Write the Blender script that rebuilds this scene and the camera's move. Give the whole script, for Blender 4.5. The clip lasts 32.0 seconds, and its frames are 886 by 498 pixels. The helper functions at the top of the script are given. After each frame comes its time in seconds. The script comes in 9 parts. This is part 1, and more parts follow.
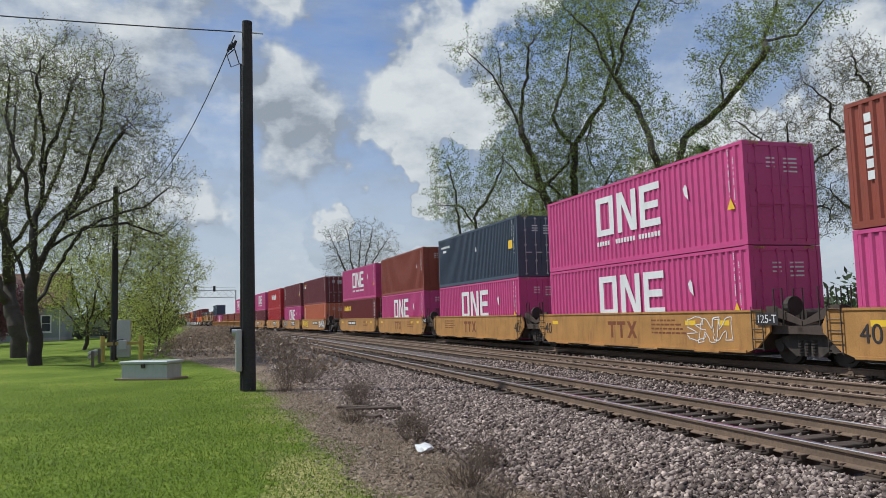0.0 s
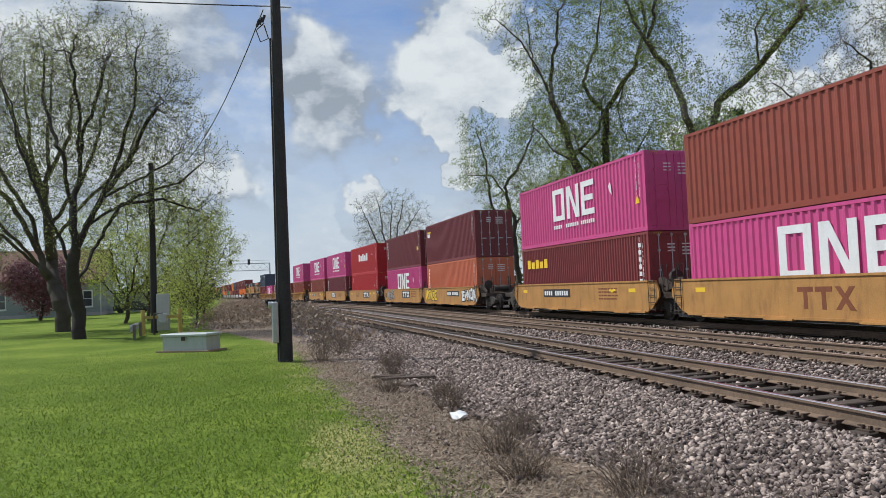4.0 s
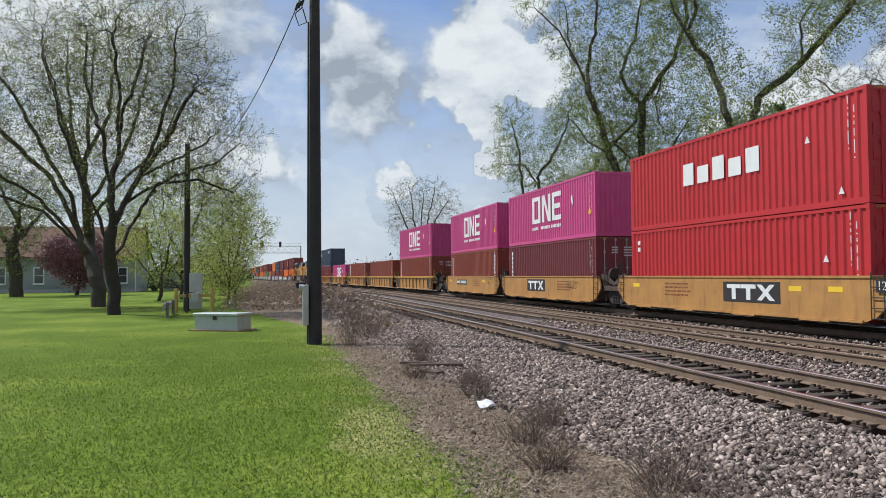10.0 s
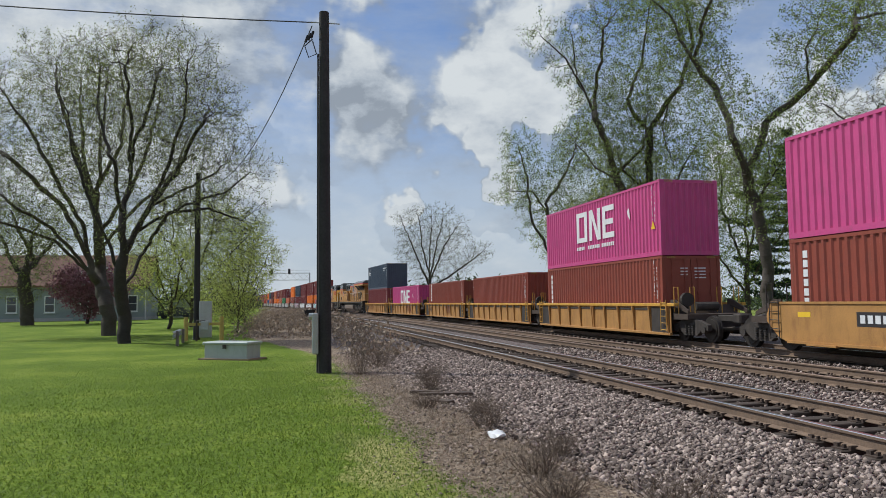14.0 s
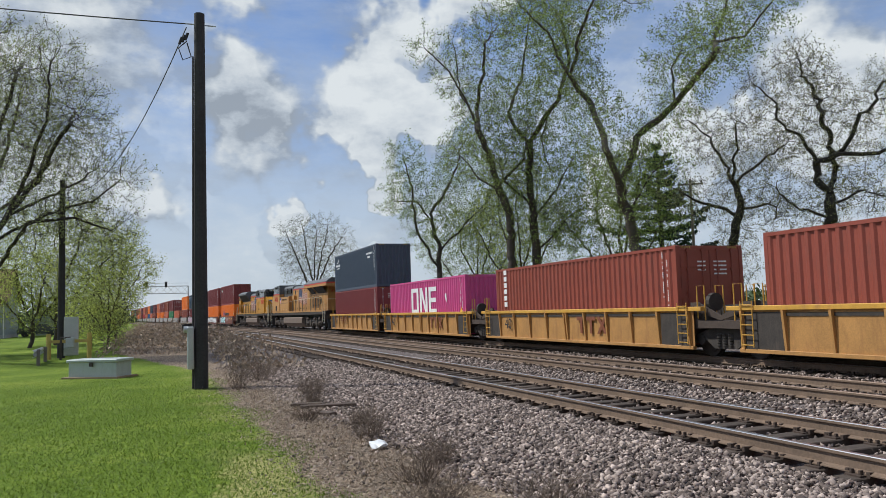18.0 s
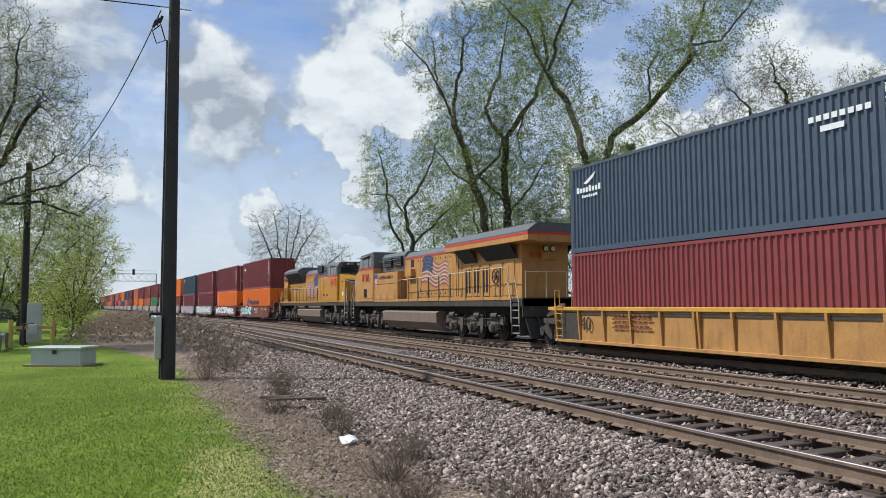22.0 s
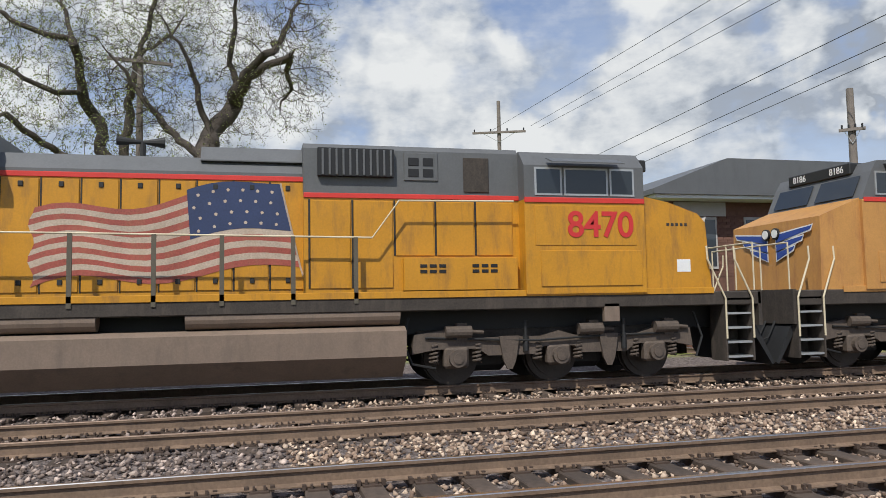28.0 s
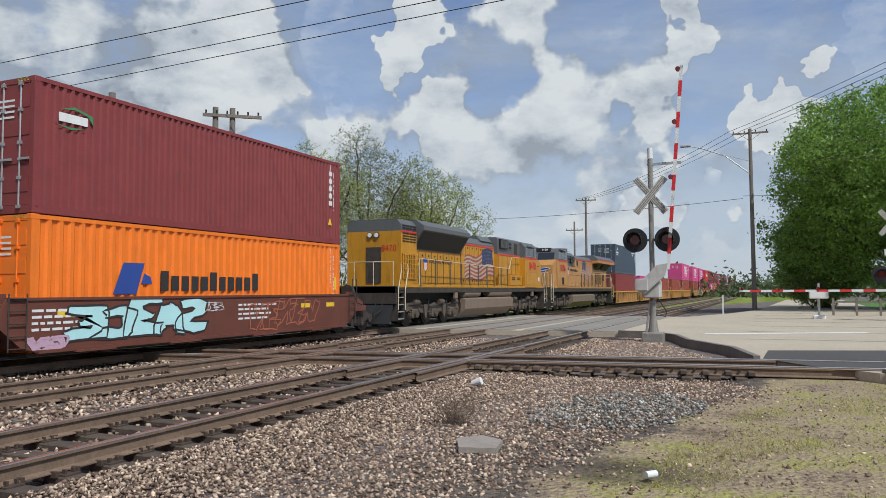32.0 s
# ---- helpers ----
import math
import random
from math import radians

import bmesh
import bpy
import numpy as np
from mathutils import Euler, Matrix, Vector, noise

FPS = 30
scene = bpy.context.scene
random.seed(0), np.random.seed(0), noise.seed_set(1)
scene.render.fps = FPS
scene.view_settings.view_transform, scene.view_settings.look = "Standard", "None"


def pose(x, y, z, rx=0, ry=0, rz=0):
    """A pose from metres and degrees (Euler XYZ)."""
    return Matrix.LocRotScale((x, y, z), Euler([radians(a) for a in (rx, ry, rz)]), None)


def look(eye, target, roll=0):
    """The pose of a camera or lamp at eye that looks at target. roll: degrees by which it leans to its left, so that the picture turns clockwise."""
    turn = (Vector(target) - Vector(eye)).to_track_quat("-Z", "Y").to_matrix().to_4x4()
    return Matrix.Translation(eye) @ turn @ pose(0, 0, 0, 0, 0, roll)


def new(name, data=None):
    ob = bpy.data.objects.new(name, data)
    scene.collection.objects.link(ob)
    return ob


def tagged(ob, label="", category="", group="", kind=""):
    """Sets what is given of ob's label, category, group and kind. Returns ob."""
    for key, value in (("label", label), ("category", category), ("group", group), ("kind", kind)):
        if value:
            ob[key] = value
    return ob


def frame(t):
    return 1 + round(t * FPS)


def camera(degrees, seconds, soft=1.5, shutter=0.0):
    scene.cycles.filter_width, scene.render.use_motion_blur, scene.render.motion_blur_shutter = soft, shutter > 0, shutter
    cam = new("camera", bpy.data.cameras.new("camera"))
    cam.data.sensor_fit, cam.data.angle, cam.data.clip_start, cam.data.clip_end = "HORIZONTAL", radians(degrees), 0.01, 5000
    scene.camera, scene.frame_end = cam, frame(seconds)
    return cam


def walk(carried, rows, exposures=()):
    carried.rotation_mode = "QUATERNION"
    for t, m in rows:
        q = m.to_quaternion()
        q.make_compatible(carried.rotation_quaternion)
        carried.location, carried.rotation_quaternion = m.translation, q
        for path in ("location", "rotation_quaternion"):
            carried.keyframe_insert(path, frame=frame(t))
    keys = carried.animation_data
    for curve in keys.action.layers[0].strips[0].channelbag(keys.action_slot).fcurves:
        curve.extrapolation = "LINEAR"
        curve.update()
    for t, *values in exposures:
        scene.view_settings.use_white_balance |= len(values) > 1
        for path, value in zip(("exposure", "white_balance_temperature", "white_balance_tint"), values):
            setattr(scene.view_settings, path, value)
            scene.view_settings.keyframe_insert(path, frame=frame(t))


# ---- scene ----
# Railway beside a lawn and a level crossing. World: x along the tracks, y across them, z = 0 at the rail tops.
cam = camera(60.96, 32.0, soft=0.6)
PATH = [
    (0.0, pose(-0.146, -0.042, 1.506, 95.01, 1.56, 72.15)),
    (0.5, pose(-0.195, -0.074, 1.496, 95.27, 1.81, 71.76)),
    (1.0, pose(-0.164, -0.058, 1.508, 95.32, 2.15, 72.11)),
    (1.5, pose(-0.044, -0.092, 1.522, 95.06, 2.60, 73.11)),
    (2.0, pose(-0.036, -0.088, 1.535, 94.64, 2.88, 74.25)),
    (2.5, pose(-0.020, -0.095, 1.534, 94.08, 2.93, 74.90)),
    (3.0, pose(-0.035, -0.084, 1.526, 93.56, 2.84, 74.98)),
    (3.5, pose(-0.060, -0.075, 1.516, 93.17, 2.64, 74.68)),
    (5.5, pose(-0.057, -0.098, 1.510, 91.68, 1.51, 75.09)),
    (6.0, pose(-0.046, -0.090, 1.507, 91.32, 1.42, 75.24)),
    (6.5, pose(-0.045, -0.083, 1.522, 91.01, 1.24, 75.28)),
    (7.0, pose(-0.041, -0.093, 1.521, 90.78, 1.08, 75.16)),
    (7.5, pose(-0.031, -0.097, 1.516, 90.51, 0.60, 74.95)),
    (8.0, pose(-0.050, -0.094, 1.515, 90.19, 0.01, 74.59)),
    (8.5, pose(-0.183, -0.053, 1.487, 89.83, -1.57, 73.48)),
    (9.0, pose(-0.032, -0.122, 1.514, 89.93, -1.16, 76.53)),
    (9.5, pose(-0.037, -0.119, 1.522, 90.81, -0.17, 77.78)),
    (10.0, pose(-0.080, -0.103, 1.511, 91.97, 0.42, 76.77)),
    (10.5, pose(-0.117, -0.100, 1.601, 93.57, 0.68, 75.91)),
    (11.0, pose(-0.057, -0.125, 1.588, 94.51, 0.98, 75.98)),
    (11.5, pose(-0.059, -0.126, 1.588, 95.00, 1.08, 76.16)),
    (12.0, pose(-0.065, -0.113, 1.577, 95.36, 1.00, 76.49)),
    (12.5, pose(-0.059, -0.115, 1.575, 95.39, 0.71, 76.76)),
    (13.0, pose(-0.077, -0.110, 1.558, 95.21, 0.52, 77.08)),
    (13.5, pose(-0.005, -0.143, 1.565, 94.60, 0.34, 77.49)),
    (15.5, pose(-0.159, -0.030, 1.523, 91.36, 1.65, 76.08)),
    (16.0, pose(-0.159, -0.038, 1.520, 91.53, 1.51, 74.38)),
    (16.5, pose(-0.160, -0.021, 1.532, 92.08, 1.41, 72.71)),
    (17.0, pose(-0.152, -0.018, 1.536, 92.92, 1.47, 71.47)),
    (17.5, pose(-0.102, -0.031, 1.532, 93.75, 1.62, 70.32)),
    (18.0, pose(-0.094, -0.029, 1.525, 94.57, 1.74, 68.85)),
    (18.5, pose(-0.073, -0.005, 1.532, 95.53, 1.68, 66.79)),
    (19.0, pose(-0.120, 0.036, 1.536, 96.27, 1.42, 64.49)),
    (19.5, pose(-0.174, 0.040, 1.545, 96.44, 1.05, 63.57)),
    (20.0, pose(-0.206, -0.012, 1.516, 95.83, 0.79, 64.61)),
    (20.5, pose(-0.220, -0.041, 1.533, 95.18, 0.42, 65.99)),
    (21.0, pose(-0.243, -0.046, 1.532, 94.66, 0.26, 66.98)),
    (21.5, pose(-0.249, -0.037, 1.536, 94.33, 0.23, 67.18)),
    (22.0, pose(-0.216, -0.031, 1.536, 94.12, 0.42, 66.65)),
    (22.5, pose(-0.202, -0.016, 1.542, 93.95, 0.53, 65.77)),
    (23.0, pose(-0.201, -0.008, 1.545, 93.80, 0.46, 64.52)),
    (23.5, pose(-0.198, 0.020, 1.537, 93.79, 0.56, 63.20)),
    (24.0, pose(-0.207, 0.027, 1.545, 93.82, 0.42, 61.73)),
    (24.5, pose(-0.195, 0.025, 1.560, 93.86, 0.38, 59.77)),
    (25.0, pose(-0.167, 0.021, 1.560, 94.06, 0.45, 56.16)),
    (25.5, pose(-0.139, 0.051, 1.556, 94.28, 0.61, 49.78)),
    (26.0, pose(-0.152, 0.247, 1.540, 94.66, 0.64, 39.42)),
    (26.5, pose(-0.071, 0.511, 1.517, 94.95, 0.80, 26.14)),
    (28.5, pose(0.749, 0.369, 1.522, 94.02, 1.05, -26.23)),
    (29.0, pose(0.714, 0.291, 1.505, 93.89, 0.88, -38.57)),
    (29.5, pose(0.677, 0.241, 1.472, 93.85, 0.05, -50.92)),
    (30.0, pose(0.684, 0.203, 1.450, 94.08, 0.07, -60.94)),
    (30.5, pose(0.650, 0.168, 1.489, 94.00, 0.28, -66.32)),
    (31.0, pose(0.666, 0.138, 1.495, 93.73, 0.82, -67.19)),
    (31.5, pose(0.695, 0.128, 1.508, 93.26, 0.73, -66.47)),
    (32.0, pose(0.655, 0.115, 1.522, 93.16, 0.29, -66.55)),
]

walk(cam, PATH, exposures=[(0.0, -0.45, 6060, 7), (3.0, -0.4, 6060, 7), (6.0, -0.2, 6060, 7), (9.5, -0.2, 6060, 7), (12.0, -0.5, 6060, 7), (13.5, -0.5, 6060, 7), (16.0, -0.2, 6060, 7), (19.0, -0.4, 6060, 7), (20.5, -0.35, 6060, 7), (22.0, -0.15, 6060, 7), (25.0, -0.2, 6150, 7), (26.5, -0.22, 6350, 9), (29.0, -0.33, 6350, 9), (30.0, -0.52, 6080, 7), (32.0, -0.45, 6080, 7)])

# ---------------------------------------------------------------- world and sun
SUN_AZ, SUN_EL = 213.0, 52.0     # compass-like: degrees from +y clockwise towards +x


def sun_way():
    a, e = radians(SUN_AZ), radians(SUN_EL)
    return Vector((math.sin(a) * math.cos(e), math.cos(a) * math.cos(e), math.sin(e)))


def sky_world():
    w = bpy.data.worlds.new("sky")
    scene.world = w
    w.use_nodes = True
    nt = w.node_tree
    nt.nodes.clear()
    n = nt.nodes.new
    out, bg = n("ShaderNodeOutputWorld"), n("ShaderNodeBackground")
    sky = n("ShaderNodeTexSky")
    sky.sky_type, sky.sun_disc = "NISHITA", False
    sky.sun_elevation, sky.sun_rotation = radians(SUN_EL), radians(SUN_AZ)
    sky.air_density, sky.dust_density, sky.ozone_density = 1.0, 0.6, 1.6
    tc = n("ShaderNodeTexCoord")
    sep = n("ShaderNodeSeparateXYZ")
    nt.links.new(tc.outputs["Generated"], sep.inputs[0])

    def math_(op, a, b=None, clamp=False):
        m = n("ShaderNodeMath")
        m.operation, m.use_clamp = op, clamp
        for k, v in enumerate((a, b)):
            if v is None:
                continue
            if isinstance(v, (int, float)):
                m.inputs[k].default_value = v
            else:
                nt.links.new(v, m.inputs[k])
        return m.outputs[0]

    # cumulus heaps: degrees from +y clockwise, degrees up, angular radius in degrees
    west = [(-89, 22.6, 4.7), (-84, 21.3, 3.0), (-80, 21.7, 1.4), (-82, 15.2, 4.1), (-78, 16.1, 3.0), (-74, 15.8, 3.0), (-71, 15.2, 1.5), (-78, 12.1, 2.1), (-76, 10.5, 1.6),
            (-70, 22.3, 3.4), (-66, 19.7, 1.9), (-90, 10.9, 2.6), (-96, 20.5, 6.9), (-102, 14.5, 8.6), (-68, 21.9, 2.6)]
    north = [(-48, 13.7, 3.0), (-43, 12.1, 4.7), (-38, 14.2, 3.9), (-41, 14.9, 5.2), (-36, 15.5, 3.0), (-30, 22.1, 3.7), (-25, 22.5, 3.0), (-28, 18.9, 1.0), (-25, 15.2, 3.9), (-18, 17.0, 6.0),
             (-8, 19.7, 6.5), (-1, 13.5, 6.9), (12, 18.0, 7.0), (22, 14.0, 6.0), (-58, 9.0, 3.0)]
    east = [(32, 17.4, 7.3), (39, 18.7, 5.6), (46, 17.5, 4.7), (50, 19.7, 2.6), (53, 13.0, 4.1), (48, 12.8, 3.4), (57, 12.2, 2.2), (66, 13.5, 2.1), (70, 15.8, 2.8), (74, 16.8, 3.7), (78, 16.5, 3.9),
            (81, 15.0, 2.6), (76, 11.0, 4.7), (69, 10.0, 3.9), (62, 10.5, 3.0), (82, 9.8, 2.6), (86, 19.9, 1.6), (89, 13.5, 1.2), (64, 17.8, 1.5)]
    west = [(a, e, rad * 1.3) for a, e, rad in west]
    # thick grey hearts of the clouds
    hearts = [(-83, 14.4, 3.4), (-81, 13.0, 2.4), (-86, 19.2, 2.0), (-4, 11.9, 3.9), (33, 15.4, 5.0), (44, 16.4, 3.4), (74, 9.4, 3.0), (-95, 17.0, 4.0), (50, 10.4, 2.4)]

    def noise_(scale, detail, rough, off, dist=0.0, stretch=1.5, way=None):
        mp = n("ShaderNodeMapping")
        mp.inputs["Location"].default_value = off
        mp.inputs["Scale"].default_value = (1, 1, stretch)
        nt.links.new(way or tc.outputs["Generated"], mp.inputs[0])
        t = n("ShaderNodeTexNoise")
        t.inputs["Scale"].default_value, t.inputs["Detail"].default_value = scale, detail
        t.inputs["Roughness"].default_value, t.inputs["Distortion"].default_value = rough, dist
        nt.links.new(mp.outputs[0], t.inputs["Vector"])
        return t.outputs["Fac"]

    def smax(a, b):
        m = n("ShaderNodeMath")
        m.operation = "SMOOTH_MAX"
        nt.links.new(a, m.inputs[0])
        nt.links.new(b, m.inputs[1])
        m.inputs[2].default_value = 0.25
        return m.outputs[0]

    def heap_field(way, heaps, outer=1.5, inner=0.35):
        best = None
        for az, el, rad in heaps:
            dp = n("ShaderNodeVectorMath")
            dp.operation = "DOT_PRODUCT"
            nt.links.new(way, dp.inputs[0])
            a, e = radians(az), radians(el)
            dp.inputs[1].default_value = (math.sin(a) * math.cos(e), math.cos(a) * math.cos(e), math.sin(e))
            mr = n("ShaderNodeMapRange")
            mr.interpolation_type = "SMOOTHSTEP"
            mr.inputs["From Min"].default_value, mr.inputs["From Max"].default_value = radians(rad * outer), radians(rad * inner)
            nt.links.new(math_("ARCCOSINE", dp.outputs["Value"]), mr.inputs[0])
            best = mr.outputs[0] if best is None else smax(best, mr.outputs[0])
        return best

    def ramp(v, stops):
        r = n("ShaderNodeValToRGB")
        e = r.color_ramp.elements
        while len(e) < len(stops):
            e.new(0.5)
        for k, (p, c) in zip(e, stops):
            k.position, k.color = p, (*c, 1)
        nt.links.new(v, r.inputs[0])
        return r.outputs[0]

    def shifted(lift):
        k = n("ShaderNodeVectorMath")
        k.operation = "ADD"
        nt.links.new(tc.outputs["Generated"], k.inputs[0])
        k.inputs[1].default_value = (0, 0, lift)
        return k.outputs[0]

    def density(lift):
        """How thick the cloud is along a direction, sampled a little higher by lift."""
        way = shifted(lift)
        big = noise_(8.0, 10, 0.6, (1.7, 4.1, 0.4), 0.0, 1.9, way)
        warp = n("ShaderNodeTexNoise")
        warp.inputs["Scale"].default_value, warp.inputs["Detail"].default_value, warp.inputs["Roughness"].default_value = 9.0, 4, 0.5
        nt.links.new(way, warp.inputs["Vector"])
        bent = n("ShaderNodeVectorMath")
        bent.operation = "MULTIPLY_ADD"
        nt.links.new(warp.outputs["Color"], bent.inputs[0])
        bent.inputs[1].default_value = (0.045, 0.045, 0.04)
        off = n("ShaderNodeVectorMath")
        off.operation = "SUBTRACT"
        nt.links.new(way, off.inputs[0])
        off.inputs[1].default_value = (0.0225, 0.0225, 0.02)
        nt.links.new(off.outputs[0], bent.inputs[2])
        return math_("ADD", math_("MULTIPLY", heap_field(bent.outputs[0], west + north + east, 1.8, 0.0), 0.44), math_("MULTIPLY", big, 0.76))

    here, above = density(0.0), density(0.03)
    thin = noise_(2.6, 9, 0.62, (5.2, 1.3, 2.0), 0.3, 4.0)
    cover = ramp(here, [(0.40, (0, 0, 0)), (0.51, (0.3, 0.3, 0.3)), (0.62, (0.8, 0.8, 0.8)), (0.76, (1, 1, 1))])
    veil = ramp(thin, [(0.38, (0.02, 0.02, 0.02)), (0.66, (0.5, 0.5, 0.5))])
    lit = math_("ADD", math_("MULTIPLY", math_("SUBTRACT", here, above), 2.2), math_("SUBTRACT", 1.19, math_("MULTIPLY", here, 0.55)))
    lit = math_("SUBTRACT", lit, math_("MULTIPLY", heap_field(tc.outputs["Generated"], hearts, 1.7, 0.0), math_("MULTIPLY", noise_(7.0, 6, 0.55, (0.3, 2.2, 7.1)), 0.8)))
    lit = math_("ADD", lit, math_("MULTIPLY", math_("SUBTRACT", noise_(13.0, 7, 0.55, (2.3, 8.2, 1.1), 0.0, 1.8), 0.5), 1.0))
    body = ramp(lit, [(0.10, (5.2, 5.7, 6.5)), (0.31, (8.2, 8.7, 9.4)), (0.54, (11.0, 11.2, 11.4)), (0.78, (13.0, 13.0, 12.8))])
    haze = ramp(sep.outputs["Z"], [(0.0, (1, 1, 1)), (0.10, (0.82, 0.82, 0.82)), (0.22, (0.34, 0.34, 0.34)), (0.45, (0, 0, 0))])

    def mixc(f, a, c):
        k = n("ShaderNodeMix")
        k.data_type = "RGBA"
        for sock, v in ((0, f), (6, a), (7, c)):
            if isinstance(v, tuple):
                k.inputs[sock].default_value = v
            else:
                nt.links.new(v, k.inputs[sock])
        return k.outputs[2]

    tint = n("ShaderNodeVectorMath")
    tint.operation = "MULTIPLY"
    nt.links.new(sky.outputs[0], tint.inputs[0])
    tint.inputs[1].default_value = (1.15, 1.48, 1.98)
    base = mixc(math_("MULTIPLY", haze, 0.85), tint.outputs[0], (9.6, 10.2, 11.0, 1))
    base = mixc(veil, base, (8.6, 9.3, 10.2, 1))
    full = mixc(cover, base, body)
    full = mixc(math_("MULTIPLY", haze, 0.35), full, (9.4, 9.9, 10.5, 1))
    nt.links.new(full, bg.inputs[0])
    bg.inputs[1].default_value = 0.076
    nt.links.new(bg.outputs[0], out.inputs[0])


sky_world()
sun = new("sun", bpy.data.lights.new("sun", "SUN"))
sun.data.energy, sun.data.angle, sun.data.color = 5.0, radians(0.6), (1.0, 0.95, 0.87)
sun.matrix_world = look(sun_way() * 100, (0, 0, 0))
scene.view_settings.exposure = 0.0

# ---------------------------------------------------------------- materials


def surf(name, col, rough=0.6, metal=0.0, var=0.25, scale=1.5, fine=30.0, bump=0.15, dirt=None, dirt_amount=0.0, dist=0.01, rand=0.0, coat=0.0):
    """A procedural surface: broad and fine variation of the colour, optional dirt in patches and streaks, fine relief."""
    m = bpy.data.materials.new(name)
    m.use_nodes = True
    nt = m.node_tree
    b = nt.nodes["Principled BSDF"]
    n, ln = nt.nodes.new, nt.links.new
    tc = n("ShaderNodeTexCoord")
    t1, t2 = n("ShaderNodeTexNoise"), n("ShaderNodeTexNoise")
    for t, s, d in ((t1, scale, 5), (t2, fine, 4)):
        t.inputs["Scale"].default_value, t.inputs["Detail"].default_value = s, d
        t.inputs["Roughness"].default_value = 0.6
        ln(tc.outputs["Object"], t.inputs["Vector"])
    mixv = n("ShaderNodeMath")
    mixv.operation = "ADD"
    ln(t1.outputs["Fac"], mixv.inputs[0])
    ln(t2.outputs["Fac"], mixv.inputs[1])
    mr = n("ShaderNodeMapRange")
    mr.inputs["From Min"].default_value, mr.inputs["From Max"].default_value = 0.65, 1.35
    mr.inputs["To Min"].default_value, mr.inputs["To Max"].default_value = 1 - var, 1 + var * 0.6
    ln(mixv.outputs[0], mr.inputs[0])
    val = mr.outputs[0]
    if rand:
        oi = n("ShaderNodeObjectInfo")
        rr = n("ShaderNodeMapRange")
        rr.inputs["To Min"].default_value, rr.inputs["To Max"].default_value = 1 - rand, 1 + rand
        ln(oi.outputs["Random"], rr.inputs[0])
        mu = n("ShaderNodeMath")
        mu.operation = "MULTIPLY"
        ln(val, mu.inputs[0])
        ln(rr.outputs[0], mu.inputs[1])
        val = mu.outputs[0]
    sc = n("ShaderNodeVectorMath")
    sc.operation = "SCALE"
    sc.inputs[0].default_value = col
    ln(val, sc.inputs["Scale"])
    colour = sc.outputs[0]
    if dirt:
        mp = n("ShaderNodeMapping")
        mp.inputs["Scale"].default_value = (3.0, 3.0, 0.7)
        ln(tc.outputs["Object"], mp.inputs[0])
        t3 = n("ShaderNodeTexNoise")
        t3.inputs["Scale"].default_value, t3.inputs["Detail"].default_value, t3.inputs["Roughness"].default_value = 1.3, 8, 0.7
        ln(mp.outputs[0], t3.inputs["Vector"])
        r3 = n("ShaderNodeMapRange")
        r3.inputs["From Min"].default_value, r3.inputs["From Max"].default_value = 0.5, 0.78
        r3.inputs["To Max"].default_value = dirt_amount
        ln(t3.outputs["Fac"], r3.inputs[0])
        mx = n("ShaderNodeMix")
        mx.data_type = "RGBA"
        ln(r3.outputs[0], mx.inputs[0])
        ln(colour, mx.inputs[6])
        mx.inputs[7].default_value = (*dirt, 1)
        colour = mx.outputs[2]
    ln(colour, b.inputs["Base Color"])
    b.inputs["Roughness"].default_value, b.inputs["Metallic"].default_value = rough, metal
    b.inputs["Coat Weight"].default_value = coat
    if bump:
        bp = n("ShaderNodeBump")
        bp.inputs["Strength"].default_value, bp.inputs["Distance"].default_value = bump, dist
        ln(t2.outputs["Fac"], bp.inputs["Height"])
        ln(bp.outputs[0], b.inputs["Normal"])
    return m


RUST, GRIME = (0.16, 0.08, 0.045), (0.07, 0.06, 0.05)
M_PINK = surf("magenta_paint", (0.60, 0.072, 0.24), 0.5, var=0.14, dirt=(0.33, 0.10, 0.16), dirt_amount=0.5, bump=0.05)
M_MAROON = surf("maroon_paint", (0.24, 0.043, 0.043), 0.55, var=0.2, dirt=(0.13, 0.05, 0.045), dirt_amount=0.5, bump=0.05)
M_WINE = surf("dark_wine_paint", (0.18, 0.034, 0.04), 0.55, var=0.2, dirt=(0.12, 0.06, 0.05), dirt_amount=0.4, bump=0.05)
M_BROWN = surf("red_brown_paint", (0.28, 0.06, 0.035), 0.55, var=0.2, dirt=(0.16, 0.07, 0.05), dirt_amount=0.5, bump=0.05)
M_RED = surf("bright_red_paint", (0.50, 0.025, 0.03), 0.5, var=0.15, dirt=(0.25, 0.05, 0.05), dirt_amount=0.4, bump=0.05)
M_CORAL = surf("faded_orange_red_paint", (0.60, 0.165, 0.08), 0.6, var=0.18, dirt=(0.3, 0.1, 0.06), dirt_amount=0.5, bump=0.05)
M_ORANGE = surf("orange_paint", (0.88, 0.20, 0.012), 0.5, var=0.12, dirt=(0.45, 0.12, 0.03), dirt_amount=0.35, bump=0.05)
M_NAVY = surf("navy_paint", (0.062, 0.085, 0.122), 0.5, var=0.2, dirt=(0.06, 0.06, 0.07), dirt_amount=0.5, bump=0.05)
M_BLUE = surf("blue_paint", (0.03, 0.10, 0.30), 0.5, var=0.2, dirt=(0.06, 0.06, 0.07), dirt_amount=0.4, bump=0.05)
M_GREEN = surf("green_paint", (0.06, 0.25, 0.10), 0.5, var=0.2, dirt=(0.06, 0.06, 0.05), dirt_amount=0.4, bump=0.05)
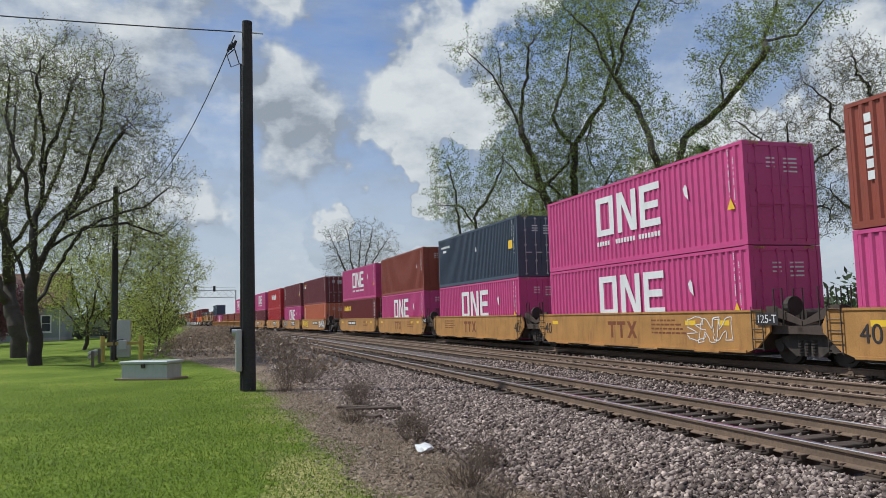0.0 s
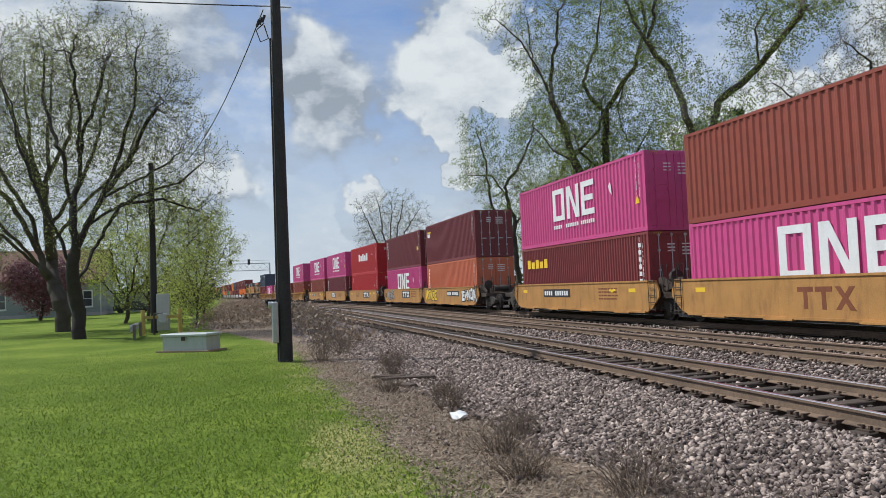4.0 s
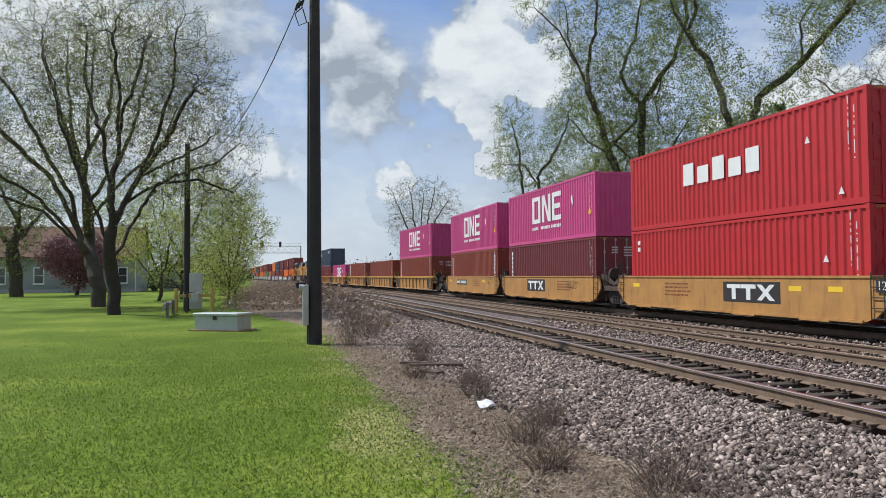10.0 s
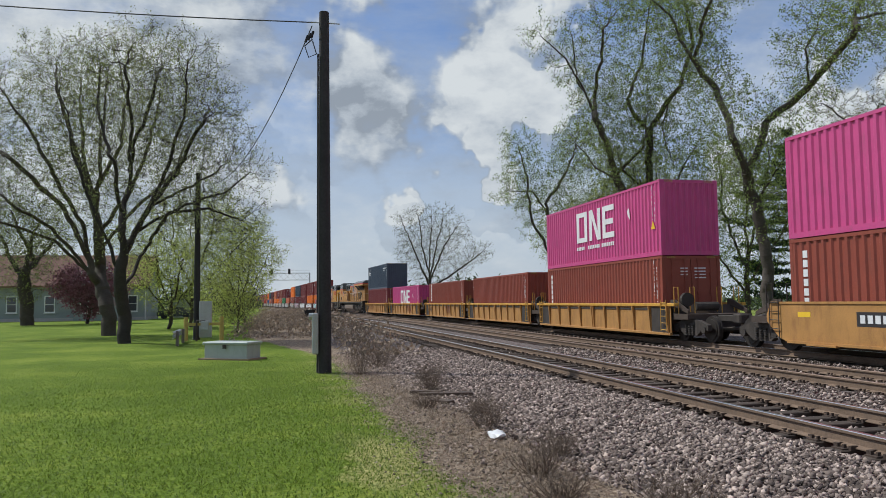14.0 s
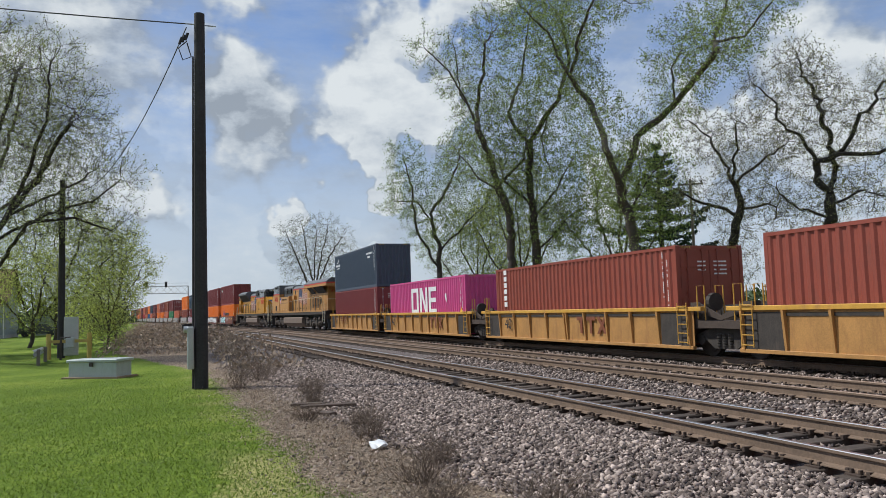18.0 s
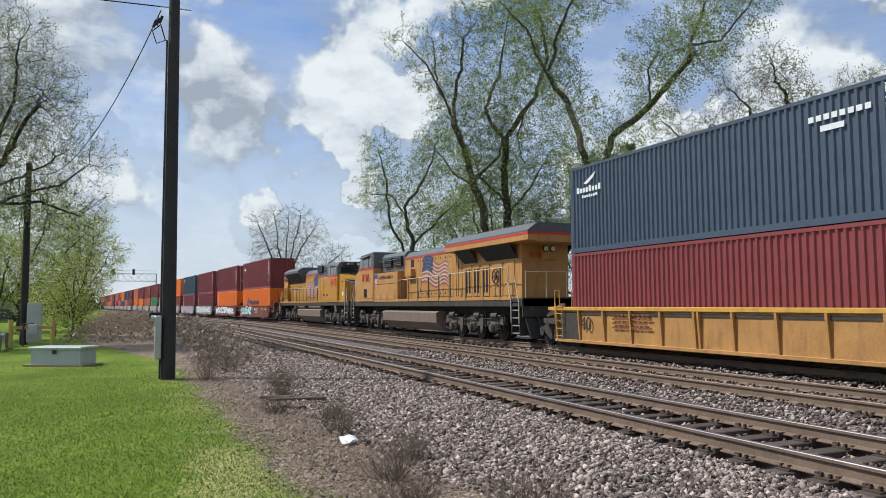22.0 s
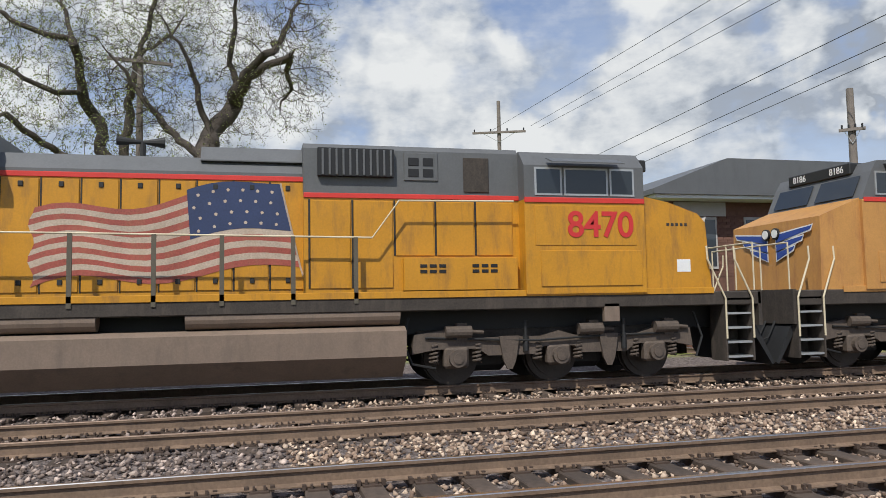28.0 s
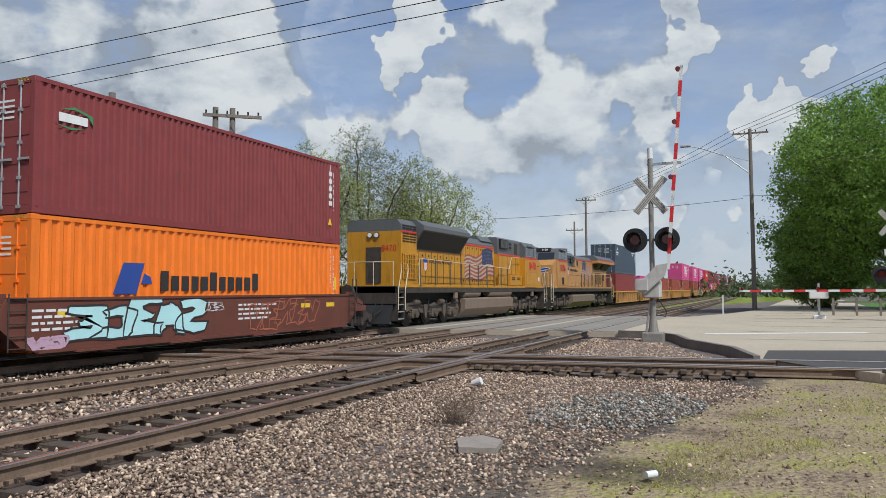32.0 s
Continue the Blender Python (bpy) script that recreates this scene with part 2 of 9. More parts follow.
M_TAN = surf("tan_yellow_car_paint", (0.47, 0.24, 0.07), 0.6, var=0.28, dirt=(0.24, 0.105, 0.04), dirt_amount=0.9, bump=0.08)
M_CHORD = surf("bright_yellow_paint", (0.62, 0.335, 0.05), 0.55, var=0.2, dirt=(0.34, 0.16, 0.06), dirt_amount=0.85, bump=0.05)
M_MINERAL = surf("mineral_red_car_paint", (0.15, 0.048, 0.03), 0.6, var=0.22, dirt=(0.09, 0.045, 0.035), dirt_amount=0.6, bump=0.08)
M_GREYCAR = surf("grey_car_paint", (0.35, 0.33, 0.31), 0.6, var=0.22, dirt=(0.18, 0.14, 0.11), dirt_amount=0.6, bump=0.08)
M_LOCO = surf("armour_yellow_paint", (0.53, 0.245, 0.016), 0.42, var=0.16, dirt=(0.20, 0.10, 0.035), dirt_amount=0.9, bump=0.03)
M_LOCO2 = surf("faded_armour_yellow_paint", (0.50, 0.25, 0.07), 0.5, var=0.16, dirt=(0.29, 0.12, 0.05), dirt_amount=0.85, bump=0.03)
M_LGREY = surf("loco_grey_paint", (0.115, 0.118, 0.12), 0.5, var=0.15, dirt=(0.08, 0.08, 0.08), dirt_amount=0.6, bump=0.03)
M_STRIPE = surf("red_stripe_paint", (0.60, 0.04, 0.03), 0.5, var=0.15, bump=0.02)
M_UNDER = surf("dusty_underframe", (0.05, 0.04, 0.032), 0.8, var=0.5, scale=3, dirt=(0.11, 0.085, 0.066), dirt_amount=0.7)
M_TANK = surf("dusty_brown_tank", (0.215, 0.158, 0.118), 0.6, var=0.2, scale=2, dirt=(0.10, 0.08, 0.065), dirt_amount=0.6)
M_BLACK = surf("black_steel", (0.018, 0.018, 0.018), 0.6, var=0.3)
M_WHEEL = surf("wheel_steel", (0.06, 0.05, 0.042), 0.55, 0.5, var=0.3, scale=4)
M_WHITE = surf("white_marking", (0.78, 0.78, 0.76), 0.6, var=0.1, dirt=(0.5, 0.46, 0.44), dirt_amount=0.4, bump=0)
M_REDMARK = surf("red_marking", (0.55, 0.03, 0.03), 0.6, var=0.1, bump=0)
M_DARKMARK = surf("dark_marking", (0.035, 0.03, 0.03), 0.6, var=0.2, bump=0)
M_BRNMARK = surf("faded_brown_marking", (0.22, 0.07, 0.03), 0.6, var=0.3, bump=0)
M_YELMARK = surf("yellow_marking", (0.85, 0.55, 0.03), 0.6, var=0.1, bump=0)
M_BLUEMARK = surf("blue_marking", (0.03, 0.07, 0.30), 0.6, var=0.1, bump=0)
M_CYANMARK = surf("pale_cyan_spray_paint", (0.50, 0.80, 0.80), 0.6, var=0.12, bump=0)
M_LILAC = surf("lilac_spray_paint", (0.55, 0.36, 0.45), 0.6, var=0.2, bump=0)
M_SALMON = surf("salmon_spray_paint", (0.42, 0.13, 0.07), 0.6, var=0.2, bump=0)
M_RAIL = surf("rusty_rail_side", (0.20, 0.135, 0.09), 0.75, 0.1, var=0.4, scale=2, dirt=(0.09, 0.064, 0.047), dirt_amount=0.6)
M_RAILTOP = surf("polished_rail_top", (0.66, 0.64, 0.61), 0.28, 1.0, var=0.15, scale=1, bump=0.02)
M_RAILDULL = surf("dull_rail_top", (0.28, 0.20, 0.15), 0.5, 0.6, var=0.2, scale=1, bump=0.02)
M_TIE = surf("weathered_creosoted_wood", (0.095, 0.068, 0.05), 0.9, var=0.45, scale=2, fine=14, bump=0.5, dirt=(0.05, 0.035, 0.028), dirt_amount=0.8, rand=0.3)
M_PLATE = surf("rusty_tie_plate", (0.08, 0.054, 0.04), 0.8, 0.2, var=0.3, scale=6)
M_POLE = surf("dark_weathered_pole_wood", (0.045, 0.041, 0.041), 0.9, var=0.4, scale=1.2, fine=18, bump=0.5)
M_POLE2 = surf("grey_weathered_pole_wood", (0.20, 0.17, 0.145), 0.9, var=0.35, scale=1.2, fine=18, bump=0.5)
M_GALV = surf("galvanised_steel", (0.48, 0.49, 0.49), 0.45, 0.6, var=0.2)
M_CONC = surf("pale_concrete", (0.45, 0.43, 0.40), 0.85, var=0.2, dirt=(0.25, 0.23, 0.2), dirt_amount=0.5, bump=0.3)
M_WIRE = surf("dark_cable", (0.03, 0.03, 0.03), 0.7, var=0.1, bump=0)

# ---------------------------------------------------------------- mesh helpers


def box(bm, x0, x1, y0, y1, z0, z1, bev=0.0):
    ret = bmesh.ops.create_cube(bm, size=1)
    vs = ret["verts"]
    for v in vs:
        v.co = Vector((x0 + (v.co.x + 0.5) * (x1 - x0), y0 + (v.co.y + 0.5) * (y1 - y0), z0 + (v.co.z + 0.5) * (z1 - z0)))
    if bev:
        es = list({e for v in vs for e in v.link_edges})
        bmesh.ops.bevel(bm, geom=es, offset=bev, segments=1, affect="EDGES")
    return bm


def rod(bm, p, q, r, n=8, r2=None):
    p, q = Vector(p), Vector(q)
    d = q - p
    ret = bmesh.ops.create_cone(bm, cap_ends=True, segments=n, radius1=r, radius2=r if r2 is None else r2, depth=d.length)
    m = Matrix.Translation((p + q) / 2) @ d.to_track_quat("Z", "Y").to_matrix().to_4x4()
    bmesh.ops.transform(bm, matrix=m, verts=ret["verts"])
    return bm


def pipe(bm, pts, r, n=6):
    """One bent tube through the points, with closed ends."""
    pts = [Vector(p) for p in pts]
    rings, a = [], None
    for i, p in enumerate(pts):
        d = (pts[min(i + 1, len(pts) - 1)] - pts[max(i - 1, 0)]).normalized()
        a = d.orthogonal().normalized() if a is None else (a - d * a.dot(d)).normalized()
        b = d.cross(a)
        rings.append([bm.verts.new(p + (a * math.cos(6.28319 * k / n) + b * math.sin(6.28319 * k / n)) * r) for k in range(n)])
    for u, v in zip(rings, rings[1:]):
        for k in range(n):
            bm.faces.new((u[k], u[(k + 1) % n], v[(k + 1) % n], v[k]))
    bm.faces.new(rings[0][::-1])
    bm.faces.new(rings[-1])
    return bm


def prism(bm, pts, axis, a, b):
    """A polygon of 2D points pushed from a to b along an axis: 'y' takes (x, z), 'x' takes (y, z), 'z' takes (x, y)."""
    def at(p, c):
        return {"y": (p[0], c, p[1]), "x": (c, p[0], p[1]), "z": (p[0], p[1], c)}[axis]
    lo, hi = [bm.verts.new(at(p, a)) for p in pts], [bm.verts.new(at(p, b)) for p in pts]
    k = len(pts)
    fs = [bm.faces.new(lo), bm.faces.new(hi[::-1])]
    fs += [bm.faces.new((lo[i], hi[i], hi[(i + 1) % k], lo[(i + 1) % k])) for i in range(k)]
    bmesh.ops.recalc_face_normals(bm, faces=fs)
    return bm


def mesh_of(bm, name, smooth=False):
    me = bpy.data.meshes.new(name)
    bm.to_mesh(me)
    bm.free()
    if smooth:
        me.polygons.foreach_set("use_smooth", [True] * len(me.polygons))
    return me


def nb():
    return bmesh.new()


def part(name, bm, material, parent=None, label="", at=None, kind=""):
    """Links a bmesh or a ready mesh as one object under a thing or part."""
    me = bm if isinstance(bm, bpy.types.Mesh) else mesh_of(bm, name)
    ob = new(name, me)
    if not me.materials:
        me.materials.append(None)
    ob.material_slots[0].link = "OBJECT"
    ob.material_slots[0].material = material
    if parent:
        ob.parent = parent
    if at is not None:
        ob.matrix_basis = at if isinstance(at, Matrix) else Matrix.Translation(at)
    return tagged(ob, label, kind=kind)


def thing(name, label, category, group="", kind="", at=None):
    ob = tagged(new(name), label, category, group, kind)
    ob.empty_display_size = 0.3
    if at is not None:
        ob.matrix_basis = at if isinstance(at, Matrix) else Matrix.Translation(at)
    return ob


def np_mesh(name, verts, faces):
    me = bpy.data.meshes.new(name)
    me.from_pydata(verts.tolist() if hasattr(verts, "tolist") else verts, [], faces.tolist() if hasattr(faces, "tolist") else faces)
    return me


def text_mesh(body, size, bold=0.0):
    cu = bpy.data.curves.new("lettering", "FONT")
    cu.body, cu.size, cu.extrude, cu.offset = body, size, 0.004, bold
    cu.align_x, cu.align_y = "CENTER", "CENTER"
    ob = bpy.data.objects.new("lettering", cu)
    me = bpy.data.meshes.new_from_object(ob)
    bpy.data.objects.remove(ob)
    return me


def lettering(body, size, material, parent, x, y, z, side=-1, bold=0.0, label=""):
    """Letters on a side face: side -1 faces the lawn."""
    m = Matrix.Translation((x, y, z)) @ Matrix.Rotation(radians(0 if side < 0 else 180), 4, "Z") @ Matrix.Rotation(radians(90), 4, "X")
    return part("lettering", text_mesh(body, size, bold), material, parent, label, at=m)


# ---------------------------------------------------------------- track lines
D1, D2, D3 = 7.16, 11.20, 15.34
GROUND = -0.20


def bend(x):
    """How far the tracks swing over, far down the line."""
    if x > -60:
        return 0.0
    if x > -70:
        return -0.06 * (-60 - x) ** 2 / 20
    return -0.06 * (-65 - x)


MOVERS = []


def rides(ob, a, z=0.0):
    """Notes a thing that rolls with the train; a: its place along the train."""
    MOVERS.append((ob, a, z))
    ob.matrix_basis = Matrix.Translation((a - 253.8, D3 + bend(a - 253.8), z))
    return ob


def motions():
    for ob, a, z in MOVERS:
        rows = []
        for k in range(33):
            x = a + 9.788 * (k - 26) + 0.001 * (k - 26) ** 2
            ang = math.degrees(math.atan((bend(x + 5) - bend(x - 5)) / 10))
            rows.append((float(k), pose(x, D3 + bend(x), z, 0, 0, ang)))
        walk(ob, rows)


MESHES = {}


def cached(key, build):
    if key not in MESHES:
        made = build()
        MESHES[key] = made if isinstance(made, bpy.types.Mesh) else mesh_of(made, key)
    return MESHES[key]


# ---------------------------------------------------------------- ground


def ground_material():
    """Soil, lawn, ballast and dirt laid out over one sheet by place."""
    m = bpy.data.materials.new("ground_cover")
    m.use_nodes = True
    nt = m.node_tree
    b = nt.nodes["Principled BSDF"]
    n, ln = nt.nodes.new, nt.links.new
    tc = n("ShaderNodeTexCoord")
    sep = n("ShaderNodeSeparateXYZ")
    ln(tc.outputs["Object"], sep.inputs[0])

    def mth(op, a, b_=None, c=None, clamp=False):
        k = n("ShaderNodeMath")
        k.operation, k.use_clamp = op, clamp
        for i, v in enumerate((a, b_, c)):
            if v is None:
                continue
            if isinstance(v, (int, float)):
                k.inputs[i].default_value = v
            else:
                ln(v, k.inputs[i])
        return k.outputs[0]

    def tex(scale, detail=6, rough=0.6):
        t = n("ShaderNodeTexNoise")
        t.inputs["Scale"].default_value, t.inputs["Detail"].default_value, t.inputs["Roughness"].default_value = scale, detail, rough
        ln(tc.outputs["Object"], t.inputs["Vector"])
        return t.outputs["Fac"]

    def ramp(v, stops):
        r = n("ShaderNodeValToRGB")
        e = r.color_ramp.elements
        while len(e) < len(stops):
            e.new(0.5)
        for k, (p, c) in zip(e, stops):
            k.position, k.color = p, (*c, 1)
        ln(v, r.inputs[0])
        return r.outputs[0]

    def mix(f, a, c):
        k = n("ShaderNodeMix")
        k.data_type = "RGBA"
        ln(f, k.inputs[0])
        ln(a, k.inputs[6])
        ln(c, k.inputs[7])
        return k.outputs[2]

    vor = n("ShaderNodeTexVoronoi")
    vor.inputs["Scale"].default_value = 17
    ln(tc.outputs["Object"], vor.inputs["Vector"])
    wob = mth("MULTIPLY_ADD", tex(0.8), 1.0, -0.5)
    wob2 = mth("MULTIPLY_ADD", tex(5), 0.7, -0.35)
    y = mth("ADD", mth("ADD", sep.outputs["Y"], wob), wob2)
    x = mth("ADD", sep.outputs["X"], mth("MULTIPLY", wob, 2.0))
    grass = ramp(mth("MULTIPLY_ADD", tex(0.35), 0.6, mth("MULTIPLY", tex(9), 0.4)), [(0.36, (0.098, 0.15, 0.012)), (0.5, (0.14, 0.205, 0.018)), (0.64, (0.25, 0.30, 0.04))])
    straw = ramp(tex(11, 8, 0.7), [(0.3, (0.075, 0.052, 0.037)), (0.5, (0.235, 0.172, 0.122)), (0.66, (0.52, 0.415, 0.29))])
    stone = ramp(vor.outputs["Color"], [(0.0, (0.06, 0.049, 0.044)), (0.45, (0.15, 0.122, 0.11)), (1.0, (0.30, 0.25, 0.225))])
    dirtg = ramp(mth("MULTIPLY_ADD", tex(1.1), 0.5, mth("MULTIPLY", tex(9, 8, 0.7), 0.5)), [(0.34, (0.09, 0.066, 0.048)), (0.43, (0.26, 0.195, 0.135)), (0.51, (0.38, 0.30, 0.19)), (0.57, (0.32, 0.29, 0.10)), (0.66, (0.42, 0.39, 0.14))])
    left = mth("SUBTRACT", 1.0, mth("SMOOTH_MIN", mth("MULTIPLY", mth("MAXIMUM", mth("SUBTRACT", x, 3.0), 0.0), 0.35), 1.0, 0.1), clamp=True)
    # sun-bleached patches along the lawn's edge
    worn = mth("MULTIPLY", mth("MULTIPLY", mth("SUBTRACT", y, 0.55), 1.3, clamp=True), mth("MULTIPLY", mth("SUBTRACT", tex(0.9, 4), 0.45), 7.0, clamp=True))
    spot = mth("ADD", mth("POWER", mth("MULTIPLY", mth("ADD", sep.outputs["X"], 8.6), 0.62), 2.0), mth("POWER", mth("MULTIPLY", mth("SUBTRACT", y, 1.1), 1.9), 2.0))
    worn = mth("MAXIMUM", mth("MULTIPLY", worn, 0.7), mth("MULTIPLY", mth("SUBTRACT", 1.0, spot), 1.6, clamp=True))
    grass = mix(worn, grass, ramp(tex(14), [(0.35, (0.22, 0.23, 0.06)), (0.65, (0.46, 0.42, 0.16))]))
    oil = mth("ADD", mth("POWER", mth("MULTIPLY", mth("SUBTRACT", sep.outputs["X"], 8.1), 1.5), 2.0), mth("POWER", mth("MULTIPLY", mth("SUBTRACT", y, 1.55), 0.9), 2.0))
    dirtg = mix(mth("MULTIPLY", mth("MULTIPLY", mth("SUBTRACT", 1.0, oil), 1.1, clamp=True), mth("MULTIPLY", tex(3), 1.5)), dirtg, ramp(tex(20), [(0.3, (0.025, 0.02, 0.017)), (0.7, (0.075, 0.06, 0.048))]))
    near_cover = mix(left, dirtg, grass)
    # lawn -> straw verge -> ballast
    y = mth("ADD", y, mth("SUBTRACT", mth("MULTIPLY", mth("MAXIMUM", mth("SUBTRACT", x, 7.0), 0.0), 0.22), mth("MULTIPLY", mth("MULTIPLY", mth("SUBTRACT", x, 1.0), 0.2, clamp=True), 0.6)))
    cinder = ramp(tex(6, 8, 0.7), [(0.3, (0.05, 0.042, 0.035)), (0.5, (0.12, 0.098, 0.08)), (0.7, (0.24, 0.20, 0.165))])
    straw = mix(left, cinder, straw)
    beyond = mth("MULTIPLY", mth("MULTIPLY_ADD", sep.outputs["X"], -0.06, -1.5, clamp=True), 3.2)
    f1 = mth("MULTIPLY", mth("SUBTRACT", mth("ADD", y, beyond), 1.45), 6.0, clamp=True)
    shoulder = mth("MULTIPLY_ADD", mth("MULTIPLY_ADD", sep.outputs["X"], 0.0715, 1.43, clamp=True), 0.95, 2.05)
    f2 = mth("MULTIPLY", mth("SUBTRACT", y, shoulder), 2.4, clamp=True)
    back = mth("MULTIPLY", mth("SUBTRACT", y, 22.0), 0.5, clamp=True)
    c = mix(f1, near_cover, straw)
    c = mix(f2, c, stone)
    c = mix(back, c, grass)
    ln(c, b.inputs["Base Color"])
    b.inputs["Roughness"].default_value = 0.95
    b.inputs["Specular IOR Level"].default_value = 0.2
    bp = n("ShaderNodeBump")
    bp.inputs["Strength"].default_value, bp.inputs["Distance"].default_value = 0.8, 0.05
    ln(mth("ADD", vor.outputs["Distance"], tex(25)), bp.inputs["Height"])
    ln(bp.outputs[0], b.inputs["Normal"])
    return m


M_GROUND = ground_material()


def ground_z(x, y):
    """Gentle lie of the land: lawn, a shallow swale, ballast shoulders, level by the road."""
    z = GROUND - 0.02
    if 15.4 < x < 19.6 and 0.9 < y < 6:
        z = -0.3
    if 4.6 < y < 19.5 and not 27.5 < x < 46:
        z = -0.3 if 15.4 < x < 20.4 else -0.275 if abs(y - D1) < 1.7 or abs(y - D3) < 1.7 else -0.22
    return z


def make_ground():
    xs = sorted({*range(-3000, -200, 200), *range(-200, -40, 20), *[v * 1.0 for v in range(-40, 41)], *range(60, 200, 20), *range(200, 3001, 200)})
    ys = sorted({*range(-3000, -200, 200), *range(-200, -30, 10), *[v * 0.5 for v in range(-60, 61)], *range(32, 200, 12), *range(200, 3001, 200)})
    v = [(x, y, ground_z(x, y)) for y in ys for x in xs]
    k = len(xs)
    f = [(j * k + i, j * k + i + 1, (j + 1) * k + i + 1, (j + 1) * k + i) for j in range(len(ys) - 1) for i in range(k - 1)]
    g = part("ground", np_mesh("ground", v, f), M_GROUND)
    tagged(g, "lawn, straw verge and ballast as one sheet of ground", "ground", kind="structure")


make_ground()

# ---------------------------------------------------------------- tracks
RAIL_XS = [-900, -600, -420, -300, -220, -160, -120, -95, -80, -75, -70, -67.5, -65, -62.5, -60, -40, -20, 0, 20, 40, 80, 160, 320, 600, 900]


def rail_mesh(y, xs, curve=True):
    """A rail of true section: head, web and foot."""
    sec = [(-0.076, -0.18), (-0.076, -0.168), (-0.014, -0.145), (-0.009, -0.05), (-0.036, -0.038), (-0.036, -0.008), (-0.028, 0.0),
           (0.028, 0.0), (0.036, -0.008), (0.036, -0.038), (0.009, -0.05), (0.014, -0.145), (0.076, -0.168), (0.076, -0.18)]
    v = [(x, y + s[0] + (bend(x) if curve else 0), s[1]) for x in xs for s in sec]
    k = len(sec)
    f, tops = [], []
    for i in range(len(xs) - 1):
        for j in range(k):
            tops.append(j in (5, 6, 7))
            f.append((i * k + j, (i + 1) * k + j, (i + 1) * k + (j + 1) % k, i * k + (j + 1) % k))
    me = np_mesh("rail", v, f)
    me.materials.append(M_RAIL)
    me.materials.append(M_RAILTOP)
    for p, t in zip(me.polygons, tops):
        p.material_index = 1 if t else 0
    return me


def m_sleeper():
    bm = nb()
    box(bm, -0.115, 0.115, -1.3, 1.3, -0.37, -0.195, 0.012)
    return mesh_of(bm, "sleeper")


def m_tieplates():
    bm = nb()
    for s in (-1, 1):
        y = s * 0.7525
        box(bm, -0.09, 0.09, y - 0.17, y + 0.17, -0.195, -0.178)
        for a in (-0.11, 0.11):
            for e in (-0.05, 0.05):
                box(bm, e - 0.012, e + 0.012, y + a - 0.02, y + a + 0.02, -0.178, -0.135)
        for e in (-0.12, 0.12):
            box(bm, e - 0.02, e + 0.02, y - 0.10, y + 0.10, -0.20, -0.145)
    return mesh_of(bm, "tie_plates")


def track(name, yc, label, near, shiny=True):
    t = thing(name, label, "railway track", kind="structure")
    for s in (-1, 1):
        r = new("rail", rail_mesh(yc + s * 0.7525, RAIL_XS))
        r.parent = t
        if not shiny:
            r.data.materials[1] = M_RAILDULL
    sl, pl = cached("sleeper", m_sleeper), cached("tieplates", m_tieplates)
    rr = random.Random(int(yc * 10))
    x = -150.0
    far_v, far_f = [], []
    while x < 150:
        x += 0.52 + rr.uniform(-0.02, 0.02)
        if 26.5 < x < 46:
            continue
        if near[0] < x < near[1]:
            m = Matrix.Translation((x, yc + bend(x) + rr.uniform(-0.05, 0.05), rr.uniform(-0.012, 0.004))) @ Matrix.Rotation(rr.uniform(-0.02, 0.02), 4, "Z")
            s = part("sleeper", sl, M_TIE, t, at=m)
            part("tie_plate", pl, M_PLATE, s)
        else:
            b = len(far_v)
            far_v += [(x + a * 0.115, yc + bend(x) + c * 1.3, z) for z in (-0.3, -0.195) for a, c in ((-1, -1), (1, -1), (1, 1), (-1, 1))]
            far_f += [tuple(b + i for i in q) for q in ((4, 5, 6, 7), (0, 1, 5, 4), (1, 2, 6, 5), (2, 3, 7, 6), (3, 0, 4, 7))]
    part("far_sleepers", np_mesh("far_sleepers", far_v, far_f), M_TIE, t, kind="stuff")
    return t


track("track_1", D1, "empty track with worn rails on dark wooden sleepers", (-38, 26))
track("track_2", D2, "middle empty track with rusty-sided rails", (-28, 26), False)
track("track_3", D3, "far track that carries the freight train", (-16, 24))


# ---------------------------------------------------------------- containers
CL, CH, CW = 12.192, 2.896, 2.438

def corrugated(length, z0, z1, pitch=0.278, depth=0.046):
    """A pressed steel wall along x, its outer ridges at y = 0, with lips at the ends."""
    n = int(length / pitch)
    p = length / n
    xs, ys = [], []
    for i in range(n):
        a = -length / 2 + i * p
        for f, d in ((0.0, 0), (0.30, 0), (0.48, 1), (0.82, 1)):
            xs.append(a + f * p)
            ys.append(d * depth)
    xs.append(length / 2)
    ys.append(0)
    v = [(x, y, z) for z in (z0, z1) for x, y in zip(xs, ys)]
    k = len(xs)
    f = [(i, i + 1, k + i + 1, k + i) for i in range(k - 1)]
    b = len(v)
    v += [(x, y + 0.03, z) for z in (z0, z1) for x, y in zip(xs, ys)]
    f += [(b + i + 1, b + i, b + k + i, b + k + i + 1) for i in range(k - 1)]
    me = bpy.data.meshes.new("pressed_wall")
    me.from_pydata(v, [], f)
    return me


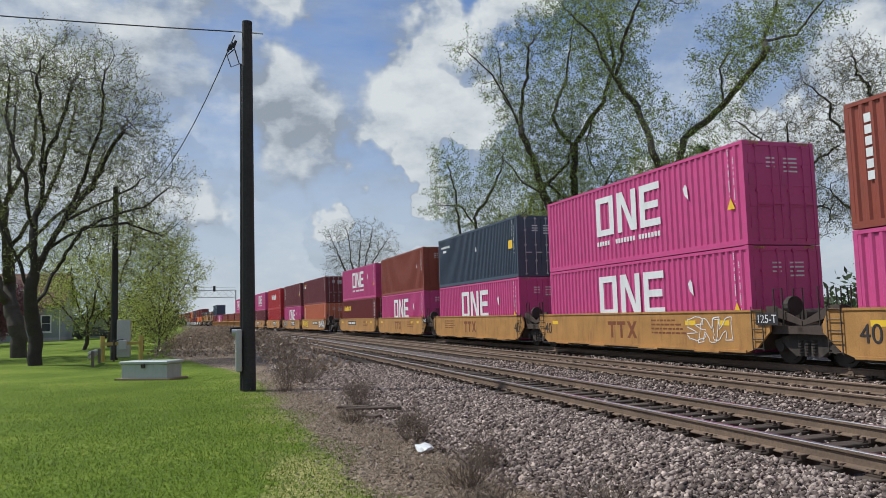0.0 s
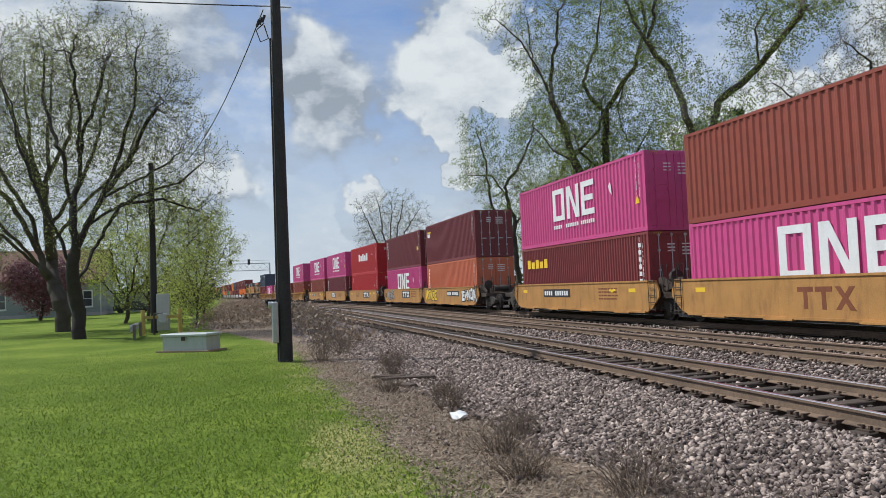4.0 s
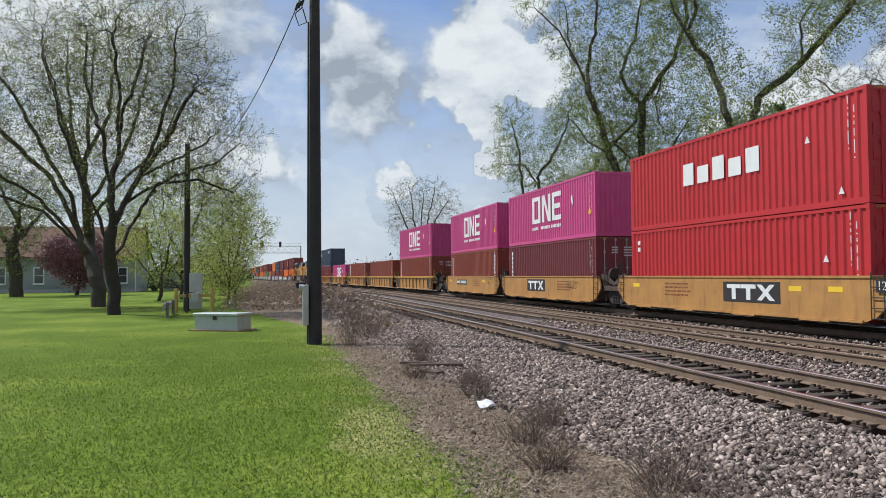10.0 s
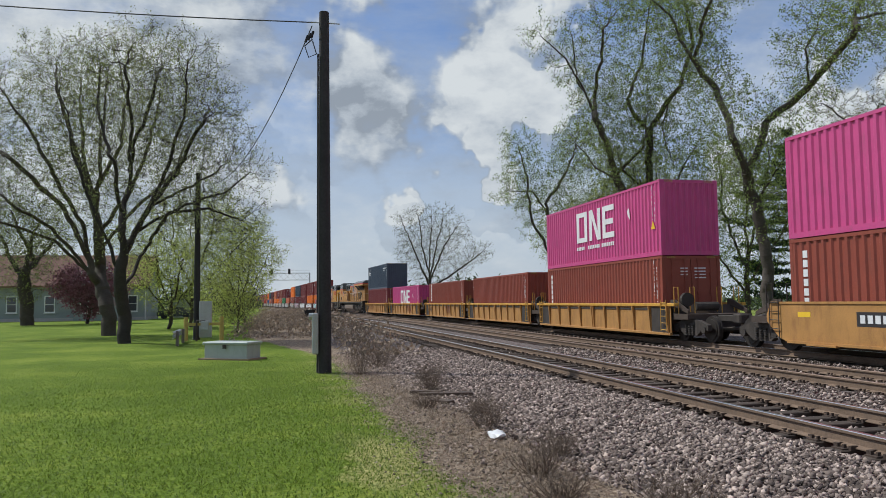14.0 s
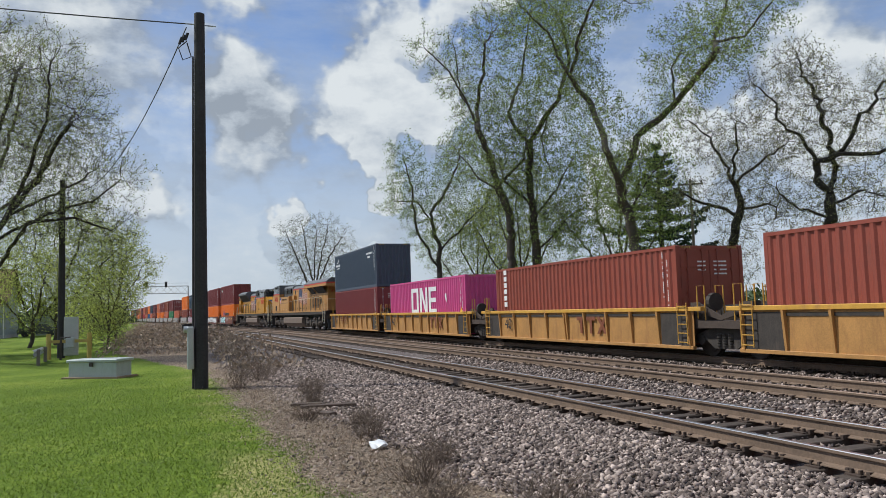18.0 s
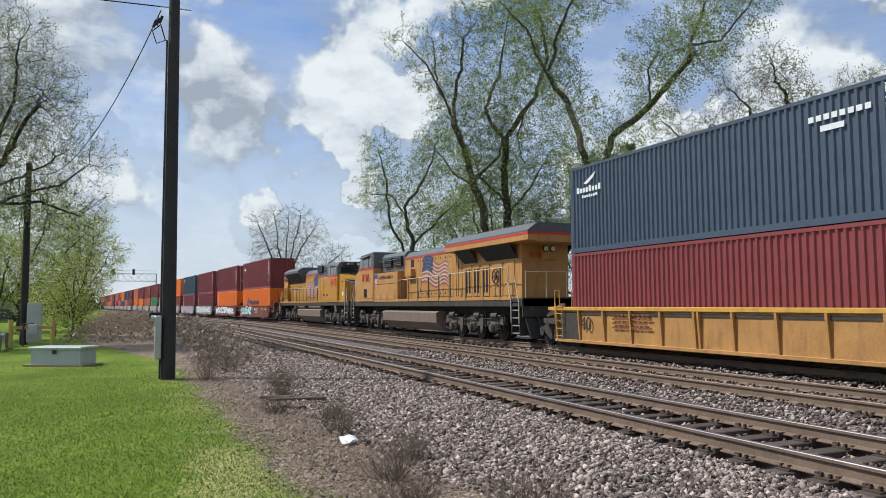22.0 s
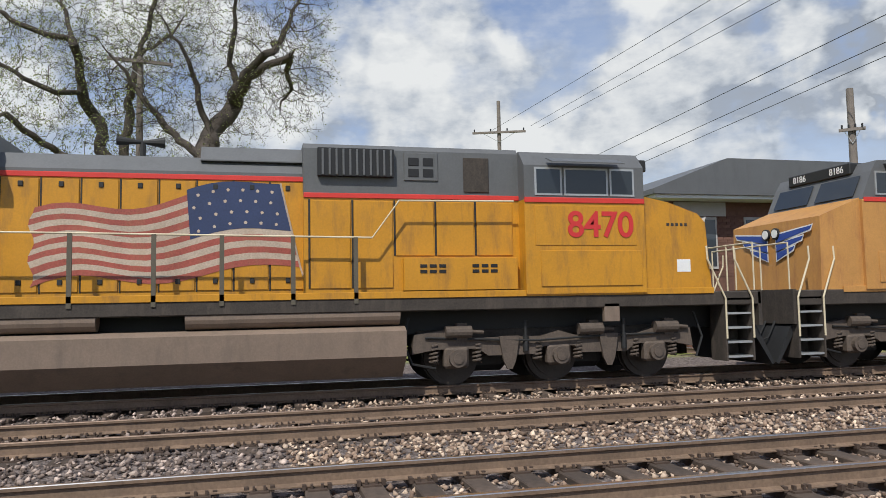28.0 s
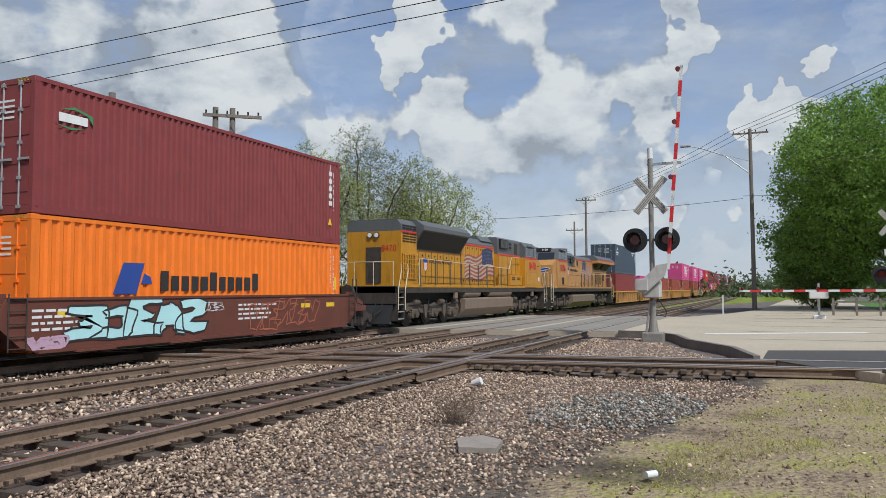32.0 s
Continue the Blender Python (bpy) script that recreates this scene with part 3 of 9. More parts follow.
def m_frame():
    bm = nb()
    h, w = CL / 2, CW / 2
    for sy in (-1, 1):
        y0, y1 = (-w, -w + 0.06) if sy < 0 else (w - 0.06, w)
        box(bm, -h + 0.1, h - 0.1, y0, y1, 0.0, 0.16)
        box(bm, -h + 0.1, h - 0.1, y0, y1, CH - 0.10, CH - 0.01)
        for sx in (-1, 1):
            x0, x1 = (-h, -h + 0.12) if sx < 0 else (h - 0.12, h)
            yy0, yy1 = (-w, -w + 0.12) if sy < 0 else (w - 0.12, w)
            box(bm, x0, x1, yy0, yy1, 0.1, CH - 0.1)
    for sx in (-1, 1):
        x0, x1 = (-h + 0.01, -h + 0.09) if sx < 0 else (h - 0.09, h - 0.01)
        box(bm, x0, x1, -w + 0.12, w - 0.12, 0.0, 0.17)
        box(bm, x0, x1, -w + 0.12, w - 0.12, CH - 0.13, CH - 0.01)
    return mesh_of(bm, "frame")


def m_casting():
    bm = nb()
    box(bm, -0.09, 0.09, -0.082, 0.082, -0.06, 0.06, 0.012)
    return mesh_of(bm, "corner_casting")


def m_roof():
    v, f = [], []
    n = 44
    for i in range(n + 1):
        x = -CL / 2 + 0.1 + (CL - 0.2) * i / n
        z = CH - 0.03 + (0.018 if i % 2 else 0)
        v += [(x, -CW / 2 + 0.06, z), (x, CW / 2 - 0.06, z)]
    f = [(2 * i, 2 * i + 2, 2 * i + 3, 2 * i + 1) for i in range(n)]
    me = bpy.data.meshes.new("roof")
    me.from_pydata(v, [], f)
    return me


def m_door():
    bm = nb()
    box(bm, 0, 0.05, -0.55, 0.55, 0.17, CH - 0.13, 0.01)
    for k in range(4):
        z = 0.45 + k * 0.6
        box(bm, 0.05, 0.062, -0.5, 0.5, z, z + 0.32)
    return mesh_of(bm, "door")


def m_rod():
    bm = nb()
    rod(bm, (0, 0, 0.1), (0, 0, CH - 0.08), 0.02, 6)
    for z in (0.14, 0.75, 1.5, 2.2, CH - 0.14):
        box(bm, -0.03, 0.03, -0.05, 0.05, z - 0.035, z + 0.035)
    box(bm, 0.0, 0.035, -0.02, 0.30, 1.12, 1.17)
    return mesh_of(bm, "lock_rod")


def container(paint, label, doors=1, marks=()):
    c = thing("shipping_container", label, "container", "containers on the train")
    w = CW / 2
    part("frame", cached("frame", m_frame), paint, c)
    pitch = 0.2 if paint is M_NAVY or paint is M_MAROON else 0.278
    wall = cached("wall%.2f" % pitch, lambda: corrugated(CL - 0.24, 0.16, CH - 0.10, pitch))
    part("side_wall", wall, paint, c, at=Matrix.Translation((0, -w + 0.006, 0)))
    part("side_wall", wall, paint, c, at=Matrix.Translation((0, w - 0.006, 0)) @ Matrix.Rotation(math.pi, 4, "Z"))
    end = cached("end", lambda: corrugated(CW - 0.24, 0.17, CH - 0.13, 0.24, 0.045))
    part("end_wall", end, paint, c, at=Matrix.Translation((-doors * (CL / 2 - 0.012), 0, 0)) @ Matrix.Rotation(radians(90 * (1 if doors < 0 else -1)), 4, "Z"))
    part("roof", cached("roof", m_roof), paint, c)
    for sy in (-1, 1):
        d = part("door", cached("door", m_door), paint, c, at=Matrix.Translation((doors * (CL / 2 - 0.07), 0, 0)) @ Matrix.Rotation(0 if doors > 0 else math.pi, 4, "Z") @ Matrix.Translation((0, sy * 0.556, 0)))
        for o in (-0.28, 0.25):
            part("lock_rod", cached("lrod", m_rod), M_GALV if paint not in (M_RED, M_PINK, M_ORANGE, M_BROWN) else paint, d, at=Matrix.Translation((0.07, o * sy, 0)))
        for k in range(4 if sy > 0 else 3):
            wide = 0.47 if sy > 0 else 0.30
            part("data_bar", cached("data_bar%.2f" % wide, lambda: box(nb(), 0.063, 0.067, 0, wide, 0, 0.045)), M_WHITE, d, at=(0, -0.42 if sy > 0 else 0.1, CH - 0.5 - k * 0.12))
        for sx in (-1, 1):
            for z in (0.058, CH - 0.058):
                part("corner_casting", cached("cast", m_casting), paint, c, at=(sx * (CL / 2 - 0.088), sy * (w - 0.078), z))
    for sx in (-1, 1):
        part("hazard_strip", cached("hazard", m_hazard), M_HAZARD, c, at=(0, 0, 0) if sx < 0 else Matrix.Rotation(math.pi, 4, "Z"), kind="stuff")
        part("code_column", cached("codecol", m_codecol), M_WHITE, c, at=(CL / 2 - (0.42 if sx > 0 else 0.62), -w - 0.001, 0.0 if sx > 0 else 0.25), kind="stuff")
    for m in marks:
        m(c)
    return c


M_HAZARD = surf("black_yellow_tick_paint", (0.45, 0.33, 0.05), 0.6, var=0.6, scale=9, fine=18, bump=0, dirt=(0.04, 0.035, 0.03), dirt_amount=1.0)


def m_hazard():
    """Short warning strips over the corners of one end."""
    bm = nb()
    x = -CL / 2 + 0.004
    for y in (-CW / 2 + 0.2, CW / 2 - 0.55):
        for k in range(4):
            prism(bm, [(y + k * 0.09, CH - 0.09), (y + k * 0.09 + 0.045, CH - 0.09), (y + k * 0.09 + 0.075, CH - 0.025), (y + k * 0.09 + 0.03, CH - 0.025)], "x", x, x + 0.02)
    return mesh_of(bm, "hazard_strip")


def m_codecol():
    """A faint upright column of tiny stencilled figures."""
    bm = nb()
    r = random.Random(9)
    z = 1.15
    while z < 2.45:
        box(bm, -0.016, 0.016, -0.006, 0.01, z, z + 0.035)
        z += r.choice((0.05, 0.05, 0.05, 0.13))
    return mesh_of(bm, "code_column")


def flat_mark(name, boxes_, material, label="", y=-CW / 2 - 0.004):
    """Paint shapes on the lawn-side wall: rectangles (x0, x1, z0, z1) or polygons of (x, z)."""
    def put(c):
        bm = nb()
        for k, s in enumerate(boxes_):
            if k and (name.startswith(("code_bar", "company_bar")) or (name == "owner_mark" and k % 2 == 0)):
                part(name.rstrip("s"), bm, material, c)
                bm = nb()
            o = y - 0.0007 * (k % 5)
            if isinstance(s[0], (int, float)):
                box(bm, s[0], s[1], o, y + 0.01, s[2], s[3])
            else:
                prism(bm, s, "y", o, y + 0.01)
        part(name.rstrip("s"), bm, material, c, label)
    return put


def blocks_one(x=0.0, z0=1.05, h=1.42, w=4.1):
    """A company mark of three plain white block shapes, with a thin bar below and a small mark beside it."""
    t = 0.30
    a, b, c_ = x - w / 2, x - w / 2 + w * 0.37, x + w / 2
    g = 0.17
    z1 = z0 + h
    e = a + w * 0.30
    n0, n1 = a + w * 0.36, a + w * 0.66
    s0 = a + w * 0.715
    shapes = [(a, a + t, z0, z1), (e - t, e, z0, z1), (a, e, z1 - g * 1.3, z1), (a, e, z0, z0 + g * 1.3),
              (n0, n0 + t, z0, z1), (n1 - t, n1, z0, z1), [(n0 + t * 0.3, z1), (n0 + t * 1.25, z1), (n1 - t * 0.3, z0), (n1 - t * 1.25, z0)],
              (s0, s0 + t, z0, z1), (s0, c_, z1 - g * 1.4, z1), (s0, c_ - 0.1, z0 + h / 2 - g * 0.7, z0 + h / 2 + g * 0.7), (s0, c_, z0, z0 + g * 1.4)]
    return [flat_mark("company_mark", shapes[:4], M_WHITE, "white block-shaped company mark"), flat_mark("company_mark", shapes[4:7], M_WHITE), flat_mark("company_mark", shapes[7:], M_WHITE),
            flat_mark("company_bar", [(a + k * w / 22, a + (k + 0.7) * w / 22, z0 - 0.36, z0 - 0.20) for k in range(22) if k not in (5, 6, 14)], M_WHITE),
            flat_mark("small_mark", [[(x + 3.38, z0 + 0.7), (x + 3.55, z0 + 0.55), (x + 3.5, z0 + 0.95), (x + 3.42, z0 + 1.05), (x + 3.30, z0 + 0.92)]], M_WHITE)]


def edge_bars(sx=1, material=None, n=7, h=0.16):
    """A column of small bars near one end of the wall."""
    x = sx * (CL / 2 - 0.62)
    return flat_mark("code_bars", [(x - 0.09, x + 0.09, 2.35 - k * 0.26, 2.35 - k * 0.26 + h) for k in range(n)], material or M_WHITE)


def top_bars(x, w=1.6, z=2.3):
    return flat_mark("code_bars", [(x + k * w / 8, x + (k + 0.7) * w / 8, z, z + 0.13) for k in range(8)] + [(x + 0.3, x + 0.9, z - 0.25, z - 0.12)], M_WHITE)


def warn_tri(x, z, s=0.16, material=None):
    return flat_mark("warning_triangle", [[(x - s, z - s), (x + s, z - s), (x, z + s)]], material or M_YELMARK)


# ---------------------------------------------------------------- well cars


def m_wheelset():
    bm = nb()
    for sy in (-1, 1):
        rod(bm, (0, sy * 0.69, 0.46), (0, sy * 0.80, 0.46), 0.46, 24)
        rod(bm, (0, sy * 0.66, 0.46), (0, sy * 0.70, 0.46), 0.49, 24)
        rod(bm, (0, sy * 0.80, 0.46), (0, sy * 0.83, 0.46), 0.36, 20)
    rod(bm, (0, -1.0, 0.46), (0, 1.0, 0.46), 0.085, 10)
    return mesh_of(bm, "wheelset")


def m_sideframe():
    bm = nb()
    prism(bm, [(-1.12, 0.42), (-1.12, 0.62), (-0.5, 0.78), (0.5, 0.78), (1.12, 0.62), (1.12, 0.42), (0.8, 0.50), (0.42, 0.24), (-0.42, 0.24), (-0.8, 0.50)], "y", -0.08, 0.08)
    for s in (-1, 1):
        rod(bm, (s * 0.89, -0.13, 0.46), (s * 0.89, 0.1, 0.46), 0.13, 12)
    for k in (-0.22, 0.0, 0.22):
        for z in range(5):
            rod(bm, (k, -0.07, 0.32 + z * 0.07), (k, -0.07, 0.355 + z * 0.07), 0.085, 10)
    return mesh_of(bm, "side_frame")


def truck(parent, x):
    t = part("truck", box(nb(), -0.22, 0.22, -1.0, 1.0, 0.50, 0.80, 0.02), M_UNDER, parent, at=(x, 0, 0))
    for s in (-1, 1):
        part("wheelset", cached("wheelset", m_wheelset), M_WHEEL, t, at=(s * 0.89, 0, 0))
        part("side_frame", cached("sframe", m_sideframe), M_UNDER, t, at=(0, s * 1.0, 0))
    return t


def m_sill():
    """Deep side of a well: flat plate with a bent top flange and a thick foot, cut away at the ends."""
    bm = nb()
    prism(bm, [(-6.75, 1.40), (-6.95, 1.05), (-6.95, 0.85), (-6.45, 0.42), (-6.1, 0.30), (6.1, 0.30), (6.45, 0.42), (6.95, 0.85), (6.95, 1.05), (6.75, 1.40)], "y", -0.03, 0.03)
    box(bm, -6.75, 6.75, -0.06, 0.04, 1.36, 1.42)
    box(bm, -6.05, 6.05, -0.07, 0.10, 0.27, 0.34)
    for k in (-5.2, -2.4, 0.9, 3.9):
        box(bm, k, k + 1.1, -0.13, 0.0, 0.24, 0.285)
    return mesh_of(bm, "side_sill")


def m_endplatform():
    """End of a well towards +x: sloping bulkhead, deck over the truck, gussets."""
    bm = nb()
    prism(bm, [(6.2, 0.35), (6.35, 1.3), (6.75, 1.3), (7.0, 1.0), (7.9, 0.98), (7.9, 0.80), (6.75, 0.78), (6.4, 0.35)], "y", -1.28, 1.28)
    for y in (-1.2, 1.14):
        prism(bm, [(6.6, 1.3), (7.8, 1.0), (7.8, 1.12), (6.9, 1.5), (6.6, 1.5)], "y", y, y + 0.06)
    return mesh_of(bm, "end_platform")


def m_grab():
    return pipe(nb(), [(0, 0, 1.0), (0, 0, 1.95), (0.3, 0, 1.95), (0.3, 0, 1.0)], 0.018)


def end_gear(c, sx, material):
    """Grab irons, brake stand, wheel and reservoir over the coupling."""
    m = mirror(sx)
    for y in (-1.25, -0.6, 0.5, 1.2):
        part("grab_iron", cached("grab", m_grab), material, c, at=m @ Matrix.Translation((6.95, y, 0)))
    part("hand_brake", cached("hbrake", lambda: rod(nb(), (7.15, -0.9, 1.5), (7.3, -0.9, 1.5), 0.25, 14)), M_UNDER, c, at=m)
    part("air_reservoir", cached("areserv", lambda: rod(nb(), (7.1, -0.5, 1.25), (7.1, 0.4, 1.25), 0.16, 12)), M_UNDER, c, at=m)
    part("valve", cached("avalve", lambda: box(nb(), 6.9, 7.2, -1.1, -0.8, 0.98, 1.35, 0.03)), M_UNDER, c, at=m)


def m_ladder():
    bm = nb()
    for x in (-0.2, 0.2):
        rod(bm, (x, 0, 0.35), (x, 0, 1.5), 0.015, 6)
    for k in range(5):
        rod(bm, (-0.2, 0, 0.4 + k * 0.25), (0.2, 0, 0.4 + k * 0.25), 0.013, 6)
    return mesh_of(bm, "ladder")


def m_coupler():
    bm = nb()
    box(bm, 7.9, 9.0, -0.11, 0.11, 0.72, 0.94, 0.02)
    box(bm, 8.9, 9.35, -0.2, 0.2, 0.66, 1.0, 0.05)
    pipe(bm, [(8.0, -0.35, 0.75), (8.5, -0.4, 0.45), (9.2, -0.3, 0.55)], 0.03)
    return mesh_of(bm, "coupler")


def mirror(sx):
    return Matrix.Identity(4) if sx > 0 else Matrix.Rotation(math.pi, 4, "Z")


def well_car(paint, label, trucks, ends=(0, 0), marks=(), ribbed=False):
    """One platform of an articulated well car. trucks: x of each truck; ends: 1 where a coupler stands instead of a joint."""
    c = thing("well_car", label, "rail car", "rail cars of the train")
    if ribbed:
        for sy in (-1, 1):
            s = part("side_sill", cached("ribsheet", lambda: box(nb(), -6.9, 6.9, -0.012, 0.012, 0.27, 1.28)), M_TAN, c, at=(0, sy * 1.36, 0))
            part("top_chord", cached("chord", lambda: box(nb(), -7.3, 7.3, -0.09, 0.06, 1.26, 1.38, 0.012)), M_CHORD, s, "bright yellow top chord", at=Matrix.Rotation(0 if sy < 0 else math.pi, 4, "Z"))
            part("bottom_chord", cached("bchord", lambda: box(nb(), -6.9, 6.9, -0.07, 0.05, 0.20, 0.30, 0.01)), M_TAN, s)
            for sx in (-1, 1):
                part("end_panel", cached("endpanel", lambda: box(nb(), -0.62, 0.62, -0.03, 0.02, 0.30, 1.22)), M_UNDER, s, "black end panel", at=(sx * 6.1, 0, 0))
            # dark strip standing in for the shadow below the top chord
            part("upper_lip", cached("chord_shade", lambda: box(nb(), -5.4, 5.4, -0.035, 0.0, 1.12, 1.20)), M_UNDER, s)
            for k in range(12):
                x = -6.75 + k * 1.35 if k < 11 else 0.16
                part("rib", cached("rib", lambda: prism(nb(), [(-0.13, 1.26), (0.012, 1.26), (0.012, 0.25), (-0.06, 0.25)], "x", -0.035, 0.035)), M_TAN, s, at=Matrix.Translation((x, 0, 0)) @ Matrix.Rotation(0 if sy < 0 else math.pi, 4, "Z"))
    else:
        for sy in (-1, 1):
            part("side_sill", cached("sill", m_sill), paint, c, at=Matrix.Translation((0, sy * 1.40, 0)) @ Matrix.Rotation(0 if sy < 0 else math.pi, 4, "Z"))
    part("well_floor", cached("wfloor", lambda: box(nb(), -6.2, 6.2, -1.3, 1.3, 0.2, 0.265)), M_UNDER, c)
    for sx in (-1, 1):
        part("end_platform", cached("eplat", m_endplatform), M_ENDRUST if paint is not M_MINERAL else paint, c, at=mirror(sx))
        end_gear(c, sx, M_UNDER if not ribbed else M_CHORD)
        part("ladder", cached("ladder", m_ladder), M_UNDER if not ribbed else M_CHORD, c, at=(sx * 6.55, -1.48, 0))
        if ends[0 if sx < 0 else 1]:
            part("coupler", cached("coupler", m_coupler), M_UNDER, c, at=mirror(sx))
    for x in trucks:
        truck(c, x)
    for m in marks:
        m(c)
    return c


M_ENDRUST = surf("rusty_platform", (0.075, 0.052, 0.038), 0.75, var=0.35, scale=3, dirt=(0.07, 0.05, 0.04), dirt_amount=0.7)
SIDE = -1.434


def ttx_plain(x=-0.3, s=1.0):
    """The owner's mark as plain dark brown shapes straight on the paint."""
    z0, z1, t = 0.55, 1.12, 0.13
    o = []
    for k in (0, 0.62):
        o += [(x - 0.85 + k, x - 0.3 + k, z1 - t, z1), (x - 0.64 + k, x - 0.5 + k, z0, z1)]
    a = x + 0.42
    o += [[(a, z1), (a + 0.17, z1), (a + 0.62, z0), (a + 0.45, z0)], [(a + 0.45, z1), (a + 0.62, z1), (a + 0.17, z0), (a, z0)]]
    return flat_mark("owner_mark", o, M_BRNMARK, "faded brown owner's mark", y=SIDE)


def ttx_panel(x=1.7):
    def put(c):
        flat_mark("owner_panel", [(x - 1.35, x + 1.35, 0.62, 1.24)], M_DARKMARK, "black panel", y=SIDE)(c)
        z0, z1, t = 0.70, 1.16, 0.12
        o = []
        for k in (0, 0.72):
            o += [(x - 1.15 + k, x - 0.45 + k, z1 - t, z1), (x - 0.90 + k, x - 0.70 + k, z0, z1 - t)]
        a = x + 0.32
        o += [[(a, z1), (a + 0.22, z1), (a + 0.8, z0), (a + 0.58, z0)], [(a + 0.58, z1), (a + 0.8, z1), (a + 0.22, z0), (a, z0)]]
        flat_mark("owner_mark", o, M_WHITE, "white owner's mark on black", y=SIDE - 0.006)(c)
    return put


def number_panel(x, w=2.9):
    def put(c):
        flat_mark("number_panel", [(x - w / 2, x + w / 2, 0.80, 1.16)], M_DARKMARK, "black panel with white bars", y=SIDE)(c)
        flat_mark("number_bars", [(x - w / 2 + 0.12 + k * 0.24, x - w / 2 + 0.28 + k * 0.24, 0.88, 1.08) for k in range(11) if k != 4], M_WHITE, y=SIDE - 0.006)(c)
    return put


def forty(x):
    def put(c):
        lettering("40", 0.62, M_DARKMARK, c, x, SIDE - 0.002, 0.82)
    return put


def end_code(sx=1):
    def put(c):
        flat_mark("code_plate", [(sx * 6.95 - 0.45, sx * 6.95 + 0.35, 1.02, 1.34)], M_DARKMARK, y=-1.475)(c)
        lettering("125-T", 0.3, M_WHITE, c, sx * 6.9, -1.482, 1.17)
    return put


def reflectors(material=None):
    return flat_mark("reflector", [(k, k + 0.5, 1.0, 1.14) for k in (-5.6, 3.4, 4.9)], material or M_YELMARK, "yellow reflector strips", y=SIDE)


def stencils(x=-3.0, material=None):
    r = random.Random(int(x * 10) + 7)
    o = []
    for k in range(4):
        z = 1.12 - k * 0.13
        u = x
        while u < x + 1.3 + 0.5 * r.random():
            w = 0.08 + 0.2 * r.random()
            o.append((u, u + w, z, z + 0.055))
            u += w + 0.06
    return flat_mark("stencil_bars", o, material or M_BRNMARK, y=SIDE)


def scrawl(x0, x1, z0, z1, material, seed, outline=None, n=5, thick=0.09, label=""):
    """Spray-painted bubble shapes: rounded blobs with loops drawn over them."""
    r = random.Random(seed)

    def ribbon(bm, pts, wide, y):
        k = len(pts)
        nrm = []
        for i in range(k):
            d = Vector((pts[(i + 1) % k][0] - pts[i - 1][0], pts[(i + 1) % k][1] - pts[i - 1][1]))
            nrm.append(Vector((-d.y, d.x)).normalized() * wide / 2)
        a = [bm.verts.new((p[0] + q.x, y, p[1] + q.y)) for p, q in zip(pts, nrm)]
        b = [bm.verts.new((p[0] - q.x, y, p[1] - q.y)) for p, q in zip(pts, nrm)]
        for i in range(k):
            bm.faces.new((a[i], a[(i + 1) % k], b[(i + 1) % k], b[i]))

    def put(c):
        w = (x1 - x0) / n
        for k in range(n):
            g = GLYPHS[r.randrange(len(GLYPHS))]
            lean, z_off, tall, flip = r.uniform(-0.5, 0.6), r.uniform(0, 0.2), r.uniform(0.7, 1.0), r.random() < 0.5
            g = [(1 - u, v) for u, v in g] if flip else g
            pts = []
            for (u, v), (u2, v2) in zip(g, g[1:] + g[:1]):
                for f in (0.0, 0.25, 0.75):
                    uu, vv = u + (u2 - u) * f + r.uniform(-0.05, 0.05), v + (v2 - v) * f + r.uniform(-0.04, 0.04)
                    pts.append((x0 + (k - 0.2 + uu * 1.4 + lean * (vv - 0.5)) * w, z0 + (z1 - z0) * min(1.0, z_off + vv * tall)))
            if outline:
                part("graffiti_fill", prism(nb(), pts, "y", SIDE - 0.004 - (k % 3) * 0.0012, SIDE + 0.01), material, c, label if k == 0 else "")
            bm = nb()
            ribbon(bm, pts, thick * 0.55, SIDE - 0.0085 - (k % 3) * 0.0006)
            part("graffiti_line", bm, outline or material, c, label if not outline and k == 0 else "")
    return put


# sprayed letter-like outlines in a unit square
GLYPHS = [
    [(0, 0.2), (0.1, 0.85), (0.45, 1), (0.95, 0.9), (0.85, 0.65), (0.45, 0.7), (0.35, 0.35), (0.8, 0.35), (1, 0.1), (0.6, 0), (0.15, 0.02)],
    [(0, 0), (0.25, 0.9), (0.5, 1), (0.8, 0.95), (1, 0.05), (0.72, 0), (0.65, 0.25), (0.4, 0.25), (0.3, 0)],
    [(0, 0), (0.05, 1), (0.35, 0.95), (0.65, 0.5), (0.65, 1), (1, 0.95), (0.95, 0.05), (0.65, 0), (0.35, 0.45), (0.3, 0)],
    [(0, 0.05), (0.05, 0.95), (0.9, 1), (1, 0.75), (0.4, 0.7), (0.75, 0.55), (0.7, 0.4), (0.38, 0.35), (1, 0.3), (0.95, 0)],
    [(0.05, 0.05), (0.0, 0.3), (0.55, 0.35), (0.1, 0.55), (0.1, 0.9), (0.5, 1), (1, 0.95), (0.95, 0.7), (0.5, 0.68), (1, 0.45), (0.95, 0.1), (0.5, 0)]]


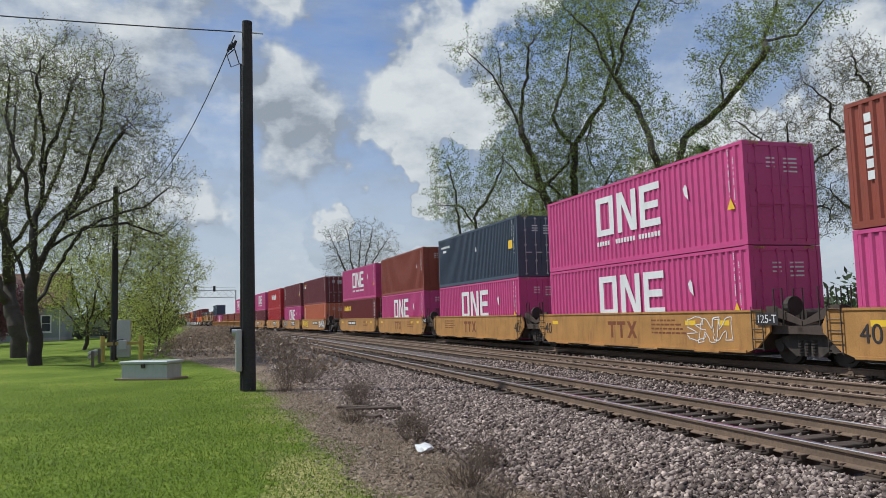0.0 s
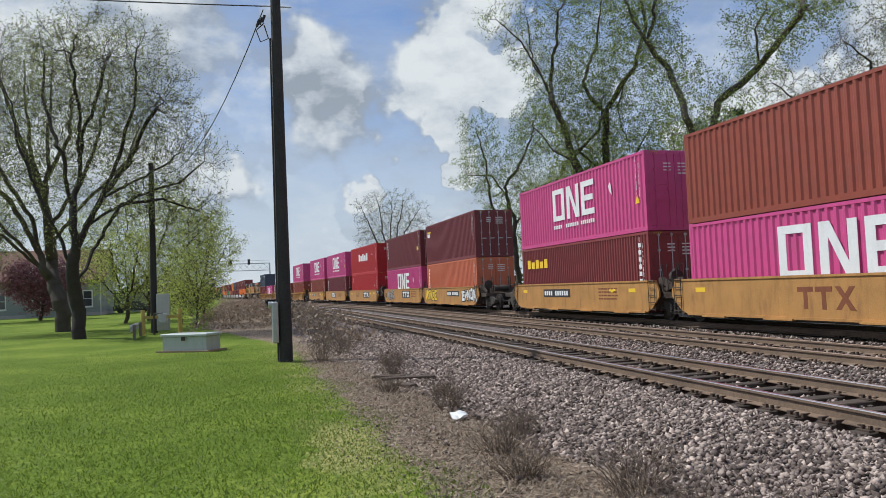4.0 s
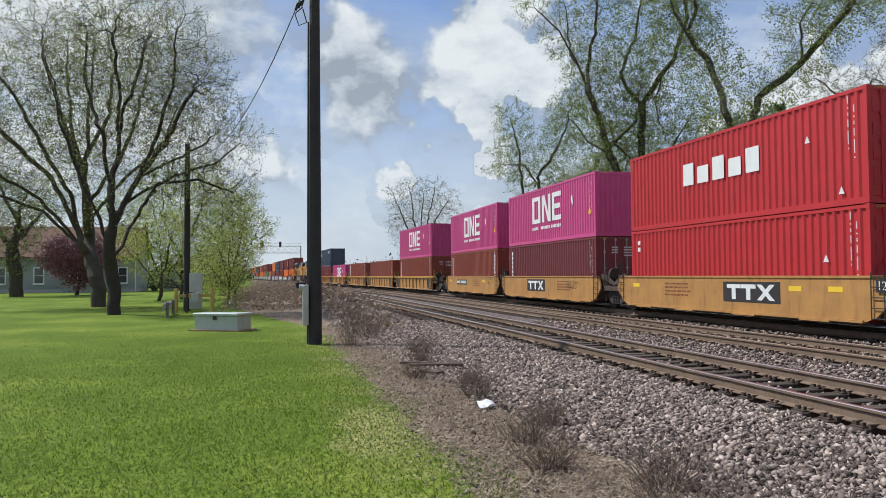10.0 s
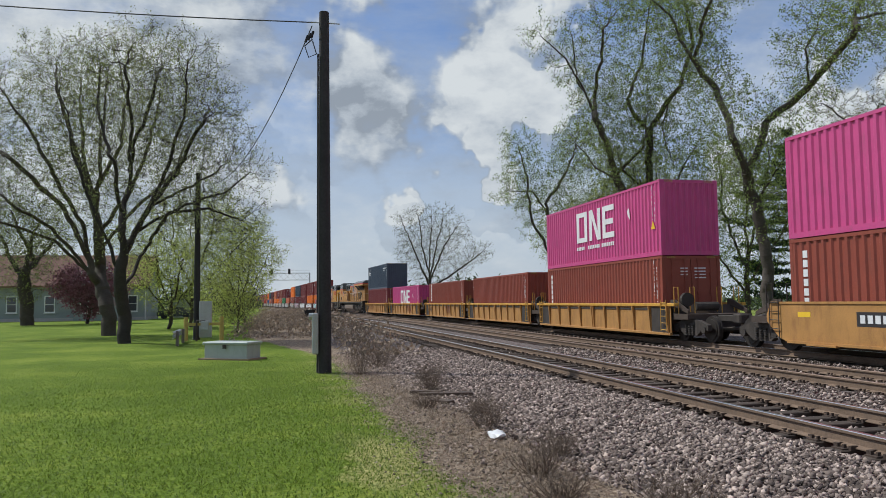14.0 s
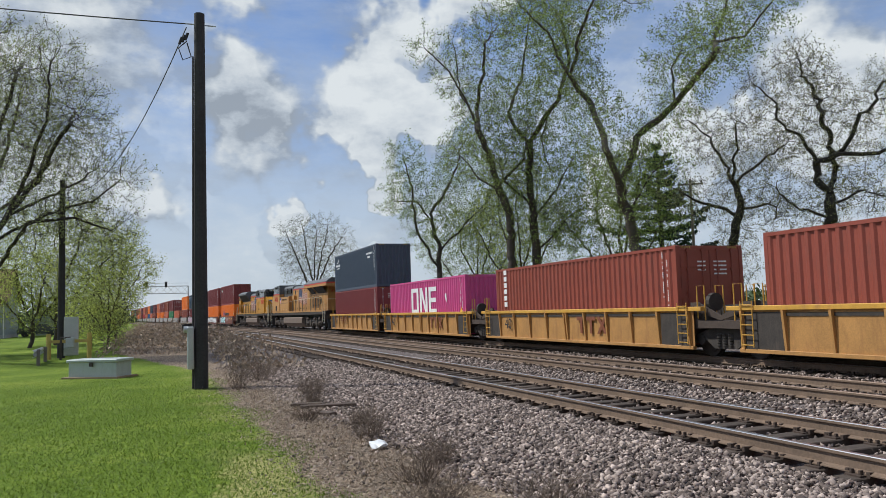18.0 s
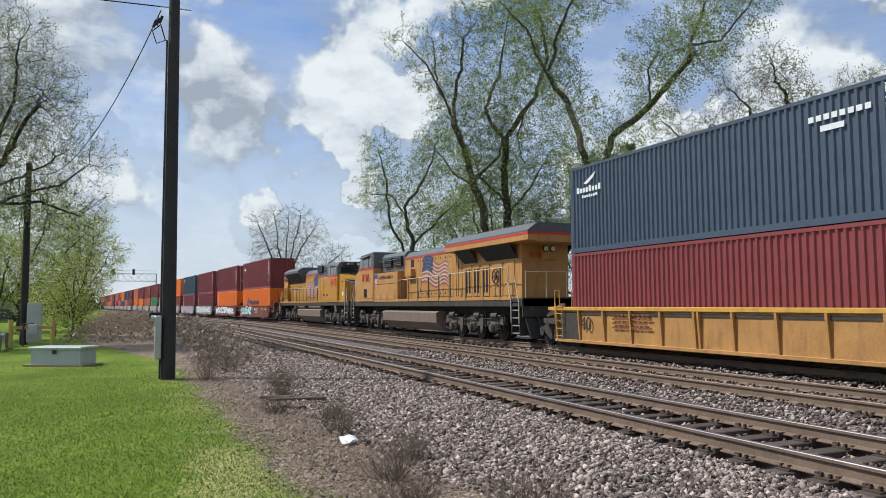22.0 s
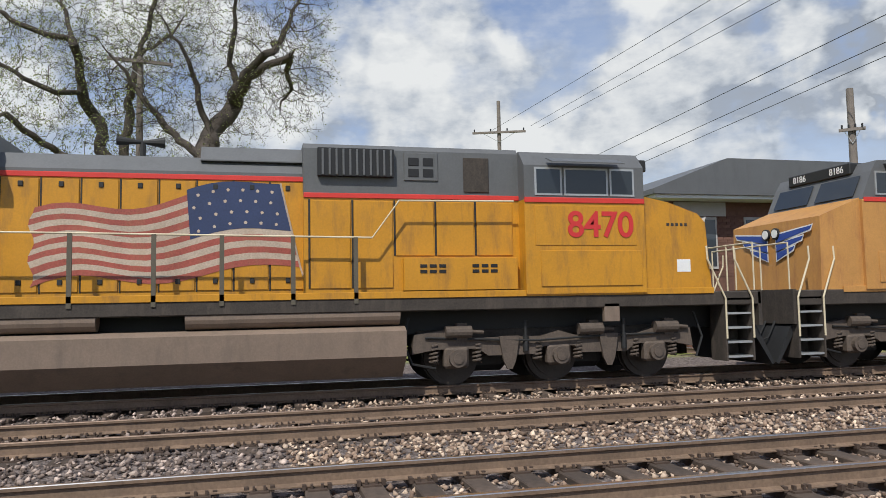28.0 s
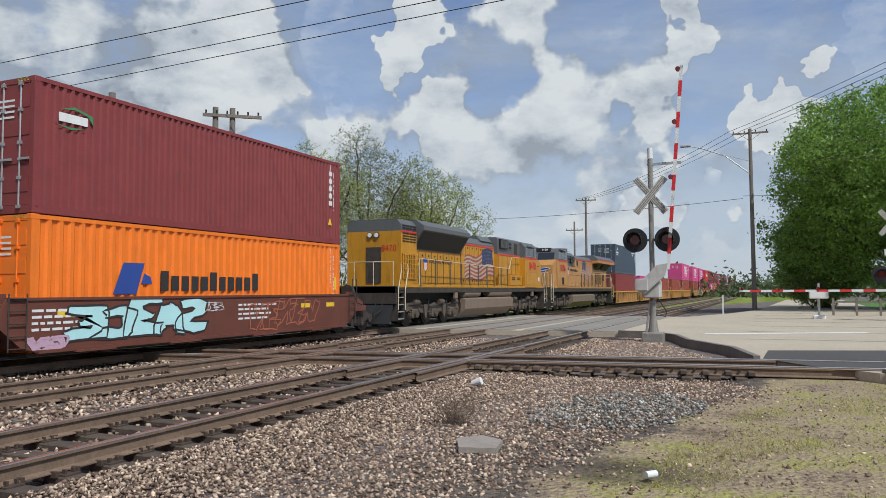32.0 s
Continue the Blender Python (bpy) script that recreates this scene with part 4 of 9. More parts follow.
# ---------------------------------------------------------------- the train, front to rear: place, upper, lower, car
def make_train():
    pk = "magenta-pink corrugated steel shipping container with white block mark"
    mr = "maroon corrugated steel shipping container"
    br = "red-brown corrugated steel shipping container"

    def C(paint, label, doors, *marks):
        return container(paint, label, doors, marks)

    def one(doors=1, w=4.1):
        return lambda: C(M_PINK, pk, doors, *blocks_one(0.05, w=w), warn_tri(5.5, 1.2))

    def plain(paint, label, doors=1, *marks):
        return lambda: C(paint, label, doors, *marks)

    def word(body, size, x, z, material=M_WHITE, bold=0.01):
        def put(c):
            lettering(body, size, material, c, x, -CW / 2 - 0.006, z, bold=bold)
        return put

    def bars(x, w, z, h, material, n=6):
        return flat_mark("company_bars", [(x + k * w / n, x + (k + 0.72) * w / n, z, z + h * (1.0 if k in (0, n // 2, n - 1) else 0.76)) for k in range(n)], material, "plain bars of a company name")

    tan = "tan-yellow articulated well car with rust streaks"
    rib = "yellow ribbed-side well car"
    brn = "mineral-red well car with spray-painted graffiti"
    col = lambda: edge_bars(-1, n=6, h=0.2)
    swirl = flat_mark("company_mark", [[(-5.4, 2.5), (-5.0, 2.62), (-4.7, 2.5), (-5.0, 2.35)]], M_GREEN)
    U = 0.272 + CH + 0.02
    rows = [
        (277.4, plain(M_BROWN, br), one(), "tan", (ttx_plain(),), (-7.75,), (0, 0)),
        (261.9, one(), plain(M_MAROON, mr), "tan", (ttx_plain(),), (-7.75,), (0, 0)),
        (246.4, plain(M_BROWN, br, 1, col()), one(), "tan", (ttx_plain(), forty(-5.6), reflectors()), (-7.8, 7.75), (0, 0)),
        (230.77, one(), one(), "tan", (ttx_plain(), forty(-6.0), end_code(1), reflectors(), stencils(1.6), scrawl(3.6, 5.4, 0.5, 1.25, M_WHITE, 5, thick=0.05, n=3)), (-7.75,), (0, 0)),
        (215.25, plain(M_NAVY, "navy blue corrugated steel shipping container", 1, top_bars(-5.5), warn_tri(0.5, 1.8, 0.12, M_WHITE), flat_mark("plate", [(5.0, 5.5, 1.4, 1.8)], M_YELMARK, y=-CW / 2 - 0.004)), one(), "tan", (ttx_plain(), stencils(-4.5), forty(6.2)), (-7.8,), (0, 0)),
        (199.6, plain(M_BROWN, br, 1, warn_tri(4.5, 1.7, 0.1, M_WHITE)), one(), "tan", (ttx_plain(), stencils(2.5), reflectors(), end_code(1)), (-7.3,), (0, 0)),
        (184.9, one(), plain(M_MAROON, mr + " with yellow mark", 1, bars(-5.4, 2.6, 1.9, 0.42, M_YELMARK, 5), edge_bars(1)), "tan", (number_panel(-1.6), reflectors(), stencils(2.5)), (-7.7,), (1, 0)),
        (165.07, plain(M_WINE, "dark wine-red corrugated steel shipping container", 1, flat_mark("company_mark", [(-5.6, -4.9, 2.0, 2.25)], M_WHITE), flat_mark("company_mark", [(-5.6, -4.6, 2.3, 2.4)], M_YELMARK)), plain(M_CORAL, "faded orange-red corrugated steel shipping container", 1, col()), "tan", (number_panel(1.4), reflectors(), scrawl(-5.8, -2.8, 0.42, 1.36, M_YELMARK, 3, M_DARKMARK, label="yellow and black graffiti"), scrawl(3.6, 6.4, 0.42, 1.38, M_WHITE, 9, M_DARKMARK, label="white graffiti with black outline")), (-7.2, 7.7), (0, 1)),
        (150.5, plain(M_WINE, "dark wine-red corrugated steel shipping container", 1, col(), flat_mark("plate", [(5.0, 5.4, 1.3, 1.6)], M_YELMARK, y=-CW / 2 - 0.004)), one(), "tan", (ttx_panel(), forty(-6.0), scrawl(-5.3, -2.6, 0.42, 1.36, M_GREYCAR, 21, M_DARKMARK, n=4, label="silver bubble graffiti"), stencils(3.4)), (-7.85,), (0, 0)),
        (134.85, plain(M_RED, "bright red corrugated steel shipping container", 1, bars(-2.2, 4.4, 1.35, 0.75, M_WHITE, 5), warn_tri(4.0, 1.9, 0.1, M_WHITE), warn_tri(5.2, 0.4, 0.1, M_WHITE)), plain(M_RED, "bright red corrugated steel shipping container", 1, edge_bars(-1, n=2), warn_tri(4.6, 1.6, 0.1, M_WHITE)), "tan", (ttx_panel(), end_code(1), stencils(-3.2), reflectors()), (-7.8,), (0, 0)),
        (119.3, one(-1), plain(M_WINE, "dark wine-red corrugated steel shipping container", 1, col()), "tan", (ttx_panel(-1.0), stencils(2.0), scrawl(3.3, 4.4, 0.8, 1.2, M_DARKMARK, 31, thick=0.03, n=3)), (-7.3,), (0, 0)),
        (104.73, one(-1), plain(M_BROWN, br, 1, col(), edge_bars(1)), "tan", (number_panel(-2.0), reflectors(), stencils(1.2), scrawl(4.6, 5.6, 0.9, 1.3, M_DARKMARK, 33, thick=0.03, n=3)), (-7.7,), (1, 0)),
        (85.3, one(-1), plain(M_BROWN, br, 1, col()), "rib", (), (-7.75, 7.7), (0, 1)),
        (69.8, None, plain(M_BROWN, br, -1), "rib", (), (-7.78,), (0, 0)),
        (54.24, None, plain(M_BROWN, br, 1, flat_mark("name_bars", [(-5.32, -5.06, 2.62 - k * 0.27, 2.82 - k * 0.27) for k in range(6)], M_WHITE, "column of white bars")), "rib", (ttx_plain(1.7), forty(-4.6)), (-7.85,), (0, 0)),
        (38.54, None, one(-1), "rib", (ttx_plain(2.4), forty(-4.9)), (-7.62,), (0, 0)),
        (23.3, plain(M_NAVY, "navy blue corrugated steel shipping container", -1, bars(-5.7, 1.4, 1.98, 0.20, M_WHITE, 8), bars(-5.4, 0.9, 1.8, 0.1, M_WHITE, 7), flat_mark("company_mark", [[(-5.3, 2.28), (-4.6, 2.6), (-4.75, 2.42), (-5.1, 2.24)]], M_WHITE), top_bars(3.6)), plain(M_MAROON, mr, 1), "rib", (forty(-5.0), stencils(-3.6)), (-7.4,), (1, 0)),
        (-41.14, plain(M_MAROON, mr + " with green and white mark", -1, edge_bars(1, n=5), warn_tri(5.45, 0.75, 0.12), flat_mark("company_mark", [(-5.5, -4.75, 2.05, 2.24)], M_WHITE), flat_mark("company_swirl", [[(-5.6, 1.98), (-5.2, 1.9), (-4.8, 1.98), (-5.2, 1.95)], [(-5.5, 2.3), (-5.1, 2.42), (-4.62, 2.3), (-4.6, 2.1), (-4.75, 2.28), (-5.1, 2.36)]], M_GREEN)),
         plain(M_ORANGE, "orange corrugated steel shipping container with blue mark", -1, bars(-2.45, 4.0, 1.28, 0.5, M_DARKMARK, 11), flat_mark("company_mark", [[(-3.95, 1.2), (-3.65, 1.95), (-3.0, 1.95), (-3.25, 1.2)], [(-3.1, 1.45), (-2.75, 1.45), (-2.8, 1.62), (-3.0, 1.7)]], M_BLUEMARK, "blue company mark"), warn_tri(5.35, 0.72, 0.12), flat_mark("plate", [(5.75, 5.86, 1.3, 1.75)], M_YELMARK)),
         "brn", (scrawl(-5.25, -1.1, 0.33, 1.38, M_CYANMARK, 44, M_DARKMARK, n=5, label="pale cyan bubble graffiti with black outline"), scrawl(0.9, 4.2, 0.36, 1.3, M_SALMON, 45, n=5, thick=0.07, label="faded salmon graffiti outline"), scrawl(-1.2, -0.4, 1.0, 1.25, M_WHITE, 46, n=3, thick=0.03), stencils(-6.2, M_WHITE), stencils(0.3, M_WHITE), reflectors(), scrawl(-6.2, -5.4, 0.33, 0.6, M_LILAC, 47, M_LILAC, n=2)), (-7.75, 7.6), (0, 1)),
    ]
    tail = [("M_MAROON", "M_ORANGE"), ("M_MAROON", "M_MAROON"), ("M_NAVY", "M_MAROON"), ("M_ORANGE", "M_BROWN"), (None, "M_CORAL"),
            ("M_MAROON", "M_GREEN"), ("M_BROWN", "M_CORAL"), ("M_MAROON", "M_ORANGE"), ("M_CORAL", "M_ORANGE"), ("M_WINE", "M_BROWN"), ("M_NAVY", "M_CORAL"),
            ("M_ORANGE", "M_BLUE"), ("M_BROWN", "M_CORAL"), ("M_CORAL", "M_RED"), ("M_WINE", "M_MAROON"), ("M_CORAL", "M_CORAL"), ("M_BROWN", "M_ORANGE"), ("M_MAROON", "M_CORAL"), ("M_NAVY", "M_BROWN"), ("M_CORAL", "M_WINE"), ("M_ORANGE", "M_CORAL"), ("M_BROWN", "M_MAROON")]
    paints = {"M_MAROON": (M_MAROON, mr), "M_ORANGE": (M_ORANGE, "orange corrugated steel shipping container"), "M_NAVY": (M_NAVY, "navy blue corrugated steel shipping container"),
              "M_CORAL": (M_CORAL, "faded orange-red corrugated steel shipping container"), "M_GREEN": (M_GREEN, "green corrugated steel shipping container"), "M_BROWN": (M_BROWN, br),
              "M_WINE": (M_WINE, "dark wine-red corrugated steel shipping container"), "M_BLUE": (M_BLUE, "blue corrugated steel shipping container"), "M_RED": (M_RED, "bright red corrugated steel shipping container")}
    a = -41.14
    for k, (u, l) in enumerate(tail):
        a -= 15.55 if k % 5 != 4 else 19.3
        up = plain(*paints[u], 1, top_bars(-5.4) if k == 2 else edge_bars(1)) if u else None
        marks = (scrawl(-5.5, 5.2, 0.4, 1.3, M_WHITE if k < 2 else M_LILAC, 60 + k, M_GREYCAR, n=9, label="white and silver graffiti"),) if k < 3 else (reflectors(),)
        rows.append((a, up, plain(*paints[l], 1, edge_bars(-1)), "brn" if k < 1 else "gry", marks, (-7.75,) if k % 5 != 3 else (-7.7,), (0, 0)))
    for a, up, low, kind, marks, trucks, ends in rows:
        car = well_car({"tan": M_TAN, "rib": M_TAN, "brn": M_MINERAL, "gry": M_GREYCAR}[kind], {"tan": tan, "rib": rib, "brn": brn, "gry": "grey weathered articulated well car"}[kind], trucks, ends, marks, kind == "rib")
        rides(car, a)
        if low:
            rides(low(), a, 0.272)
        if up:
            rides(up(), a, U)


make_train()


# ---------------------------------------------------------------- locomotives
M_GLASS = surf("dark_cab_glass", (0.02, 0.025, 0.03), 0.05, var=0.1, bump=0, coat=0.5)
M_LAMP = surf("lamp_lens", (0.75, 0.75, 0.7), 0.1, var=0.05, bump=0, coat=0.6)
M_TRUCK = surf("grimy_brown_truck_casting", (0.105, 0.08, 0.062), 0.75, var=0.4, scale=4, dirt=(0.045, 0.036, 0.03), dirt_amount=0.8)
M_GRILLE = surf("black_grille", (0.012, 0.012, 0.013), 0.55, var=0.3, bump=0)
M_HANDRAIL = surf("cream_handrail", (0.60, 0.52, 0.36), 0.55, var=0.15, bump=0)
M_POST = surf("dark_handrail_post", (0.10, 0.085, 0.06), 0.6, var=0.2, bump=0)


def m_lwheel():
    bm = nb()
    for sy in (-1, 1):
        rod(bm, (0, sy * 0.69, 0.53), (0, sy * 0.81, 0.53), 0.53, 28)
        rod(bm, (0, sy * 0.66, 0.53), (0, sy * 0.70, 0.53), 0.56, 28)
        rod(bm, (0, sy * 0.80, 0.53), (0, sy * 0.84, 0.53), 0.42, 24)
    rod(bm, (0, -1.05, 0.53), (0, 1.05, 0.53), 0.10, 10)
    return mesh_of(bm, "wheelset")


def m_lframe(gap):
    """Cast side frame of a three-axle truck."""
    bm = nb()
    g = gap
    prism(bm, [(-g - 0.85, 0.62), (-g - 0.8, 0.98), (-g - 0.2, 1.06), (-g + 0.35, 0.9), (-0.35, 0.9), (0, 1.0), (0.35, 0.9), (g - 0.35, 0.9), (g + 0.2, 1.06), (g + 0.8, 0.98), (g + 0.85, 0.62),
               (g + 0.42, 0.70), (g - 0.42, 0.70), (g - 0.62, 0.56), (0.5, 0.56), (0.32, 0.70), (-0.32, 0.70), (-0.5, 0.56), (-g + 0.62, 0.56), (-g + 0.42, 0.70), (-g - 0.42, 0.70)], "y", -0.10, 0.10)
    return mesh_of(bm, "side_frame")


def m_axlebox():
    bm = nb()
    box(bm, -0.24, 0.24, -0.14, 0.08, 0.34, 0.74, 0.05)
    rod(bm, (0, -0.24, 0.53), (0, 0.1, 0.53), 0.165, 16)
    rod(bm, (0, -0.26, 0.53), (0, -0.23, 0.53), 0.10, 12)
    return mesh_of(bm, "axle_box")


def m_spring():
    bm = nb()
    pipe(bm, [(0.085 * math.cos(k * 1.0472), 0.085 * math.sin(k * 1.0472), 0.44 + k * 0.0118) for k in range(31)], 0.02, 5)
    return mesh_of(bm, "spring")


def m_brake():
    bm = nb()
    rod(bm, (-0.32, 0, 0), (0.18, 0, 0), 0.115, 12)
    rod(bm, (0.18, 0, 0), (0.42, 0, -0.02), 0.035, 8)
    box(bm, -0.1, 0.1, -0.02, 0.12, -0.16, 0.16)
    return mesh_of(bm, "brake_cylinder")


def loco_truck(parent, x, gap, key):
    t = part("truck", box(nb(), -gap - 0.7, gap + 0.7, -0.85, 0.85, 0.72, 1.05, 0.03), M_UNDER, parent, at=(x, 0, 0))
    for k in (-gap + 0.75, 0.75, gap - 0.1):
        part("traction_motor", box(nb(), k - 0.55, k + 0.45, -0.62, 0.62, 0.22, 0.9, 0.12), M_BLACK, t)
    fr = cached("lframe" + key, lambda: m_lframe(gap))
    for k in (-gap, 0, gap):
        part("wheelset", cached("lwheel", m_lwheel), M_WHEEL, t, at=(k, 0, 0))
        for s in (-1, 1):
            part("axle_box", cached("axlebox", m_axlebox), M_TRUCK, t, at=Matrix.Translation((k, s * 1.12, 0)) @ Matrix.Rotation(0 if s < 0 else math.pi, 4, "Z"))
    for s in (-1, 1):
        part("side_frame", fr, M_TRUCK, t, at=(0, s * 1.12, 0))
        for k in (-gap - 0.42, -gap + 0.42, -0.42, 0.42, gap - 0.42, gap + 0.42):
            part("spring", cached("lspring", m_spring), M_TRUCK, t, at=(k, s * 1.16, 0))
        for k in (-gap + 0.1, gap * 0.35, gap + 0.3):
            part("brake_cylinder", cached("brake", m_brake), M_TRUCK, t, at=(k, s * 1.26, 1.02))
        for k in (-gap * 0.5, gap * 0.5):
            part("brake_hanger", cached("bhang", lambda: prism(nb(), [(-0.2, 0.92), (0.2, 0.92), (0.12, 0.45), (0.05, 0.30), (-0.05, 0.30), (-0.12, 0.45)], "y", -0.03, 0.03)), M_TRUCK, t, at=(k, s * 1.26, 0))
            part("damper", cached("damper", lambda: rod(rod(nb(), (0, 0, 0.62), (0, 0, 0.92), 0.055, 10), (0, 0, 0.92), (0, 0, 1.2), 0.035, 8)), M_BLACK, t, at=(k + 0.34, s * 1.24, 0))
        bm = nb()
        pipe(bm, [(-gap - 0.6, s * 1.24, 0.92), (-0.5, s * 1.28, 0.82), (0.4, s * 1.28, 0.86), (gap + 0.5, s * 1.24, 0.9)], 0.022)
        pipe(bm, [(-gap - 0.9, s * 1.2, 1.3), (-gap - 1.0, s * 1.25, 0.8), (-gap - 0.85, s * 1.25, 0.45), (-gap - 0.4, s * 1.2, 0.35)], 0.025)
        pipe(bm, [(gap + 0.9, s * 1.2, 1.3), (gap + 1.05, s * 1.25, 0.8), (gap + 0.9, s * 1.25, 0.4)], 0.025)
        part("air_hose", bm, M_BLACK, t)
    return t


def side_plate(parent, name, x0, x1, z0, z1, y, material, label="", depth=0.02):
    """A thin panel proud of a flank, on both flanks."""
    a, b = min(x0, x1), max(x0, x1)
    for s in (-1, 1):
        part(name, box(nb(), a, b, -depth, 0.01, z0, z1, min(0.006, depth / 3)), material, parent, label, at=Matrix.Translation((0, s * y, 0)) @ (Matrix.Identity(4) if s < 0 else Matrix.Scale(-1, 4, (0, 1, 0))))


def steps(parent, x, facing, w=0.62):
    """A corner stair well with four treads and bent white grab rails, on both flanks."""
    for s in (-1, 1):
        st = part("step_well", box(nb(), x - w / 2, x + w / 2, s * 1.0 - 0.03, s * 1.0 + 0.03, 0.30, 1.66), M_UNDER, parent)
        for k in range(5):
            part("tread", box(nb(), x - w / 2 + 0.02, x + w / 2 - 0.02, min(s * 1.0, s * 1.5), max(s * 1.0, s * 1.5), 0.36 + k * 0.29, 0.40 + k * 0.29), M_GALV, st)
        for o in (-1, 1):
            part("stair_side", box(nb(), x + o * w / 2 - 0.02, x + o * w / 2 + 0.02, min(s * 1.0, s * 1.52), max(s * 1.0, s * 1.52), 0.30, 1.66), M_UNDER, st)
            bm = nb()
            pipe(bm, [(x + o * w / 2, s * 1.54, 0.75), (x + o * w / 2, s * 1.54, 1.55), (x + o * w / 2 - facing * 0.35, s * 1.5, 2.35), (x + o * w / 2 - facing * 0.35, s * 1.48, 2.62)], 0.02, 8)
            part("grab_rail", bm, M_HANDRAIL, st, "white grab rail")


def handrail(parent, pts, posts, y=1.50, deck=1.70):
    for s in (-1, 1):
        bm = nb()
        pipe(bm, [(x, s * y, z) for x, z in pts], 0.018, 8)
        h = part("handrail", bm, M_HANDRAIL, parent)
        for x in posts:
            z = pts[0][1]
            for (xa, za), (xb, zb) in zip(pts, pts[1:]):
                if min(xa, xb) <= x <= max(xa, xb) and abs(xa - xb) > 1e-3:
                    z = za + (zb - za) * (x - xa) / (xb - xa)
            part("post", box(nb(), x - 0.038, x + 0.038, s * y - 0.02, s * y + 0.02, deck - 0.12, z), M_POST, h)


def flag(parent, x0, x1, z0, z1, y, canton):
    """A painted waving flag: wavy stripes, a dark blue canton with pale dots. canton: +1 at the +x end."""
    n, w = 13, x1 - x0

    def zat(x, f):
        u = (x - x0) / w
        if canton < 0:
            u = 1 - u
        return z0 + (z1 - z0) * f * (0.70 + 0.14 * u) + 0.15 * math.sin(u * 9.5 + f * 0.8) * (1 - u * 0.45) + (z1 - z0) * 0.18 * u

    def xat(x, f):
        """The hoist edge slants out towards its foot."""
        u = (x - x0) / w if canton > 0 else 1 - (x - x0) / w
        return x + canton * 0.5 * (1 - f) * max(0.0, u - 0.3) + 0.05 * math.sin(f * 14) * (1 - u)

    f_ = part("flag_picture", box(nb(), x0, x0 + 0.01, -y, -y + 0.005, z0, z0 + 0.01), M_WHITE, parent, "painted waving flag, red and white stripes with dark blue corner")
    for s in (-1, 1):
        for k in range(n):
            bm = nb()
            m = 16
            lo = [bm.verts.new((xat(x0 + w * i / m, k / n), s * (y + 0.004), zat(x0 + w * i / m, k / n))) for i in range(m + 1)]
            hi = [bm.verts.new((xat(x0 + w * i / m, (k + 1) / n), s * (y + 0.004), zat(x0 + w * i / m, (k + 1) / n))) for i in range(m + 1)]
            for i in range(m):
                bm.faces.new((lo[i], lo[i + 1], hi[i + 1], hi[i]))
            part("stripe", bm, M_FLAGRED if k % 2 == 0 else M_FLAGWHITE, f_)
        bm = nb()
        a, b = (x1 - w * 0.40, x1) if canton > 0 else (x0, x0 + w * 0.40)
        m = 8
        lo = [bm.verts.new((xat(a + (b - a) * i / m, 6 / 13), s * (y + 0.008), zat(a + (b - a) * i / m, 6 / 13))) for i in range(m + 1)]
        hi = [bm.verts.new((xat(a + (b - a) * i / m, 1.0), s * (y + 0.008), zat(a + (b - a) * i / m, 1.06))) for i in range(m + 1)]
        for i in range(m):
            bm.faces.new((lo[i], lo[i + 1], hi[i + 1], hi[i]))
        pole_ = nb()
        e = x1 if canton > 0 else x0
        pipe(pole_, [(xat(e, -0.4), s * (y + 0.006), zat(e, 0.0) - 0.45), (xat(e, 0.0), s * (y + 0.006), zat(e, 0.0)), (xat(e, 1.0), s * (y + 0.006), zat(e, 1.0) + 0.1)], 0.018, 5)
        part("flag_pole", pole_, M_FLAGWHITE, f_)
        part("canton", bm, M_FLAGBLUE, f_, "dark blue flag corner with pale dots")
        bm = nb()
        for i in range(6):
            for j in range(4):
                x, z = a + (b - a) * (i + 0.5 + 0.25 * (j % 2)) / 6.4, 6 / 13 + (j + 0.5) / 4 * 0.56
                zz, x = zat(x, z), xat(x, z)
                q = [bm.verts.new((x + 0.032 * math.cos(t), s * (y + 0.011), zz + 0.032 * math.sin(t))) for t in (0.3, 1.57, 2.8, 4.1, 5.3)]
                bm.faces.new(q)
        part("pale_dots", bm, M_FLAGWHITE, f_, kind="stuff")


M_FLAGRED = surf("flag_red_paint", (0.36, 0.085, 0.06), 0.55, var=0.4, bump=0, dirt=(0.28, 0.16, 0.08), dirt_amount=0.5)
M_FLAGWHITE = surf("flag_white_paint", (0.50, 0.40, 0.31), 0.55, var=0.35, bump=0, dirt=(0.38, 0.26, 0.16), dirt_amount=0.5)
M_FLAGBLUE = surf("flag_blue_paint", (0.03, 0.045, 0.11), 0.5, var=0.3, bump=0)


def shield(parent, x, z, y, w=0.6, h=0.72):
    """The owner's badge as plain shapes: a blue cap over red and white bars."""
    for s in (-1, 1):
        bm = nb()
        yy = s * (y + 0.004)
        bm.faces.new([bm.verts.new((x + a * w, yy, z + b * h)) for a, b in ((-0.5, 0.42), (-0.25, 0.38), (0, 0.5), (0.25, 0.38), (0.5, 0.42), (0.46, 0.1), (-0.46, 0.1))])
        sh = part("badge", bm, M_BLUEMARK, parent, "badge with blue cap and red and white bars")
        for k in range(7):
            a = -0.44 + k * 0.126
            bm = nb()
            d = 0.5 - abs(a + 0.06) * 0.35
            bm.faces.new([bm.verts.new((x + u * w, yy, z + v * h)) for u, v in ((a, 0.1), (a + 0.126, 0.1), (a + 0.126, -d), (a, -d))])
            part("badge_bar", bm, M_WHITE if k % 2 else M_REDMARK, sh)


